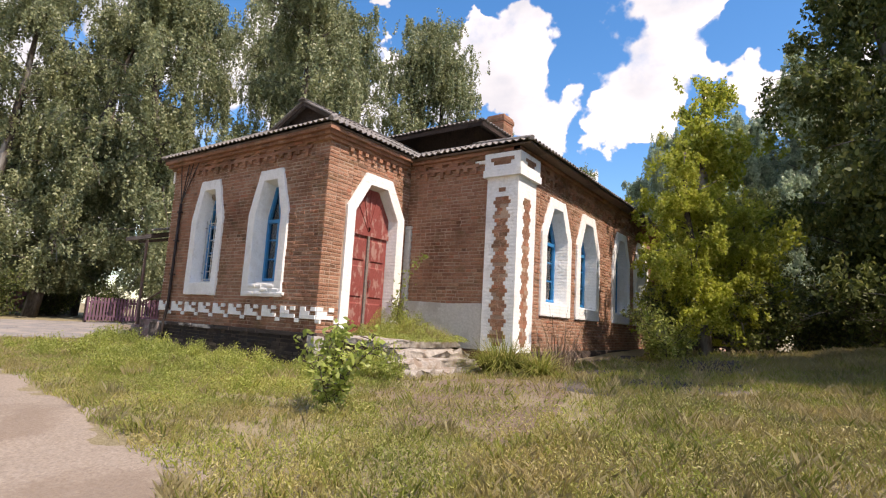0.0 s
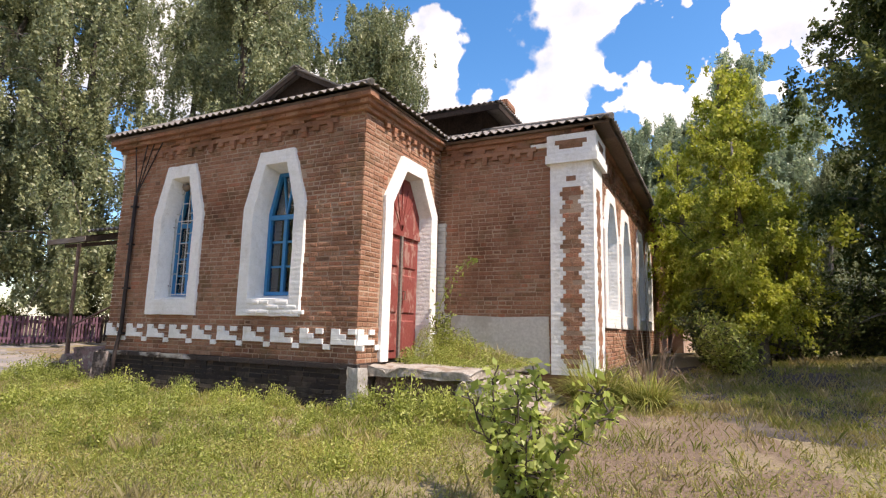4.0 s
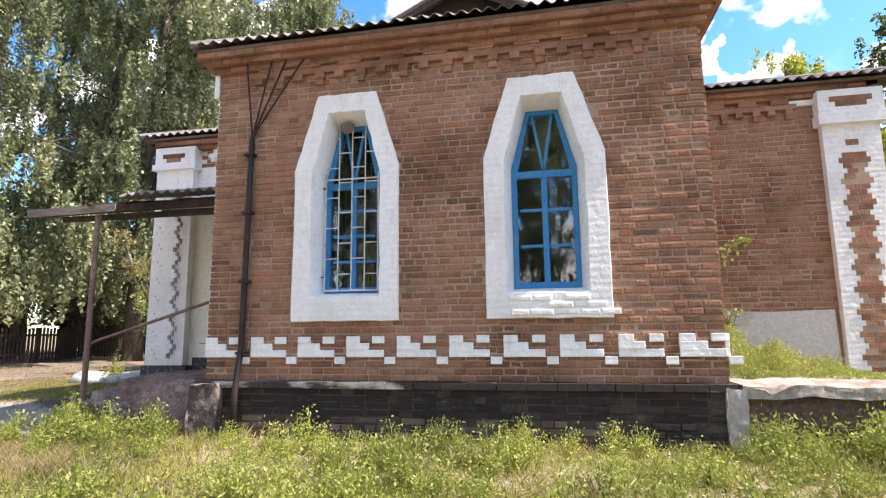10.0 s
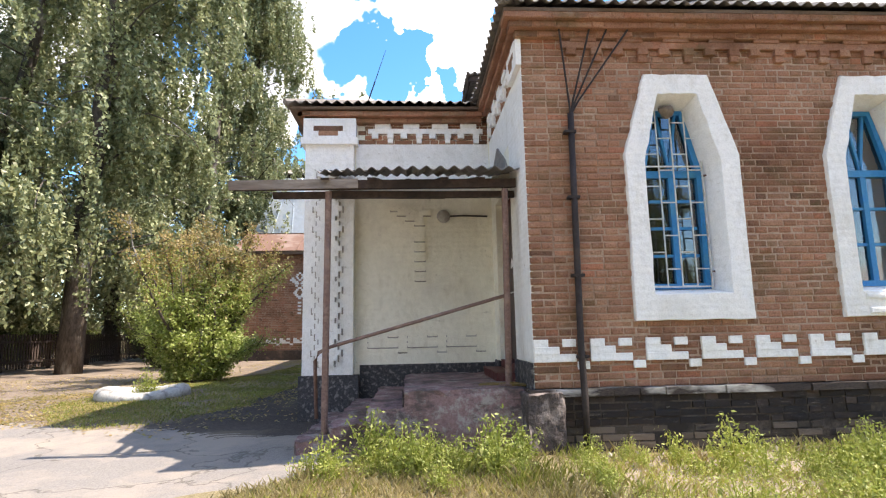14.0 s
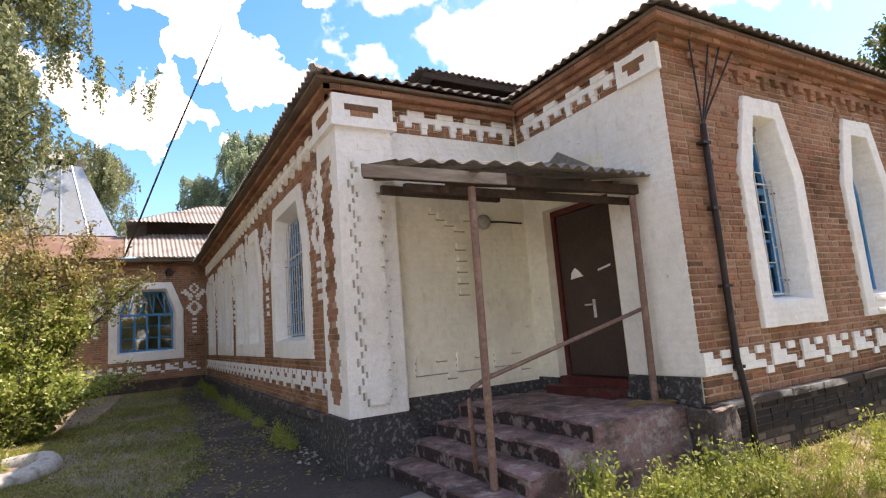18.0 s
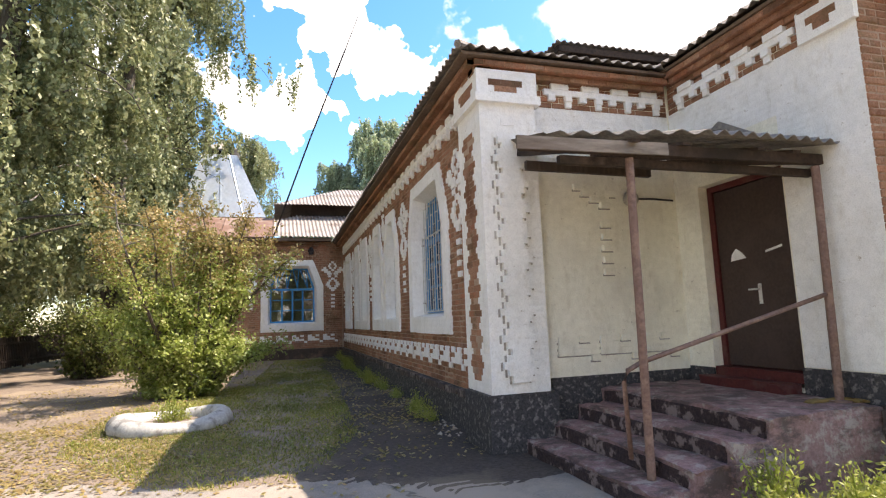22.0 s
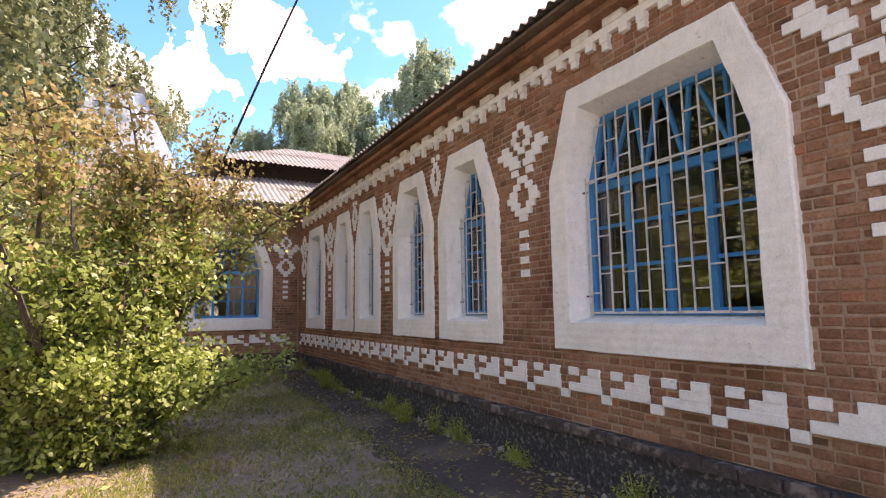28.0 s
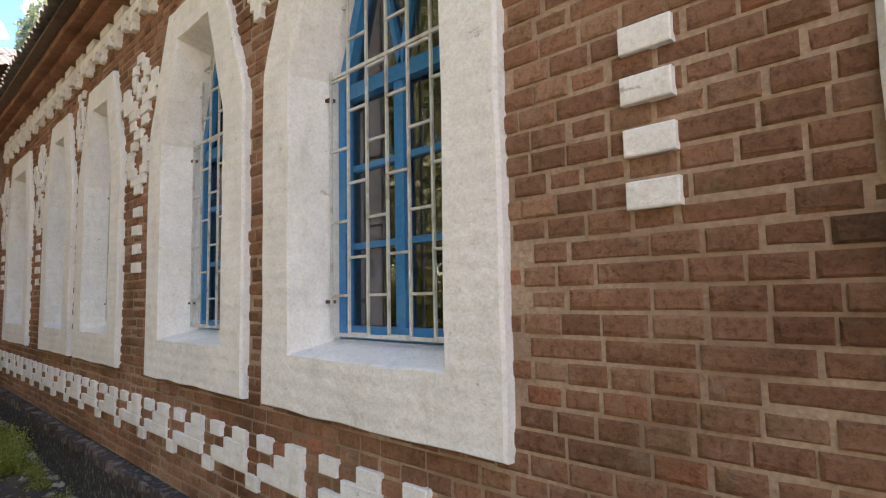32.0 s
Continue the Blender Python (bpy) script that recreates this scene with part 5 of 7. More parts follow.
# corner pilasters
def toothed(face, ob, u0, u1, z0, z1, d, mat, step=4, reach=0.5):
    """A brick panel whose edges run in and out in steps."""
    c = (u0 + u1) / 2
    w = (u1 - u0) / 2
    i, z = 0, z0
    wid = [0.52, 0.76, 1.0, 0.76]
    back = Shape()
    while z + COURSE <= z1:
        k = w * wid[i % len(wid)]
        if mat is BRICK:
            face.box(back, c - k - 0.004, c + k + 0.004, z, z + COURSE, -0.01, d - 0.003)
            q = (0.15, -0.2, 0.05, -0.05)[i % 4] * w
            white(face, ob, c - k, c + q - 0.005, z, z + COURSE - 0.006, d, "panel_brick", mat)
            white(face, ob, c + q + 0.005, c + k, z, z + COURSE - 0.006, d, "panel_brick", mat)
        else:
            face.box(back, c - k, c + k, z - 0.001, z + COURSE + 0.001, -0.01, d + 0.0007 * (i % 5))
        z += COURSE
        i += 1
    if mat is not BRICK:
        # grey boxes draw the edge shadow and grime beside the raised steps
        crack, z = Shape(), z0
        for j in range(i):
            k = w * wid[j % len(wid)]
            face.box(crack, c - k - 0.026, c - k, z - 0.02, z + COURSE, -0.01, 0.003)
            face.box(crack, c + k, c + k + 0.022, z - 0.02, z + COURSE, -0.01, 0.003)
            z += COURSE
        part("dirty_joint", crack, GREY, ob, "grey line of shadow and grime along the stepped edge")
    if mat is BRICK:
        part("panel_mortar", back, MORTAR, ob)
    else:
        part("raised_panel", back, mat, ob, "whitewashed raised panel with stepped edges")


PL = Face(0, 9.15, 1, 0, 0, -1)
PLS = Face(-15.9, 0, 0, 1, -1, 0)
s = Shape().box(-15.9, -15.2, 9.15, 9.92, PLINTH + 0.01, 4.0)
pil_l = tagged(part("pilaster_left", s, WHITE), "whitewashed corner pilaster with raised stepped teeth", "pilaster", "", "structure")
toothed(PL, pil_l, -15.76, -15.36, 0.75, 3.55, 0.055, WHITE)
toothed(PLS, pil_l, 9.36, 9.78, 0.75, 3.65, 0.006, BRICK)
white(PL, pil_l, -15.64, -15.48, 3.66, 3.74, 0.012)
s = Shape().box(-15.96, -15.14, 9.09, 9.98, 3.92, 4.02).box(-15.93, -15.17, 9.12, 9.95, 4.02, 4.32)
part("cap", s, WHITE, pil_l)
for f_, a, b in ((Face(0, 9.12, 1, 0, 0, -1), -15.78, -15.36), (Face(-15.93, 0, 0, 1, -1, 0), 9.26, 9.76)):
    for r in range(2):
        white(f_, pil_l, a + 0.07 * r, b - 0.07 * r, 4.2 - (r + 1) * COURSE, 4.2 - r * COURSE, 0.005, "panel_brick", BRICK)
PR = Face(0, 9.14, 1, 0, 0, -1)
PRS = Face(-4.86, 0, 0, 1, 1, 0)
s = Shape().box(-5.56, -4.86, 9.14, 9.92, 0.45, 4.0)
pil_r = tagged(part("pilaster_right", s, WHITE), "white corner pilaster with stepped red brick panels", "pilaster", "", "structure")
toothed(PR, pil_r, -5.4, -5.02, 0.56, 3.46, 0.006, BRICK)
toothed(PRS, pil_r, 9.36, 9.7, 0.56, 3.46, 0.006, BRICK)
white(PR, pil_r, -5.29, -5.14, 3.56, 3.64, 0.006, "panel_brick", BRICK)
s = Shape().box(-5.62, -4.78, 9.06, 9.98, 3.86, 4.0).box(-5.6, -4.8, 9.08, 9.96, 4.0, 4.34).box(-5.95, -5.56, 9.2, 9.3, 4.2, 4.27)
part("cap", s, WHITE, pil_r)
for f_, a, b in ((Face(0, 9.08, 1, 0, 0, -1), -5.46, -4.94), (Face(-4.8, 0, 0, 1, 1, 0), 9.3, 9.75)):
    for r in range(2):
        white(f_, pil_r, a + 0.07 * r, b - 0.07 * r, 4.24 - (r + 1) * COURSE, 4.24 - r * COURSE, 0.005, "panel_brick", BRICK)
s = Shape().box(-13.24, -13.18, 6.80, 7.35, 3.98, 4.3)
cap_a = tagged(part("cap_annex", s, WHITE), "white corner cap with a brick inset", "cap", "", "structure")
for r in range(2):
    white(Face(-13.24, 0, 0, 1, -1, 0), cap_a, 6.95 + 0.07 * r, 7.25 - 0.07 * r, 4.2 - (r + 1) * COURSE, 4.2 - r * COURSE, 0.005, "panel_brick", BRICK)

# ---- porch and doors ----
door_1 = tagged(new("door_1"), "dark brown metal-clad porch door in a maroon frame", "door", "", "structure")
s = Shape()
PORCH_SIDE.box(s, 7.75, 7.82, 0.74, 2.93, -0.24, -0.12)
PORCH_SIDE.box(s, 8.82, 8.89, 0.74, 2.93, -0.24, -0.12)
PORCH_SIDE.box(s, 7.82, 8.82, 2.86, 2.93, -0.24, -0.12)
PORCH_SIDE.box(s, 7.75, 8.89, 0.66, 0.8, -0.24, 0.0)
part("door_frame", s, MAROON, door_1, "maroon painted frame")
leaf = part("door_leaf", PORCH_SIDE.box(Shape(), 7.83, 8.81, 0.81, 2.85, -0.2, -0.14), DOORBROWN, door_1, bevel=0.006)
s = Shape()
PORCH_SIDE.slab(s, [(8.42, 2.02), (8.64, 2.0), (8.62, 2.08), (8.55, 2.14), (8.47, 2.08)], -0.141, -0.136)
PORCH_SIDE.slab(s, [(7.95, 2.09), (8.16, 2.05), (8.16, 2.075), (7.95, 2.115)], -0.141, -0.136)
part("torn_notice", s, WHITE, door_1, "torn remains of white paper")
s = Shape()
PORCH_SIDE.box(s, 8.26, 8.3, 1.5, 1.72, -0.141, -0.13)
s.tube([PORCH_SIDE.p(8.28, 1.66, -0.14), PORCH_SIDE.p(8.28, 1.66, -0.08), PORCH_SIDE.p(8.38, 1.66, -0.08)], 0.01, 6)
part("door_handle", s, GRILLE, door_1, "worn steel handle")

door_2 = tagged(new("door_2"), "peeling red double door under a pointed white arch", "door", "", "structure")
o = OPENINGS["door_side"][0]
inner = inset(o, 0.22, 0.0, 0.22)
mid = inset(o, 0.26, 0.0, 0.26)
s = Shape()
DOOR_SIDE.ring(s, o, o, 0.0, 0.05)
DOOR_SIDE.ring(s, o, inner, 0.05, 0.05)
DOOR_SIDE.ring(s, inner, mid, 0.05, -0.22)
part("surround", s, WHITE, door_2, "whitewashed plaster arch")
(u0, z0), (u1, _), (_, zs), (t1, zt), (t0, _), _ = mid
c = (u0 + u1) / 2
part("fanlight_board", DOOR_SIDE.slab(Shape(), [(u0, 2.7), (u1, 2.7), (u1, zs), (t1, zt), (t0, zt), (u0, zs)], -0.24, -0.18), RED, door_2)
for k in range(-2, 3):
    part("fan_strip", DOOR_SIDE.bar(Shape(), (c, 2.74), (c + k * 0.19, zt - 0.05 - abs(k) * 0.12), 0.035, -0.18, -0.165), RED, door_2)
part("transom", DOOR_SIDE.box(Shape(), u0, u1, 2.63, 2.72, -0.24, -0.15), RED, door_2)
for a, b in ((u0 + 0.01, c - 0.006), (c + 0.006, u1 - 0.01)):
    lf = part("door_leaf", DOOR_SIDE.box(Shape(), a, b, z0 + 0.02, 2.63, -0.24, -0.19), RED, door_2)
    w = b - a
    for z, y in ((z0 + 0.12, 1.25), (1.35, 2.0), (2.1, 2.55)):
        s = Shape()
        DOOR_SIDE.ring(s, [(a + 0.08, z), (b - 0.08, z), (b - 0.08, y), (a + 0.08, y)], [(a + 0.11, z + 0.03), (b - 0.11, z + 0.03), (b - 0.11, y - 0.03), (a + 0.11, y - 0.03)], -0.19, -0.165)
        DOOR_SIDE.box(s, a + 0.11, b - 0.11, z + 0.03, y - 0.03, -0.19, -0.166)
        part("door_panel", s, RED, lf)
part("cover_strip", DOOR_SIDE.box(Shape(), c - 0.03, c + 0.03, z0 + 0.02, 2.63, -0.19, -0.15), GREYWOOD, door_2)
part("door_handle", Shape().tube([DOOR_SIDE.p(c + 0.09, 1.72, -0.17), DOOR_SIDE.p(c + 0.09, 1.72, -0.12), DOOR_SIDE.p(c + 0.09, 1.58, -0.12), DOOR_SIDE.p(c + 0.09, 1.58, -0.17)], 0.012, 6), POST, door_2)

# porch steps
porch = tagged(new("porch_steps"), "worn concrete porch steps with flaking mauve paint", "steps", "", "structure")


def worn(x0, x1, y0, y1, z0, z1, seed, chips=0.02):
    """A concrete block with broken edges."""
    bm = bmesh.new()
    bmesh.ops.create_cube(bm, size=1)
    for v in bm.verts:
        v.co = Vector((x0 + (v.co.x + 0.5) * (x1 - x0), y0 + (v.co.y + 0.5) * (y1 - y0), z0 + (v.co.z + 0.5) * (z1 - z0)))
    bmesh.ops.subdivide_edges(bm, edges=bm.edges[:], cuts=13, use_grid_fill=True)
    for v in bm.verts:
        k = noise.noise_vector(v.co * 3.1 + Vector((seed, 0, 0))) * chips + noise.noise_vector(v.co * 11 + Vector((seed, 3, 0))) * chips * 0.7
        on_edge = (abs(v.co.z - z1) < 0.01) + (min(abs(v.co.x - x0), abs(v.co.x - x1)) < 0.01) + (min(abs(v.co.y - y0), abs(v.co.y - y1)) < 0.01)
        v.co += k * (0.35 if on_edge < 2 else 1.0)
        if on_edge >= 2 and v.co.z > z0 + 0.05:
            v.co.z -= abs(k.x) * 0.9
    s = Shape()
    bm.verts.index_update()
    s.add([v.co.copy() for v in bm.verts], [[v.index for v in f.verts] for f in bm.faces])
    bm.free()
    return s


part("landing", worn(-14.47, -13.2, 7.0, 9.28, -0.4, 0.615, 1, 0.03), STEP, porch)
for i, (x, z) in enumerate(((-14.83, 0.46), (-15.18, 0.305), (-15.53, 0.15))):
    part("step", worn(x, -14.4 - 0.33 * (i > 0) - 0.33 * (i > 1), 7.0 + 0.03 * i, 9.26 - 0.04 * i, -0.4, z, 5 + i, 0.04), STEP, porch)
for i, (x, z, low) in enumerate(((-14.475, 0.585, 0.45), (-14.84, 0.43, 0.3), (-15.19, 0.275, 0.145), (-15.54, 0.12, 0.0))):
    part("riser", worn(x - 0.012, x + 0.03, 7.03 + 0.03 * i, 9.2 - 0.04 * i, low - 0.02, z, 41 + i, 0.02), RISER, porch, "flaking painted riser, its shade in the dark colour")
part("threshold", worn(-13.42, -13.2, 7.78, 8.9, 0.55, 0.71, 9, 0.015), MAROON, porch, "maroon painted threshold step")

steps_r = tagged(new("broken_steps"), "crumbling concrete steps overgrown with weeds", "steps", "", "structure")
part("landing", worn(-7.56, -6.0, 7.0, 9.12, 0.47, 0.6, 11, 0.075), RUBBLE, steps_r)
part("footing", worn(-7.5, -6.1, 7.08, 9.0, -0.5, 0.48, 15, 0.04), MOSSY, steps_r, "crumbling dark brick footing")
for i, (x0, x1, y0, y1, z) in enumerate(((-6.12, -5.74, 6.98, 9.0, 0.45), (-5.95, -5.46, 6.86, 8.8, 0.31), (-5.7, -5.2, 6.7, 8.5, 0.17), (-5.5, -4.98, 6.45, 8.0, 0.06))):
    part("step", worn(x0, x1, y0, y1, -0.5, z, 22 + i, 0.12), RUBBLE, steps_r)
part("corner_block", worn(-13.3, -12.92, 6.68, 6.98, -0.4, 0.58, 16, 0.04), FLAKED, porch)
part("buttress", worn(-7.73, -7.55, 6.735, 6.98, -0.5, 0.565, 14, 0.03), GREY, steps_r)

# porch canopy
canopy = tagged(new("porch_canopy"), "sagging corrugated porch canopy on weathered timber", "canopy", "", "")
part("beam", Shape().beam((-16.3, 7.31, 2.80), (-13.2, 7.31, 2.82), 0.07, 0.095), DARKWOOD, canopy)
part("beam", Shape().beam((-15.9, 7.42, 2.72), (-13.2, 7.42, 2.72), 0.06, 0.07), DARKWOOD, canopy)
part("beam", Shape().beam((-15.5, 7.36, 2.83), (-15.5, 9.0, 3.28), 0.05, 0.06), DARKWOOD, canopy)
part("beam", Shape().beam((-14.4, 7.36, 2.84), (-14.4, 9.25, 3.36), 0.06, 0.1), WOOD, canopy)
part("beam", Shape().beam((-13.28, 7.36, 2.84), (-13.28, 9.25, 3.36), 0.06, 0.1), WOOD, canopy)
part("beam", Shape().beam((-15.5, 8.85, 3.1), (-13.9, 8.85, 3.08), 0.06, 0.1), WOOD, canopy)
for x in (-15.3, -14.8, -14.0, -13.6):
    part("batten", Shape().beam((x, 7.2, 2.85), (x, 9.1, 3.36), 0.09, 0.025), DARKWOOD, canopy)
part("fascia", Shape().beam((-16.34, 7.262, 2.795), (-14.95, 7.262, 2.812), 0.022, 0.105), GREYWOOD, canopy, "silver-grey weathered board end")
up = Vector((0, 2.1, 0.56))
corrugated("canopy_sheet", (-15.55, 7.1, 2.91), (1, 0, 0), up, [(0, 0.9), (0.9, 0), (2.45, 0), (2.45, 2.1), (0, 2.1)], SLATE, canopy, seed=21, length=1.25)
part("lead_flashing", PORCH_SIDE.slab(Shape(), [(7.7, 3.05), (8.95, 3.4), (8.45, 3.62), (7.95, 3.3)], 0.0, 0.03), SLATE, canopy, "bent sheet patch over the canopy")
for name, x, y, z0, lean in (("post", -15.3, 7.36, 0.12, 0.02), ("post", -13.36, 7.28, 0.6, 0.03)):
    s = Shape().tube([(x, y, z0), (x + lean, y - 0.02, 2.74)], 0.036, 10)
    p = part(name, s, POST, canopy, "rusty brown steel pipe")
    part("foot", Shape().tube([(x, y, z0 - 0.05), (x, y, z0 + 0.03)], 0.11, 10), POST, p)
for x, y, sx, sy in ((-13.52, 7.34, 0.16, 0.05), (-13.24, 7.2, 0.12, 0.06)):
    s = worn(x - sx, x + sx, y - sy, y + sy, 0.613, 0.634, int(-x * 100), 0.03)
    tagged(part("crumpled_rag", s, MUSTARD), "crumpled mustard-yellow rag on the porch landing", "rag")
rail = tagged(new("handrail"), "bent rusty pipe handrail of the porch", "handrail")
part("rail", Shape().tube([(-15.4, 7.46, 0.3), (-15.42, 7.45, 0.9), (-15.38, 7.45, 0.99), (-15.25, 7.44, 1.05), (-13.36, 7.27, 1.56)], 0.02, 8), POST, rail, smooth=True)

lamp = tagged(new("bulkhead_lamp"), "round grey bulkhead lamp on a bracket wire", "lamp")
bm_pts = [MAIN_L.p(-13.9, 2.86, d) for d in (0.0, 0.05, 0.1, 0.13)]
part("housing", Shape().tube(bm_pts, [0.075, 0.1, 0.09, 0.04], 14), GREY, lamp, smooth=True)
part("bracket", Shape().tube([MAIN_L.p(-13.85, 2.86, 0.05), MAIN_L.p(-13.6, 2.87, 0.045), MAIN_L.p(-13.25, 2.86, 0.03)], 0.012, 6), CABLE, lamp)

# cable riser on the front wall
cable = tagged(new("cable_riser"), "black cable pipe with wires fanning to the eaves", "cable")
part("pipe", Shape().tube([(-12.74, 6.7, -0.1), (-12.73, 6.7, 0.5), (-12.72, 6.77, 1.0), (-12.705, 6.77, 2.2), (-12.69, 6.77, 3.42)], 0.034, 8), CABLE, cable, smooth=True)
for x in (-12.79, -12.41, -12.19, -11.92):
    part("wire", Shape().tube([(-12.69, 6.77, 3.4), (-12.69 + (x + 12.69) * 0.12, 6.765, 3.56), (x, 6.72, 4.5)], 0.011, 5), CABLE, cable)
for z in (0.9, 1.7, 2.5, 3.2):
    part("clip", Shape().box(-12.77, -12.65, 6.735, 6.825, z, z + 0.03), CABLE, cable)

# leaning aerial rod
over = tagged(new("aerial_rod"), "long thin dark rod leaning from the wing roof", "aerial")
part("rod", Shape().tube([(-18.3, 24.25, 4.68), (-17.0, 23.33, 8.25), (-15.8, 22.52, 11.35)], [0.036, 0.032, 0.028], 6), CABLE, over)
part("tip", Shape().tube([(-15.8, 22.52, 11.35), (-15.35, 22.21, 12.55)], [0.018, 0.01], 6), CABLE, over)

wl_ = tagged(new("wall_lamp"), "small black lantern on the wing wall", "lamp")
part("body", Shape().tube([WING.p(-16.95, 4.05, 0.1), WING.p(-16.95, 4.2, 0.1), WING.p(-16.95, 4.33, 0.1)], [0.08, 0.11, 0.05], 8), CABLE, wl_)
part("arm", Shape().beam(WING.p(-16.95, 4.3, -0.01), WING.p(-16.95, 4.3, 0.12), 0.03, 0.03), CABLE, wl_)

# mud nest in the head of the first window
nest = tagged(new("bird_nest"), "small brown mud nest stuck under the window head", "nest")
s, ring = Shape(), []
for j, (r, z) in enumerate(((0.02, 3.44), (0.06, 3.47), (0.085, 3.52), (0.08, 3.56), (0.055, 3.555))):
    for i in range(10):
        a = 2 * math.pi * i / 10
        k = 1 + 0.1 * math.sin(i * 2.3 + j)
        ring.append((-11.57 + r * k * math.cos(a), 6.95 + r * k * math.sin(a) * 0.8, z + 0.006 * math.sin(i * 1.7)))
s.add(ring, [(j * 10 + i, j * 10 + (i + 1) % 10, (j + 1) * 10 + (i + 1) % 10, (j + 1) * 10 + i) for j in range(4) for i in range(10)] + [tuple(range(9, -1, -1)), tuple(range(40, 50))])
part("cup", s, LITTER, nest, smooth=True)

# ---- ground ----
LEVELS = [(0, 0, -.45), (-4.2, .7, -.34), (-9.3, 1.1, -.26), (-13, 1.5, -.22), (-15.5, 1.9, -.16), (-18, 3.4, -.1), (-19, 6, -.02), (-18.3, 11, .03),
          (-17.2, 13.2, .05), (-4.2, 4, -.1), (-1.5, 7.5, .17), (-13.2, 6.3, .02), (-10, 6.2, 0), (-7.5, 6.3, -.02), (-5.0, 8.2, .1), (-17, 18, .05),
          (-16.5, 24, .2), (-20.5, 14.8, .05), (-25, 10, 0), (-30, 18, .1), (.8, 13, .85), (-.6, 12, .55), (-2.4, 10, .25), (3, 8, .5), (5, 0, -.1), (-3, 18, .5), (-10, -10, -.5), (10, 20, 1.4), (-27, 28, .1)]
LV = np.array(LEVELS)


def heights(x, y):
    x, y = np.asarray(x, float), np.asarray(y, float)
    d = (x[..., None] - LV[:, 0]) ** 2 + (y[..., None] - LV[:, 1]) ** 2 + 0.6
    w = d ** -1.6
    h = (w * LV[:, 2]).sum(-1) / w.sum(-1)
    return h + 0.018 * np.sin(2.1 * x + 0.7 * y) * np.sin(1.3 * y - 0.5 * x) + 0.01 * np.sin(5.3 * x + 1) * np.sin(4.7 * y)


def height(x, y):
    return float(heights(np.array([x]), np.array([y]))[0])


def grid_mesh(name, xs, ys, z, mat):
    nx, ny = len(xs), len(ys)
    gx, gy = np.meshgrid(xs, ys, indexing="ij")
    co = np.stack([gx, gy, z], -1).reshape(-1, 3)
    i, j = np.meshgrid(np.arange(nx - 1), np.arange(ny - 1), indexing="ij")
    a = (i * ny + j).reshape(-1)
    return quads(name, co, np.stack([a, a + ny, a + ny + 1, a + 1], -1), mat, True)


def quads(name, co, faces, mat, smooth=False):
    me = bpy.data.meshes.new(name)
    n, k = faces.shape
    me.vertices.add(len(co))
    me.vertices.foreach_set("co", np.asarray(co, np.float32).reshape(-1))
    me.loops.add(n * k)
    me.loops.foreach_set("vertex_index", faces.astype(np.int32).reshape(-1))
    me.polygons.add(n)
    me.polygons.foreach_set("loop_start", np.arange(0, n * k, k, dtype=np.int32))
    me.polygons.foreach_set("loop_total", np.full(n, k, np.int32))
    me.polygons.foreach_set("use_smooth", np.full(n, smooth))
    me.materials.append(mat)
    me.update(calc_edges=True)
    return me


far_l, far_r = -np.geomspace(1, 1500, 24)[::-1], np.geomspace(1, 1500, 24)
gxs = np.concatenate([-34 + far_l, np.arange(-34, 12.01, 0.3), 12 + far_r])
gys = np.concatenate([-8 + far_l, np.arange(-8, 30.01, 0.3), 30 + far_r])
gz = heights(*np.meshgrid(gxs, gys, indexing="ij"))
tagged(new("ground", grid_mesh("ground", gxs, gys, gz, SOIL)), "uneven ground of sparse sunburnt grass and soil", "ground", "", "structure")


def side_distance(poly, x, y):
    """How far points lie inside an outline (outside: negative)."""
    inside = np.zeros(x.shape, bool)
    best = np.full(x.shape, 1e9)
    for (ax, ay), (bx, by) in zip(poly, poly[1:] + poly[:1]):
        t = np.clip(((x - ax) * (bx - ax) + (y - ay) * (by - ay)) / ((bx - ax) ** 2 + (by - ay) ** 2), 0, 1)
        best = np.minimum(best, np.hypot(x - ax - t * (bx - ax), y - ay - t * (by - ay)))
        cross = ((ay > y) != (by > y)) & (x < (bx - ax) * (y - ay) / (by - ay + 1e-12) + ax)
        inside ^= cross
    return np.where(inside, best, -best)


def patch(name, poly, mat, label, cell=0.12, ragged=0.25, lift=0.012):
    xs = np.arange(min(p[0] for p in poly) - 0.4, max(p[0] for p in poly) + 0.4, cell)
    ys = np.arange(min(p[1] for p in poly) - 0.4, max(p[1] for p in poly) + 0.4, cell)
    gx, gy = np.meshgrid(xs, ys, indexing="ij")
    d = side_distance(poly, gx, gy)
    wob = np.sin(gx * 2.3 + 1) * np.sin(gy * 1.9) + 0.6 * np.sin(gx * 6.1 + gy * 3) * np.sin(gy * 5.3 - gx) + 0.4 * np.sin(gx * 13 - gy * 4) * np.sin(gy * 12 + gx * 2)
    z = heights(gx, gy) + np.clip((d + ragged * 0.5 * wob) * 0.12, -0.05, lift)
    return tagged(new(name, grid_mesh(name, xs, ys, z, mat)), label, name.replace("_", " "), "", "structure")


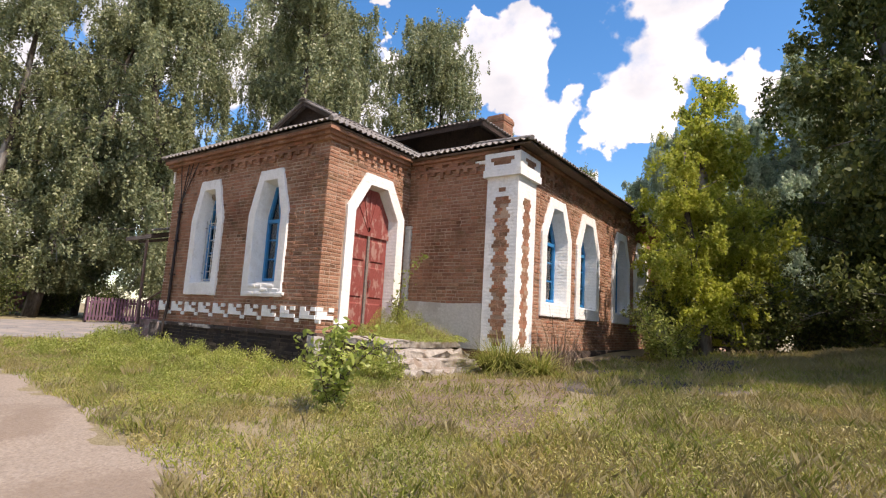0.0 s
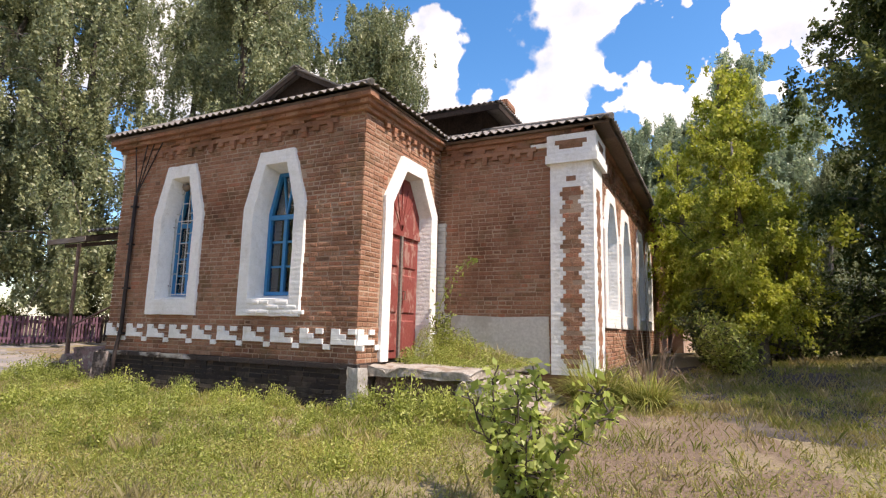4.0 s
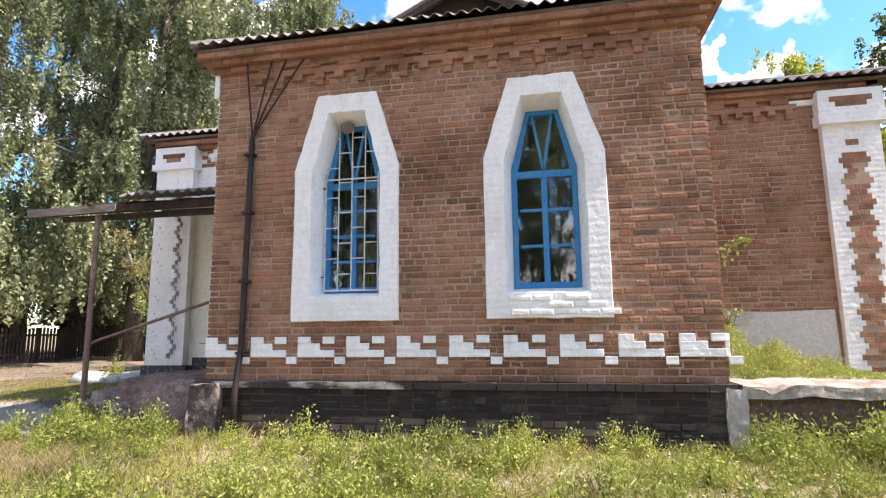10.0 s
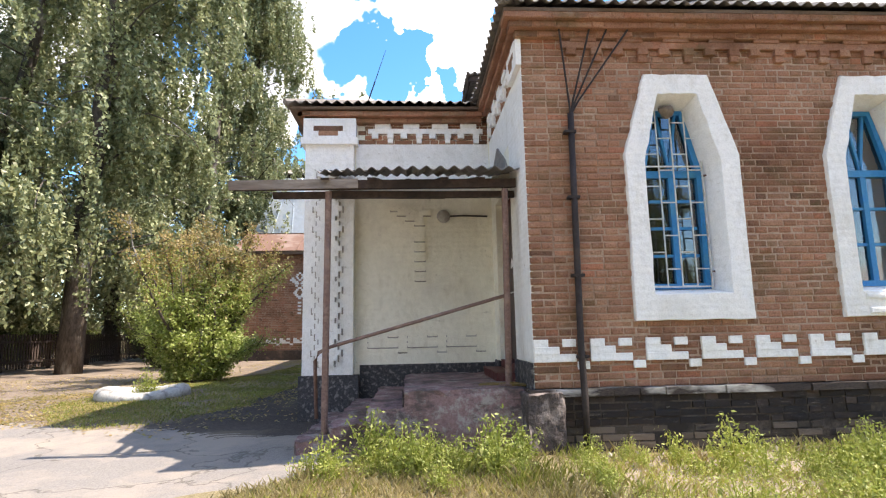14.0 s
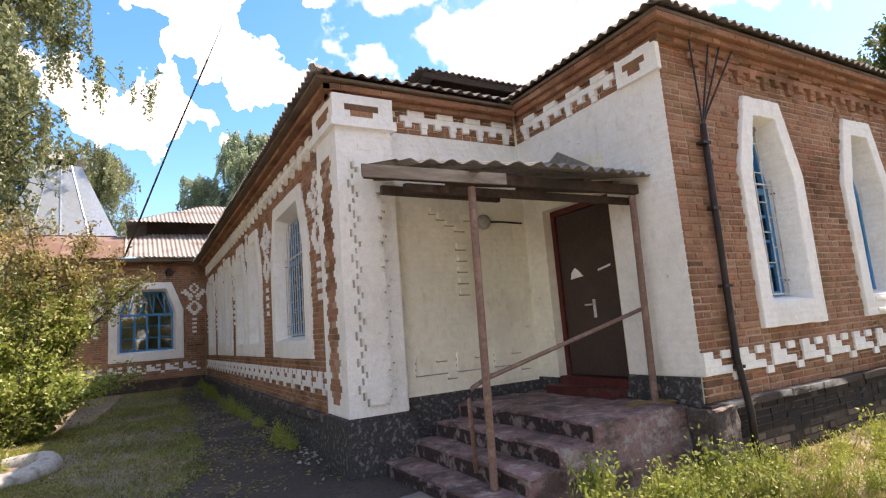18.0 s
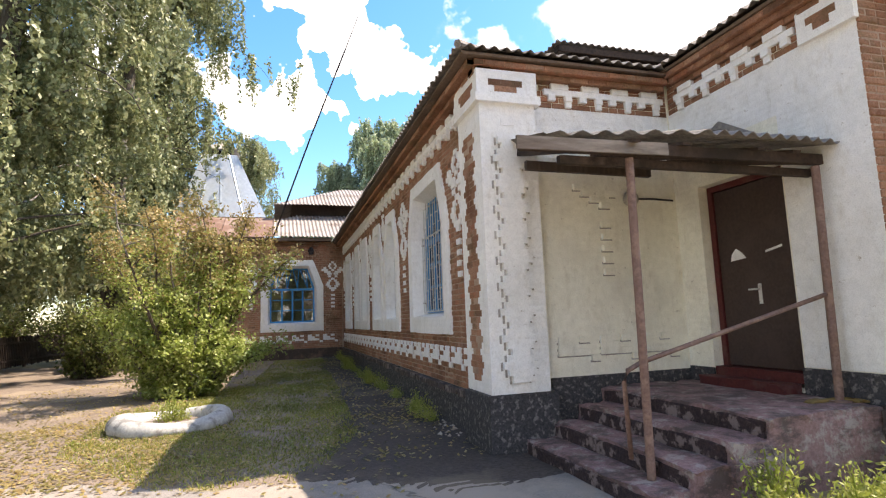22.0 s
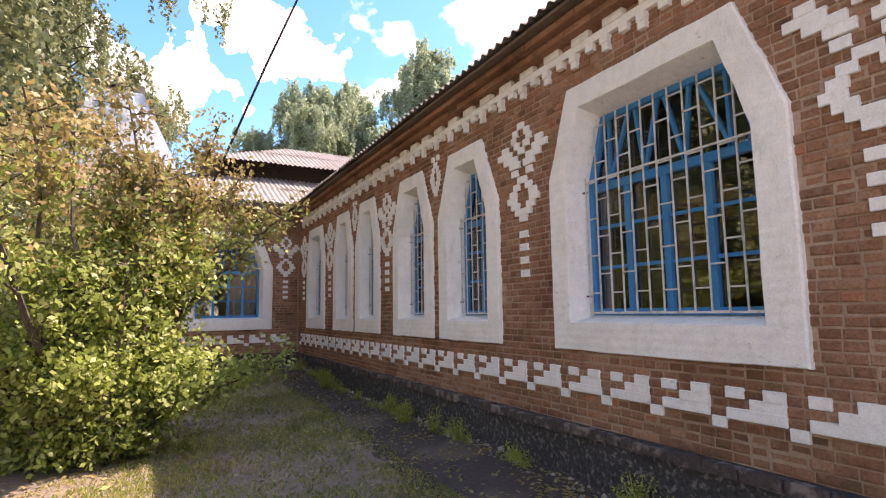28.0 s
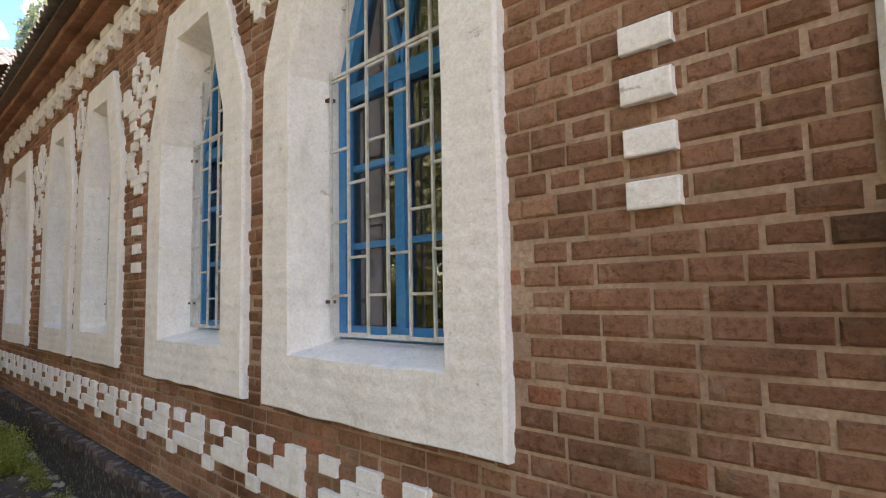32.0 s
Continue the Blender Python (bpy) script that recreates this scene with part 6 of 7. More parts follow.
patch("dirt_track", [(-6.5, -6), (-1.0, -6), (-2.0, 1.0), (-3.7, 2.2), (-5.6, 2.5), (-7.4, 2.8), (-9.5, 3.0), (-12.5, 3.2), (-16, 4.2), (-20, 5), (-24, 4), (-24, 0), (-16, -0.5), (-8, -2)], DIRT, "trodden bare dirt track beside the grass", ragged=0.4)
# dark ground beside the wall; the building's shade is part of its colour
patch("dark_path", [(-15.4, 8.2), (-15.8, 24.5), (-16.9, 24.3), (-17.2, 16), (-17.5, 10.8), (-18.1, 9.2), (-16.8, 8.0)], DARK_SHADE_SOIL, "strip of worn asphalt and dark soil beside the long wall, its shade in the colour")
patch("asphalt_path", [(-17.0, 5.2), (-15.6, 6.2), (-15.0, 6.8), (-15.2, 8.3), (-16.6, 8.5), (-18.0, 9.0), (-21, 10.2), (-27.5, 11.8), (-27.5, 17.5), (-29.5, 17.5), (-29.5, 3.5), (-21, 4)], ASPHALT, "cracked old asphalt path along the building")
patch("leaf_litter", [(-17.8, 8.5), (-18.0, 11), (-18.6, 14), (-18.9, 18), (-19, 23.5), (-28, 30), (-33, 30), (-33, 17.5), (-27, 17), (-26, 11.4), (-21, 9.5)], LITTER, "bare leaf-littered soil under the trees", ragged=0.6, lift=0.007)

patch("yard_soil", [(-17.2, 10.2), (-18.2, 8.9), (-19.0, 9.2), (-18.9, 18), (-18.4, 24.4), (-16.6, 24.4), (-16.9, 16)], LITTER, "thin brown soil of the shaded yard", ragged=0.5)
BARE = [(-5.4, 5.5), (-4.9, 6.4), (-4.4, 8.0), (-3.3, 8.0), (-2.8, 6.9), (-2.3, 5.6), (-2.4, 4.3), (-3.4, 4.2), (-4.4, 4.7)]
# dark dirt, coloured darker to carry the shade of the trees
patch("shaded_soil", [(-3.6, 8.2), (-3.0, 6.9), (-1.9, 6.6), (-1.2, 7.6), (-1.0, 10.2), (-1.6, 14), (-4.3, 14), (-4.3, 9.6)], DARK_SHADE_SOIL, "dark littered soil by the side wall, tree shade in its colour", ragged=0.5)
patch("bare_soil", BARE, BROWN_SOIL, "bare brown soil between the grass and the steps")
patch("dry_soil", [(-12.8, 5.7), (-12.5, 6.55), (-8.0, 6.5), (-7.8, 5.6), (-9.0, 5.2), (-11, 5.3)], DIRT, "pale dry soil in front of the plinth", ragged=0.7)


# ---- leaves, grass and trees ----
def leaf_mesh(name, pos, size, mat, rng, droop=0.5, slim=0.55):
    """Many small diamond leaves at the given places."""
    n = len(pos)
    a = rng.normal(size=(n, 3))
    a[:, 2] -= droop * 1.6
    a /= np.linalg.norm(a, axis=1)[:, None]
    b = np.cross(a, rng.normal(size=(n, 3)))
    b /= np.linalg.norm(b, axis=1)[:, None] + 1e-9
    s = (size * rng.uniform(0.6, 1.3, n))[:, None]
    co = np.stack([pos - a * s * 0.5, pos + b * s * slim * 0.5 , pos + a * s * 0.5, pos - b * s * slim * 0.5], 1).reshape(-1, 3)
    return quads(name, co, np.arange(4 * n).reshape(n, 4), mat)


def branch(s, start, direction, length, r0, rng, steps=5, bend=0.25, sag=0.0):
    p, d = Vector(start), Vector(direction).normalized()
    pts, rad = [p.copy()], [r0]
    for i in range(steps):
        d = (d + Vector((rng.normal(), rng.normal(), rng.normal())) * bend + Vector((0, 0, -sag * (i + 1) / steps))).normalized()
        p = p + d * length / steps
        pts.append(p.copy())
        rad.append(max(0.006, r0 * (1 - 0.85 * (i + 1) / steps)))
    s.tube(pts, rad, 6)
    return pts


def birch(name, seed, tall, wide, leaves, mat, size, label, low=0.22, hang=1.0, bark=None):
    """A weeping birch: leaning trunk, limbs, and curtains of small leaves hanging from the limbs."""
    rng = np.random.default_rng(seed)
    tree = tagged(new(name), label, "tree")
    s = Shape()
    trunk = branch(s, (0, 0, -0.2), (rng.normal() * 0.06, rng.normal() * 0.06, 1), tall * 0.92, 0.2 + tall * 0.008, rng, 9, 0.05)
    part("trunk", s, bark or BARK, tree, smooth=True)
    s = Shape()
    tips = []
    for i in range(int(16 + tall * 1.6)):
        k = rng.uniform(low, 0.97)
        j = k * (len(trunk) - 1)
        p = trunk[int(j)].lerp(trunk[min(int(j) + 1, len(trunk) - 1)], j % 1)
        a = rng.uniform(0, 2 * math.pi)
        reach = wide * (0.35 + 0.65 * math.sin(math.pi * min(1, (k - low) / (1 - low) * 0.8 + 0.18))) * rng.uniform(0.6, 1.1)
        pts = branch(s, p, (math.cos(a), math.sin(a), rng.uniform(0.25, 0.9)), reach, 0.02 + 0.035 * (1 - k), rng, 6, 0.16, 0.42 * hang)
        for q in range(1, len(pts)):
            for e in range(2):
                tips.append(np.array(pts[q - 1].lerp(pts[q], rng.random())))
                if rng.random() < 0.8:
                    tips.append(tips[-1] + rng.normal(size=3) * np.array([0.5, 0.5, 0.3]))
    for e in range(40):
        tips.append(np.array(trunk[-1]) + rng.normal(size=3) * np.array([0.03, 0.03, 0.035]) * tall)
    tagged(part("branchwork", s, bark or BARK, tree), kind="stuff")
    tips = np.array(tips)
    per = 44
    m = leaves // per
    clumps = max(8, m // 8)
    heart = tips[rng.integers(0, len(tips), clumps)] + rng.normal(size=(clumps, 3)) * np.array([0.25, 0.25, 0.2])
    length = rng.uniform(0.5, 2.8, clumps) * hang
    own = rng.integers(0, clumps, m)
    start = heart[own] + rng.normal(size=(m, 3)) * np.array([0.24, 0.24, 0.2]) * max(0.9, tall / 20)
    drop = length[own] * rng.uniform(0.6, 1.1, m)
    t = rng.random((m, per))
    sway = rng.normal(size=(m, 1, 2)) * 0.16
    pos = np.empty((m, per, 3))
    pos[..., :2] = start[:, None, :2] + sway * t[..., None] + rng.normal(size=(m, per, 2)) * 0.06
    pos[..., 2] = start[:, None, 2] - t * drop[:, None] + rng.normal(size=(m, per)) * 0.05
    pos = pos.reshape(-1, 3)
    pos = pos[pos[:, 2] > tall * 0.06]
    ob = new("crown", leaf_mesh("crown", pos, size, mat, rng, 0.6))
    ob.parent = tree
    return tree


def bush(name, seed, tall, wide, leaves, mats, size, label, stems=14, category="bush", droop=0.1, skirt=0):
    """A many-stemmed shrub whose twigs carry single leaves; a second material takes the upper part."""
    rng = np.random.default_rng(seed)
    ob = tagged(new(name), label, category)
    s = Shape()
    tips = []
    for i in range(stems + skirt):
        a = rng.uniform(0, 2 * math.pi)
        out = rng.uniform(0.15, 1.0) if i < stems else rng.uniform(1.2, 2.3)
        pts = branch(s, (math.cos(a) * wide * 0.16, math.sin(a) * wide * 0.16, -0.1), (math.cos(a) * out * wide / tall, math.sin(a) * out * wide / tall, 1), tall * (rng.uniform(0.6, 1.0) if i < stems else rng.uniform(0.3, 0.5)), 0.012 + 0.008 * tall if tall > 2 else 0.004 + 0.004 * tall, rng, 7, 0.12, 0.05)
        for q in range(1, len(pts)):
            for e in range(4):
                p = pts[q - 1].lerp(pts[q], rng.random())
                tw = branch(s, p, (rng.normal(), rng.normal(), rng.uniform(0.0, 0.9)), wide * rng.uniform(0.15, 0.36), 0.006 + 0.002 * tall if tall > 2 else 0.003, rng, 3, 0.2)
                tips += [np.array(v) for v in tw[1:]]
    tagged(part("branchwork", s, BARK, ob), kind="stuff")
    tips = np.array(tips)
    n = leaves
    pos = tips[rng.integers(0, len(tips), n)] + rng.normal(size=(n, 3)) * (0.045 * wide + 0.03)
    pos = pos[pos[:, 2] > 0.05]
    if len(mats) > 1:
        up = pos[:, 2] + rng.normal(size=len(pos)) * 0.12 * tall > 0.56 * tall
        for k, m in ((~up, mats[0]), (up, mats[1])):
            c = new("foliage", leaf_mesh("foliage", pos[k], size, m, rng, droop))
            c.parent = ob
            if m is mats[1]:
                tagged(c, "browning sparse upper leaves")
    else:
        new("foliage", leaf_mesh("foliage", pos, size, mats[0], rng, droop)).parent = ob
    return ob


def put(ob, x, y, turn=0, scale=1.0):
    ob.matrix_basis = pose(x, y, height(x, y), 0, 0, turn) @ Matrix.Scale(scale, 4)
    return ob


def again(ob, x, y, turn, scale=1.0):
    c = copy_thing(ob, pose(0, 0, 0))
    return put(c, x, y, turn, scale)


B1 = "tall weeping birch with grey-green hanging foliage"
b1 = put(birch("birch_tree", 1, 25.0, 6.2, 105000, LEAF_BIRCH, 0.17, B1, 0.13), -25.6, 20.2)
b2 = put(birch("birch_tree", 2, 22.0, 6.0, 95000, LEAF_BIRCH, 0.17, B1, 0.1), -29.8, 15.6)
for o, x, y, a, k in ((b1, -24.5, 27.5, 100, 1.0), (b2, -31, 22.5, 60, 1.1), (b1, -34, 18, 200, 1.05), (b2, -34.5, 11.0, 150, 1.0), (b1, -29.5, 30, 300, 1.1), (b2, -24.2, 33.5, 10, 1.05), (b1, -39, 27, 30, 1.1), (b2, -40, 15, 220, 1.1), (b1, -37.5, 9.0, 80, 0.95), (b2, -44, 11, 0, 1.1)):
    again(o, x, y, a, k)
# second row: unseen trees behind the walk, added to darken the pane reflections
for o, x, y, a, k in ((b1, -20.5, 50, 130, 0.76), (b1, -26, 47, 250, 0.8), (b2, 2, 46, 20, 0.55), (b1, 3.5, 44, 60, 0.6), (b2, 6, 48, 140, 0.7), (b1, -33, 42, 250, 0.8),
                       (b1, -13, -23, 50, 0.9), (b2, -5, -22, 110, 0.95), (b1, -20, -21, 170, 0.85), (b2, 2.5, -22, 260, 0.9), (b1, -24, -24, 10, 0.8), (b2, -17, -27, 70, 0.9), (b1, -9, -25, 140, 0.75), (b2, -1, -28, 200, 0.9), (b1, 8, -24, 20, 0.8), (b2, -33, -18, 20, 0.9), (b1, -42, -5, 20, 0.9), (b2, 18, -8, 90, 0.8)):
    again(o, x, y, a, k)
g1 = put(birch("grove_tree", 9, 19.0, 5.4, 150000, LEAF_HAZY_GROVE, 0.18, "leafy rounded birch behind the wing roof", 0.18, 0.8), -10.0, 47)
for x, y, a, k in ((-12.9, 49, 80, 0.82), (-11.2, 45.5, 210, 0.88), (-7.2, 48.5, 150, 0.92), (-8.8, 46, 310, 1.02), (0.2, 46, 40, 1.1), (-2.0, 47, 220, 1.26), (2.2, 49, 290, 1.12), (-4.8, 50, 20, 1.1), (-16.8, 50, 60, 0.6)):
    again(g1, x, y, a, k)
d1 = put(birch("dark_tree", 5, 9.2, 3.0, 84000, LEAF_DARK, 0.12, "dense dark green tree on the grassy bank", 0.2, 0.35), 1.8, 16.4, 0, 1.12)
for x, y, a, k in ((2.6, 11.2, 20, 1.0), (5.0, 11.0, 70, 0.95), (5.6, 16.5, 220, 1.1), (7.5, 13.5, 100, 1.0), (3.6, 20.5, 140, 1.1), (6.4, 20.0, 40, 1.15), (-2.6, 22.5, 200, 0.7)):
    again(d1, x, y, a, k)
l1 = put(birch("young_maple_tree", 6, 8.6, 1.9, 44000, LEAF_LIME, 0.12, "slender young tree with bright yellow-green leaves", 0.06, 0.25), -2.75, 15.7)
again(l1, -2.35, 13.7, 120, 0.62)
again(l1, -2.0, 14.6, 250, 0.45)
again(l1, -3.5, 19.5, 60, 0.85)
put(bush("snowball_bush", 11, 4.8, 1.42, 92000, (LEAF_BUSH, LEAF_DRY), 0.076, "large leafy bush, green below and browning above", 22, skirt=20), -20.05, 16.3)
put(bush("lilac_bush", 12, 3.0, 1.6, 9000, (LEAF_DARK,), 0.11, "dark green bush in the shade of the birches", 14), -23.5, 22.5)
put(bush("roadside_sapling", 13, 1.2, 0.38, 1500, (LEAF_SAPLING,), 0.085, "small leafy sapling in the grass", 9, "sapling"), -4.42, 4.25)
ub = put(bush("undergrowth_bush", 14, 2.2, 1.5, 9000, (LEAF_DARK,), 0.09, "dark undergrowth along the side wall", 14), -3.2, 17.5)
put(bush("undergrowth_bush", 17, 1.5, 0.8, 4500, (LEAF_WEED,), 0.08, "pale green undergrowth along the side wall", 12), -2.9, 12.4)
put(bush("undergrowth_bush", 19, 1.7, 0.8, 6000, (LEAF_DARK,), 0.09, "dark undergrowth along the side wall", 14), -3.1, 13.6)
put(bush("undergrowth_bush", 18, 2.4, 1.6, 9000, (LEAF_DARK,), 0.09, "dark undergrowth along the side wall", 14), -1.6, 14.9)
for i, (x, y, k) in enumerate(((-31.5, 13.5, 1.0), (-32.5, 17.2, 1.2), (-33, 21, 1.1), (-31.8, 25, 1.2), (-33.5, 9, 1.3), (-36, 5.5, 1.4), (-33, 29, 1.3), (-38, 20, 1.6), (-38, 13, 1.6), (-36, 32, 1.6),
                             (5, 47, 1.7), (10, 44, 1.8), (15, 40, 1.9), (19, 36, 1.8), (23, 31, 1.8), (-1, 50, 1.8), (27, 26, 1.9), (-0.2, 15.7, 1.0), (1.0, 15.0, 1.1), (2.3, 16.4, 1.2), (3.6, 16.2, 1.0), (5.2, 13.2, 1.0), (-36, 38, 1.6), (-33, 40, 1.6), (-30, 41, 1.6), (-27.5, 42, 1.6), (-42, 36, 1.8), (-43, 41, 1.8), (-44, 30, 1.8), (-43, 46, 1.8), (-24, 43, 1.5), (-38, 43, 1.7))):
    again(ub, x, y, 47 * i, k)
w1 = put(bush("porch_weed_shrub", 15, 1.5, 0.5, 850, (LEAF_WEED,), 0.075, "thin weedy sapling growing out of the broken steps", 6, "weed"), -7.15, 8.75, 0, 0.72)
w1.location.z = 0.5
w2 = again(w1, -6.75, 8.5, 70, 0.4)
w2.location.z = 0.5

# ---- yard things ----
bed = tagged(new("tyre_flower_bed"), "large whitewashed tractor tyre used as a flower bed", "flower bed")
rng = random.Random(3)
TX, TY = -19.6, 12.6
tz = height(TX, TY)
prof = [(0.54, 0.0), (0.78, -0.02), (0.83, 0.05), (0.82, 0.13), (0.76, 0.2), (0.67, 0.225), (0.59, 0.2), (0.56, 0.14), (0.54, 0.08)]
s = Shape()
K = 56
vs, fs = [], []
for i in range(K):
    a = 2 * math.pi * i / K
    lug = 0.014 if i % 4 < 2 else -0.006
    for j, (r, z) in enumerate(prof):
        r += (lug if 1 <= j <= 4 else 0) + rng.uniform(-0.006, 0.006)
        vs.append((TX + r * math.cos(a), TY + r * math.sin(a) * 0.96, tz + z * (0.95 + 0.2 * math.sin(a * 2 + 1)) + rng.uniform(-0.004, 0.004)))
P = len(prof)
for i in range(K):
    for j in range(P):
        fs.append((i * P + j, ((i + 1) % K) * P + j, ((i + 1) % K) * P + (j + 1) % P, i * P + (j + 1) % P))
part("tyre", s.add(vs, fs), TYRE, bed, smooth=True)
s = Shape()
ring = [(TX + 0.56 * math.cos(2 * math.pi * i / 24), TY + 0.53 * math.sin(2 * math.pi * i / 24), tz + 0.07) for i in range(24)]
part("soil", s.add([(TX, TY, tz + 0.09)] + ring, [(0, 1 + i, 1 + (i + 1) % 24) for i in range(24)]), LITTER, bed)

fence = tagged(new("picket_fence"), "dark brown picket fence under the birches", "fence")
y = 16.2
picket = Shape().box(-0.012, 0.012, -0.045, 0.045, 0.08, 1.3).mesh("picket", FENCE)
while y < 35.6:
    z = height(-28.4, y)
    p = new("picket", picket)
    p.location, p.parent = (-28.4, y, z + rng.uniform(-0.03, 0.03)), fence
    y += 0.15
for k in range(8):
    y0 = 16.2 + 2.5 * k
    part("fence_post", Shape().box(-28.52, -28.42, y0 - 0.05, y0 + 0.05, -0.2, 1.4), FENCE, fence)
for z in (0.35, 1.05):
    part("rail", Shape().beam((-28.36, 16.1, z + 0.08), (-28.36, 36, z + 0.08), 0.04, 0.08), FENCE, fence)
lil = tagged(new("lilac_fence"), "dull lilac painted picket fence by the path", "fence")
for k in range(4):
    y0 = 11.3 + 1.6 * k
    part("fence_post", Shape().box(-28.5, -28.4, y0 - 0.06, y0 + 0.06, -0.2, 1.25), FENCE, lil)
lilac_picket = Shape().box(-0.012, 0.012, -0.045, 0.045, 0.1, 1.2).mesh("picket", LILAC)
for i in range(33):
    p = new("picket", lilac_picket)
    p.location, p.parent = (-28.33, 11.3 + 0.148 * i, height(-28.3, 11.3 + 0.148 * i) + rng.uniform(-0.02, 0.02)), lil
for z in (0.35, 1.0):
    part("rail", Shape().beam((-28.36, 11.3, z), (-28.36, 16.1, z), 0.04, 0.08), LILAC, lil)
shed = tagged(new("pink_shed"), "long low pink house beyond the fence", "house")
part("wall", Shape().box(-52, -46, 2, 15.1, -0.2, 1.9), PINK, shed)
s = Shape()
s.add([(-45.6, 1.6, 1.85), (-45.6, 15.5, 1.85), (-49, 15.5, 3.2), (-49, 1.6, 3.2), (-52.4, 1.6, 1.85), (-52.4, 15.5, 1.85)], [(0, 1, 2, 3), (3, 2, 5, 4), (0, 3, 4), (1, 5, 2)])
part("roof", s, SLATE, shed)

# steep tin roof beyond the wing
tower = tagged(new("tin_roofed_house"), "brick house with a steep bright tin roof and capped chimney", "house")
part("wall", Shape().box(-22.5, -18.9, 30.3, 34.5, 0, 6.6), BRICK, tower)
s = Shape()
lo = [(-22.7, 30.1, 6.5), (-18.7, 30.1, 6.5), (-18.7, 34.7, 6.5), (-22.7, 34.7, 6.5)]
hi = [(-21.6, 31.4, 9.85), (-20.1, 31.4, 9.85), (-20.1, 33.0, 9.85), (-21.6, 33.0, 9.85)]
s.add(lo + hi, [(i, (i + 1) % 4, 4 + (i + 1) % 4, 4 + i) for i in range(4)] + [(4, 5, 6, 7)])
for k in range(1, 4):
    a = Vector(lo[0]).lerp(Vector(lo[1]), k / 4)
    b = Vector(hi[0]).lerp(Vector(hi[1]), k / 4)
    s.beam(a, b, 0.03, 0.05)
part("roof", s, TIN, tower, "bright tin sheets with standing seams")
part("chimney", Shape().box(-21.3, -20.4, 31.7, 32.6, 9.85, 10.15), DARKWOOD, tower)
s = Shape().add([(-21.65, 31.4, 10.15), (-20.05, 31.4, 10.15), (-20.05, 32.9, 10.15), (-21.65, 32.9, 10.15), (-20.85, 32.15, 10.75)], [(0, 1, 4), (1, 2, 4), (2, 3, 4), (3, 0, 4), (3, 2, 1, 0)])
part("chimney_cap", s, GREY, tower)


# small outbuilding on the meadow
hut = tagged(new("outbuilding"), "small far outbuilding with a grey corrugated roof", "shed")
part("wall", Shape().box(0.6, 2.0, 32.2, 34.6, 0.5, 2.1), DARKWOOD, hut)
corrugated("roof", (0.1, 31.9, 2.05), (1, 0, 0), Vector((0, 1.4, 1.15)), [(0, 0), (2.3, 0), (2.3, 1.8), (0, 1.8)], PALE_SLATE, hut, seed=44, length=1.8)


# utility pole on the meadow
pole = tagged(new("utility_pole"), "pale concrete utility pole far across the meadow", "pole")
part("shaft", Shape().tube([(12.2, 45, 0.3), (12.2, 45, 8.6)], [0.16, 0.1], 8), GREY, pole)
part("crossarm", Shape().beam((11.4, 45, 8.2), (13.0, 45, 8.2), 0.1, 0.1), GREY, pole)

# crumbled brick and stones along the foot of the long wall
rng_s = np.random.default_rng(71)
s = Shape()
for i in range(420):
    if i < 330:
        x, y, k = -15.86 - abs(rng_s.normal()) * 0.13, rng_s.uniform(10, 24.3), rng_s.uniform(0.012, 0.045)
    else:
        x, y, k = rng_s.uniform(-13, -7.7), 6.68 - abs(rng_s.normal()) * 0.12, rng_s.uniform(0.015, 0.05)
    z = height(x, y) + 0.01
    q = rng_s.uniform(0.6, 1.3, 6) * k
    s.add([(x + q[0], y, z), (x, y + q[1], z), (x - q[2], y, z), (x, y - q[3], z), (x, y, z + q[4] * 0.8), (x, y, z - q[5] * 0.6)],
          [(0, 1, 4), (1, 2, 4), (2, 3, 4), (3, 0, 4), (1, 0, 5), (2, 1, 5), (3, 2, 5), (0, 3, 5)])
tagged(part("rubble", s, RUBBLE), "crumbled brick and small stones along the wall", "rubble", "", "stuff")


# ---- grass and weeds ----
def blades(name, xy, tall, mat, seed, label, lean=0.35, width=0.012, category="grass"):
    rng = np.random.default_rng(seed)
    n = len(xy)
    z = heights(xy[:, 0], xy[:, 1])
    a = rng.uniform(0, 2 * math.pi, n)
    h = tall * rng.uniform(0.45, 1.25, n)
    l = lean * rng.uniform(0.2, 1.3, n) * h
    w = width * rng.uniform(0.6, 1.4, n)
    base = np.stack([xy[:, 0], xy[:, 1], z - 0.01], -1)
    side = np.stack([-np.sin(a), np.cos(a), np.zeros(n)], -1) * w[:, None]
    mid = base + np.stack([np.cos(a) * l * 0.4, np.sin(a) * l * 0.4, h * 0.6], -1)
    tip = base + np.stack([np.cos(a) * l, np.sin(a) * l, h], -1)
    co = np.stack([base - side, base + side, mid + side * 0.7, tip, mid - side * 0.7], 1).reshape(-1, 3)
    return tagged(new(name, quads(name, co, np.arange(5 * n).reshape(n, 5), mat)), label, category, "", "stuff")


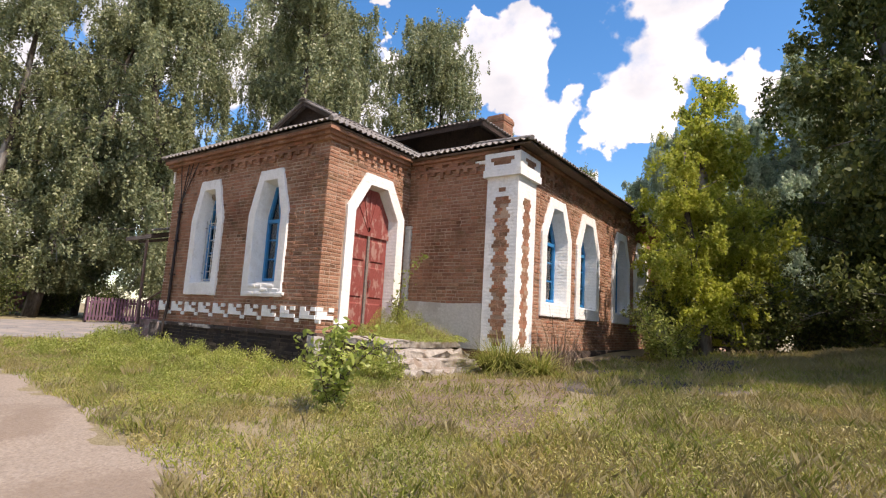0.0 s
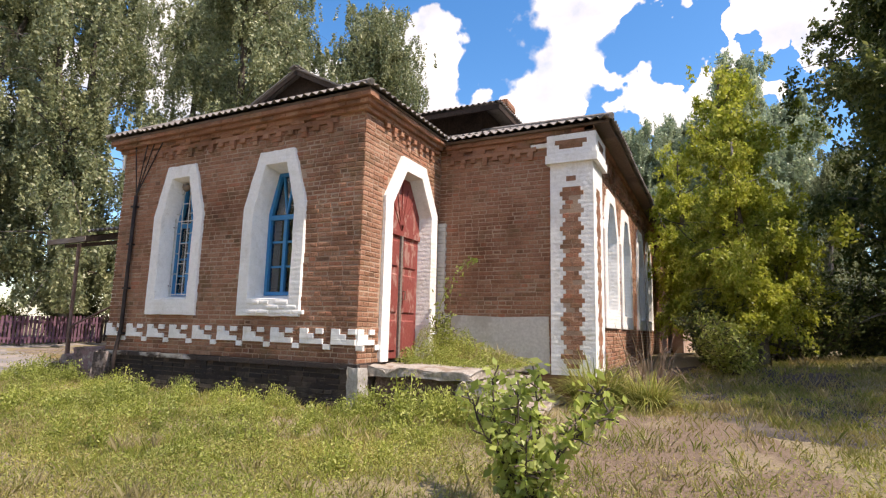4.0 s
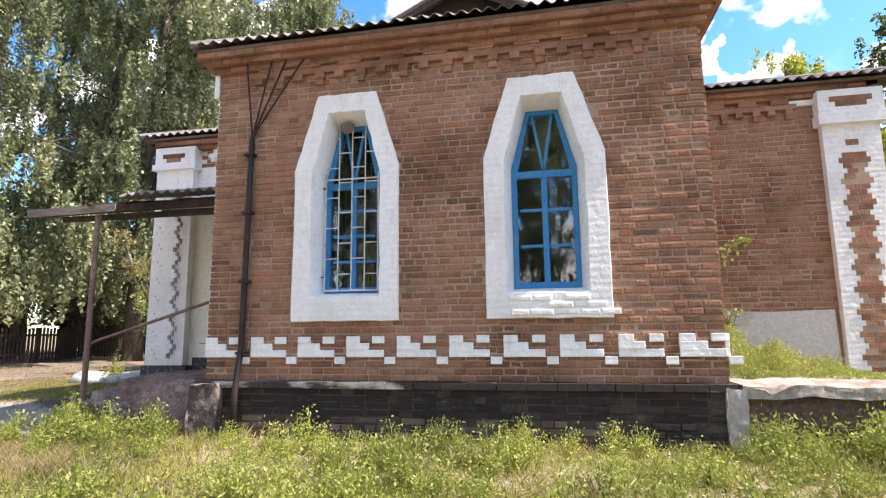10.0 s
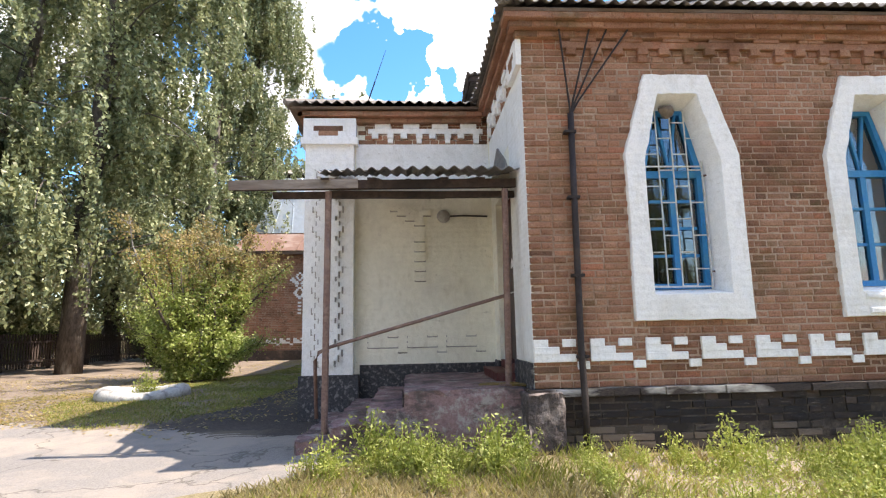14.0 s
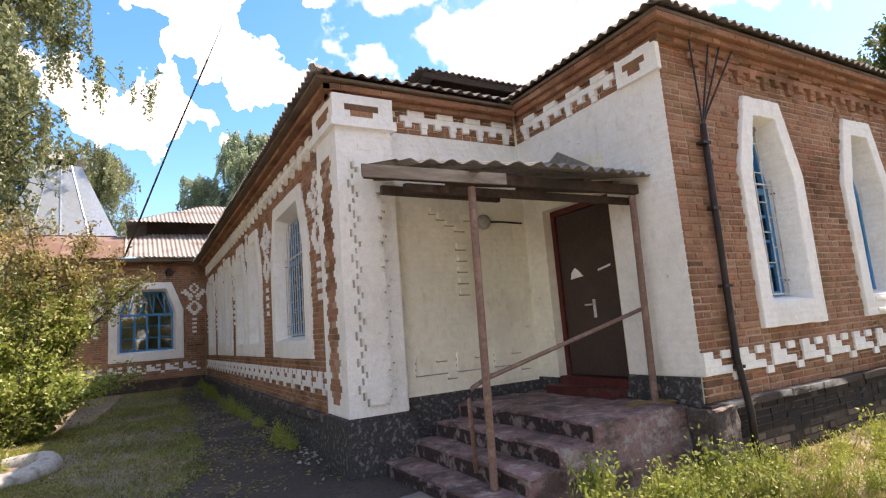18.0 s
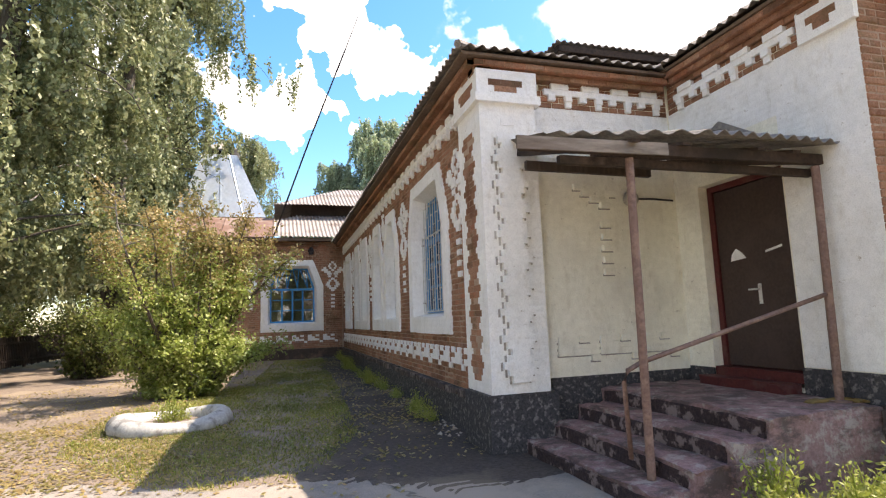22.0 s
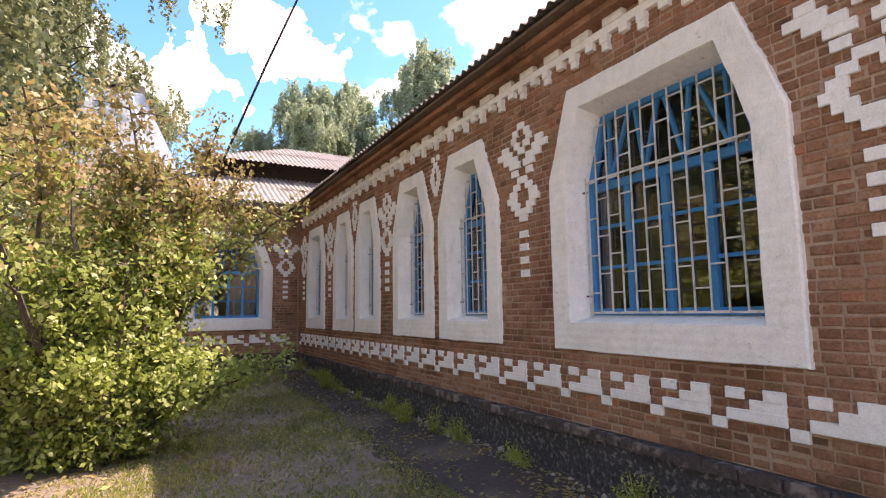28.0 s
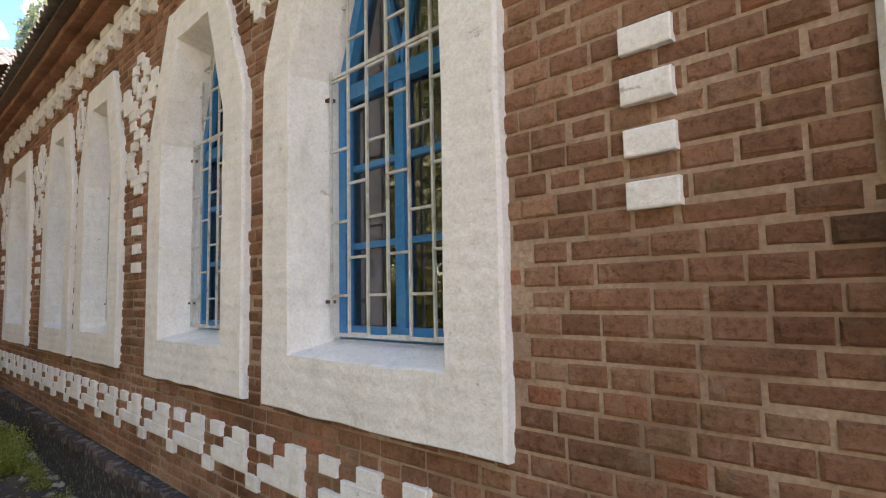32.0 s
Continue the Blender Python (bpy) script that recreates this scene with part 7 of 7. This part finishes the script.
def scatter(seed, n, poly, clump=0.0, gaps=0.0, thin=None):
    rng = np.random.default_rng(seed)
    xs, ys = [p[0] for p in poly], [p[1] for p in poly]
    p = np.stack([rng.uniform(min(xs), max(xs), n), rng.uniform(min(ys), max(ys), n)], -1)
    if clump:
        c = p[: max(1, n // 40)]
        p = c[rng.integers(0, len(c), n)] + rng.normal(size=(n, 2)) * clump
    k = side_distance(poly, p[:, 0], p[:, 1]) > 0
    if gaps:
        x = p[:, 0] + 0.5 * np.sin(p[:, 1] * 3.1 + 1) + 0.2 * np.sin(p[:, 0] * 7 + p[:, 1] * 9)
        y = p[:, 1] + 0.5 * np.sin(p[:, 0] * 2.7) + 0.2 * np.sin(p[:, 1] * 8 - p[:, 0] * 6)
        q = np.sin(x * 1.1 + y * 0.4 + 2) * np.sin(y * 1.7 - x * 0.3) + 0.7 * np.sin(x * 3.9 + y * 1.3) * np.sin(y * 4.4 - x)
        k &= q + rng.normal(size=n) * 0.6 > gaps - 1
    if thin:
        k &= (side_distance(thin, p[:, 0], p[:, 1]) + 0.25 * np.sin(p[:, 0] * 5 + p[:, 1] * 3) < 0) | (rng.random(n) < 0.4)
    return p[k]


LAWN = [(-16.4, 4.7), (-13.4, 3.4), (-9.5, 2.95), (-7.4, 2.72), (-5.6, 2.42), (-3.7, 2.1), (-2.0, 0.9), (-0.9, -1.2), (3, -2), (9, 4), (9, 16), (-3, 16), (-4.5, 9.2), (-5.2, 7.0), (-7.6, 6.75), (-13.1, 6.72), (-14.3, 6.85), (-15.2, 6.6)]
blades("grass", scatter(21, 230000, LAWN, 0.2, 0.05, BARE), 0.085, BLADE, 22, "rough green and yellowing grass", 0.8, 0.006)
blades("dry_grass", scatter(23, 80000, LAWN, 0.25, 0.45, BARE), 0.08, BLADE_DRY, 24, "dry straw-coloured grass", 0.9, 0.005)
blades("verge_grass", scatter(38, 42000, [(-17.2, 4.9), (-15.0, 3.6), (-9.5, 3.0), (-9.5, 4.3), (-13.0, 5.2), (-13.4, 6.4), (-15.2, 6.4)], 0.2, 0.3), 0.08, BLADE_DRY, 39, "dry straw-coloured verge beside the asphalt", 0.8, 0.005)
blades("yard_dry_grass", scatter(34, 34000, [(-17.2, 10.8), (-18.0, 9.0), (-19.2, 9.2), (-20.6, 11.2), (-20.8, 14.2), (-18.8, 18), (-18.2, 24), (-16.7, 24), (-16.9, 16)], 0.25, 0.5), 0.045, BLADE_DRY, 35, "dry straw among the yard grass", 0.9, 0.007)
BANK = [(-1.9, 6.0), (-2.2, 3.4), (-0.8, 1.0), (4, 1.0), (9, 6), (9, 16), (-0.6, 14), (-0.9, 8.2)]
blades("tall_grass", scatter(25, 90000, BANK, 0.14, 0.1), 0.1, BLADE, 26, "tall yellow-green grass on the bank", 0.8, 0.0022)
blades("tall_dry_grass", scatter(29, 90000, BANK, 0.14, 0.2), 0.11, BLADE_DRY, 31, "tall bent straw-coloured grass on the bank", 0.9, 0.002)
blades("lawn_tufts", scatter(40, 46000, LAWN, 0.07, 0.4, BARE), 0.14, STRAW, 45, "upright tufts of grass in the lawn", 0.6, 0.003)
blades("dry_tufts", scatter(46, 30000, LAWN, 0.06, 0.5, BARE), 0.16, BLADE_DRY, 47, "upright straw-coloured tufts in the lawn", 0.6, 0.0026)
YARD = [(-17.1, 10.8), (-17.8, 9.0), (-19.2, 9.2), (-20.6, 11.2), (-20.8, 14.2), (-18.8, 18), (-18.2, 24), (-16.6, 24), (-16.85, 16)]
blades("yard_grass", scatter(27, 60000, YARD, 0.25, 0.4), 0.055, STRAW, 28, "short thin grass of the yard", 0.8, 0.008)


def tuft(name, x, y, n, reach, rise, width, spread, mat, seed, label, category, base=None):
    """Long narrow blades that rise from one root and arch over outwards."""
    rng = np.random.default_rng(seed)
    a = rng.uniform(0, 2 * math.pi, n)
    r0 = spread * np.sqrt(rng.random(n))
    bx, by = x + r0 * np.cos(a), y + r0 * np.sin(a)
    a = a + rng.normal(size=n) * 0.5
    out, up, w = reach * rng.uniform(0.3, 1.15, n), rise * rng.uniform(0.55, 1.15, n), width * rng.uniform(0.6, 1.3, n)
    z = (heights(bx, by) if base is None else np.full(n, base)) - 0.02
    K = 6
    rows = []
    for k in range(K):
        t = k / (K - 1)
        ox, oz = out * t ** 1.5, up * (1.9 * t - 1.35 * t * t * np.minimum(1.3, out / reach * 1.2))
        c = np.stack([bx + ox * np.cos(a), by + ox * np.sin(a), z + oz], -1)
        side = np.stack([-np.sin(a), np.cos(a), 0 * a], -1) * (w * (1 - 0.85 * t))[:, None]
        rows += [c - side, c + side]
    co = np.stack(rows, 1).reshape(-1, 3)
    f = np.concatenate([np.array([2 * k, 2 * k + 1, 2 * k + 3, 2 * k + 2])[None] + 2 * K * np.arange(n)[:, None] for k in range(K - 1)])
    return tagged(new(name, quads(name, co, f, mat)), label, category, "", "stuff")


tuft("long_grass_clump", -4.75, 8.55, 760, 0.8, 0.5, 0.011, 0.3, STRAW, 30, "drooping clump of long yellow-green blades", "grass clump")
tuft("long_grass_clump", -4.05, 8.6, 420, 0.75, 0.4, 0.011, 0.2, STRAW, 33, "drooping clump of long yellow-green blades", "grass clump")
# soft heap of weeds on the broken landing, highest beside the door
rng = np.random.default_rng(81)
q = np.stack([rng.uniform(-7.45, -5.75, 26000), rng.uniform(7.5, 9.1, 26000)], -1)
top = 0.58 * np.clip((-5.7 - q[:, 0]) / 1.5, 0.0, 1.0) ** 1.2 * np.clip((q[:, 1] - 7.45) / 0.75, 0.0, 1.0) + 0.05
top = top * (0.75 + 0.35 * np.sin(q[:, 0] * 9 + q[:, 1] * 4) * np.sin(q[:, 1] * 8 - q[:, 0] * 3))
pos = np.stack([q[:, 0], q[:, 1], 0.58 + top * rng.random(len(q)) ** 0.6], -1)
pos = pos[top * rng.random(len(q)) > 0.03]
tagged(new("landing_weeds", leaf_mesh("landing_weeds", pos, 0.034, LEAF_WEED, rng, -0.2, 0.34)), "soft heap of green weeds on the broken landing", "weeds", "", "stuff")
tuft("landing_grass", -6.4, 8.5, 420, 0.4, 0.26, 0.006, 0.42, BLADE_DRY, 36, "drying grass among the weeds of the landing", "grass", 0.58)
tuft("landing_grass", -6.9, 8.3, 420, 0.34, 0.3, 0.006, 0.4, BLADE, 37, "rough grass growing on the broken landing", "grass", 0.58)
# thin arching sucker beside the red door
sucker = tagged(new("door_sucker"), "thin arching leafy shoot beside the red door", "shoot")
line = [Vector((-7.42, 8.75, 0.55)), Vector((-7.45, 8.76, 1.0)), Vector((-7.4, 8.78, 1.4)), Vector((-7.28, 8.8, 1.75)), Vector((-7.1, 8.8, 2.05)), Vector((-6.86, 8.8, 2.24)), Vector((-6.74, 8.8, 2.27))]
part("stem", Shape().tube(line, [0.009, 0.008, 0.007, 0.006, 0.005, 0.004, 0.003], 6), LEAF_WEED, sucker)
pos = []
for i in range(120):
    k = rng.uniform(0.15, 1.0) * (len(line) - 1.001)
    pos.append(np.array(line[int(k)].lerp(line[int(k) + 1], k % 1)) + rng.normal(size=3) * (0.03 + 0.075 * (1 - k / 6)))
new("foliage", leaf_mesh("foliage", np.array(pos), 0.075, LEAF_SAPLING, rng, 0.1, 0.6)).parent = sucker
tuft("dry_stalks", -4.15, 9.6, 150, 0.75, 0.95, 0.008, 0.3, STALK, 32, "tall dry brown stalks by the wall", "dry stalks")


def weed(seed, tall, wide, leaves, size):
    """One leafy weed: a few upright stems with many small leaves."""
    rng = np.random.default_rng(seed)
    s = Shape()
    pos = []
    for i in range(7):
        a = rng.uniform(0, 6.28)
        pts = branch(s, (0, 0, -0.05), (math.cos(a) * wide * rng.uniform(0, 1), math.sin(a) * wide * rng.uniform(0, 1), tall), tall * rng.uniform(0.6, 1.05), 0.006, rng, 6, 0.1)
        for j in range(leaves // 7):
            k = rng.uniform(0.08, 1) * (len(pts) - 1)
            p = np.array(pts[int(k)].lerp(pts[min(int(k) + 1, len(pts) - 1)], k % 1))
            pos.append(p + rng.normal(size=3) * (0.055 + 0.09 * (1 - k / len(pts))) * (0.5 + wide))
    ob = tagged(new("weed"), "leafy green weed growing along the wall", "weed", "weeds along the walls")
    tagged(part("stalk", s, LEAF_WEED, ob), kind="stuff")
    new("foliage", leaf_mesh("foliage", np.array(pos), size, LEAF_WEED, rng, -0.3, 0.42)).parent = ob
    return ob


CARPET = [(-13.5, 4.4), (-12.5, 5.9), (-8.0, 6.2), (-5.0, 6.0), (-4.6, 4.6), (-5.5, 3.2), (-8.5, 3.3), (-11.5, 3.6)]
for name, seed, n, poly, mat, tall, size, label, bare in (
        ("weed_carpet", 61, 150000, CARPET, LEAF_WEED, 0.17, 0.026, "low carpet of fine yellow-green weeds", 0.75),
        ("bank_weeds", 62, 110000, [(-4.2, 3.0), (-1.6, 1.6), (4, 1.5), (8, 8), (4, 13), (-2.2, 11), (-1.6, 7), (-3.6, 4.6)], LEAF_WEED, 0.1, 0.026, "scattered low weeds on the grassy bank", 0.3),
        ("lawn_weeds", 64, 330000, [(-14, 3.5), (-9.5, 3.0), (-7.4, 2.78), (-5.6, 2.48), (-3.7, 2.15), (-2.0, 0.95), (0.5, 0), (3, 3), (1.5, 7), (-4, 6.2), (-8, 5.3), (-13, 5.2)], BLADE, 0.15, 0.032, "soft low olive weeds among the grass", 0.5),
        ("yard_weeds", 63, 26000, YARD, LEAF_BUSH, 0.09, 0.03, "low dull weeds in the shaded yard", 0.4)):
    q = scatter(seed, n, poly, 0.22, bare, BARE)
    r = np.random.default_rng(seed + 5)
    h = r.random(len(q)) ** 1.4 * tall * (0.55 + 0.45 * np.sin(q[:, 0] * 2.2 + 1) * np.sin(q[:, 1] * 2.7))
    pos = np.stack([q[:, 0], q[:, 1], heights(q[:, 0], q[:, 1]) + 0.012 + np.abs(h)], -1)
    tagged(new(name, leaf_mesh(name, pos, size, mat, r, -0.45, 0.3)), label, "weeds", "", "stuff")

kinds = [weed(41, 0.42, 0.35, 420, 0.05), weed(42, 0.6, 0.3, 520, 0.055), weed(43, 0.3, 0.4, 330, 0.05)]
spots = np.random.default_rng(44)
first = {}
for i in range(250):
    if i < 62:
        x, y = spots.uniform(-14.9, -7.5), 6.62 - abs(spots.normal()) * 0.45
    elif i < 76:
        x, y = spots.normal() * 0.45 - 14.5, 6.45 + spots.normal() * 0.18
    elif i < 100:
        x, y = spots.uniform(-7.5, -5.2), 6.6 + spots.normal() * 0.3
    elif i < 150:
        x, y = -15.98 - abs(spots.normal()) * 0.1, spots.uniform(11, 24)
    else:
        x, y = (spots.uniform(-12, -5.5), spots.uniform(4.2, 6.2)) if i < 173 else (TX + 0.1 * (i - 174), TY + 0.15) if i < 176 else (spots.uniform(-14, -5.8), spots.uniform(3.9, 6.4))
    k = int(spots.integers(0, 3))
    a, sc = spots.uniform(0, 360), spots.uniform(0.5, 1.1) * (0.6 if i < 62 or 100 <= i < 150 else 0.75 if 150 <= i < 174 or i >= 176 else 1)
    if k not in first:
        first[k] = put(kinds[k], x, y, a, sc)
    else:
        again(kinds[k], x, y, a, sc)

for x, y, a, sc in ((-7.3, 6.72, 30, 1.0), (-6.9, 6.75, 110, 1.1), (-6.5, 6.7, 60, 1.0), (-6.1, 6.6, 210, 0.9), (-7.05, 6.55, 140, 0.8)):
    again(kinds[(int(a) // 10) % 3], x, y, a, sc)
for x, y, a, sc in ((-7.2, 7.6, 10, 0.45), (-6.9, 8.2, 80, 0.6), (-7.35, 8.9, 150, 0.55), (-6.7, 8.9, 200, 0.5), (-6.6, 7.7, 20, 0.35)):
    again(kinds[(int(a) // 10) % 3], x, y, a, sc).location.z = 0.56

# fallen leaves
rng_l = np.random.default_rng(51)
p = scatter(52, 12000, [(-17.0, 8), (-16.2, 24), (-18.5, 24), (-27, 16), (-24, 10), (-19, 9)])
p = np.concatenate([p, scatter(54, 9000, [(-18.2, 9.4), (-19.0, 13.5), (-20.5, 14.2), (-22.6, 12.4), (-21.5, 10.0), (-19.4, 9.3)], 0.3), scatter(53, 2600, [(-15.9, 9.2), (-15.9, 24), (-17.1, 24), (-17.6, 9.2)], 0.25)])
lp = np.stack([p[:, 0], p[:, 1], heights(p[:, 0], p[:, 1]) + 0.022], -1)
a = rng_l.uniform(0, 6.28, len(p))
u = np.stack([np.cos(a), np.sin(a), rng_l.normal(size=len(p)) * 0.25], -1) * 0.028
v = np.stack([-np.sin(a), np.cos(a), rng_l.normal(size=len(p)) * 0.25], -1) * 0.018
co = np.stack([lp - u, lp + v, lp + u, lp - v], 1).reshape(-1, 3)
tagged(new("fallen_leaves", quads("fallen_leaves", co, np.arange(4 * len(p)).reshape(-1, 4), LEAF_DRY)), "scattered dry yellow leaves on the ground", "leaves", "", "stuff")

# ---- bricks of the walls, last ----
def lay(face, wall_ob, u0, u1, z0, z1, openings, near, seed, avoid=(), long_share=(0.12, 0.7), joint=0.0115):
    """Courses of single bricks; those on the stretch that the path passes nearest are objects of their own."""
    rng = random.Random(seed)
    near_count, rest = 0, Shape()
    protos = {}
    z, r = z0, 0
    while z + 0.05 < z1:
        u = u0
        k = 0
        first = True
        while u < u1 - 0.02:
            w = 0.255 if rng.random() < long_share[0 if r % 2 else 1] else 0.13 + rng.uniform(-0.008, 0.012)
            if first:
                w = 0.13 if r % 2 else 0.255
                first = False
            if u1 - (u + w) < 0.06:
                w = u1 - u
            c = u + w / 2
            zc = z + COURSE / 2
            if not any(in_arch(o, c, zc, -0.03) for o in openings) and not any(a - 0.02 < u and u + w < b + 0.02 and y - 0.01 < z and z + COURSE < x + 0.01 for a, b, y, x in avoid):
                a, b = u, u + w - joint
                h = COURSE - joint
                if near and near[0] < c < near[1] and near[2] < zc < near[3] and near_count < 300:
                    key = (round(b - a, 2), rng.randrange(7))
                    if key not in protos:
                        q = random.Random(hash(key[1]) + 3)
                        v, f = brick_shape(face, 0, b - a, 0, h, -0.03, 0.0, 0.011, q, 0.006)
                        o = face.p(0, 0, 0)
                        protos[key] = Shape().add([p - o for p in v], f).mesh("brick", BRICK)
                    ob = new("brick", protos[key])
                    ob.location = face.p(a, z, rng.uniform(-0.004, 0.006))
                    ob.parent = wall_ob
                    near_count += 1
                else:
                    v, f = brick_shape(face, a, b, z, z + h, -0.03, rng.uniform(-0.006, 0.009), 0.012, rng, 0.006)
                    rest.add(v, f)
            u += w
        z += COURSE
        r += 1
    tagged(part("brick_courses", rest, BRICK, wall_ob), kind="stuff")


lay(FRONT, wall_front, -13.18, -7.66, PLINTH, 4.48, OPENINGS["front"], (-10.95, -9.9, 0.7, 4.2), 1)
lay(LONG, wall_long, 9.92, 24.58, 0.56, 4.44, OPENINGS["long"], (13.3, 14.35, 0.7, 4.1), 2, (), (0.05, 0.24), 0.0115)
lay(DOOR_SIDE, wall_red_door, 6.82, 9.26, PLINTH, 4.48, OPENINGS["door_side"], (6.8, 7.3, 0.6, 4.0), 3)
lay(MAIN_R, wall_main_right, -7.65, -5.55, 0.46, 4.44, [], (-7.6, -6.6, 1.4, 4.0), 4)
lay(FAR, wall_far, 9.9, 24.5, 0.47, 4.44, OPENINGS["far"], None, 5)
lay(WING, wall_wing, -21.4, -15.8, 0.57, 4.56, OPENINGS["wing"], None, 6)
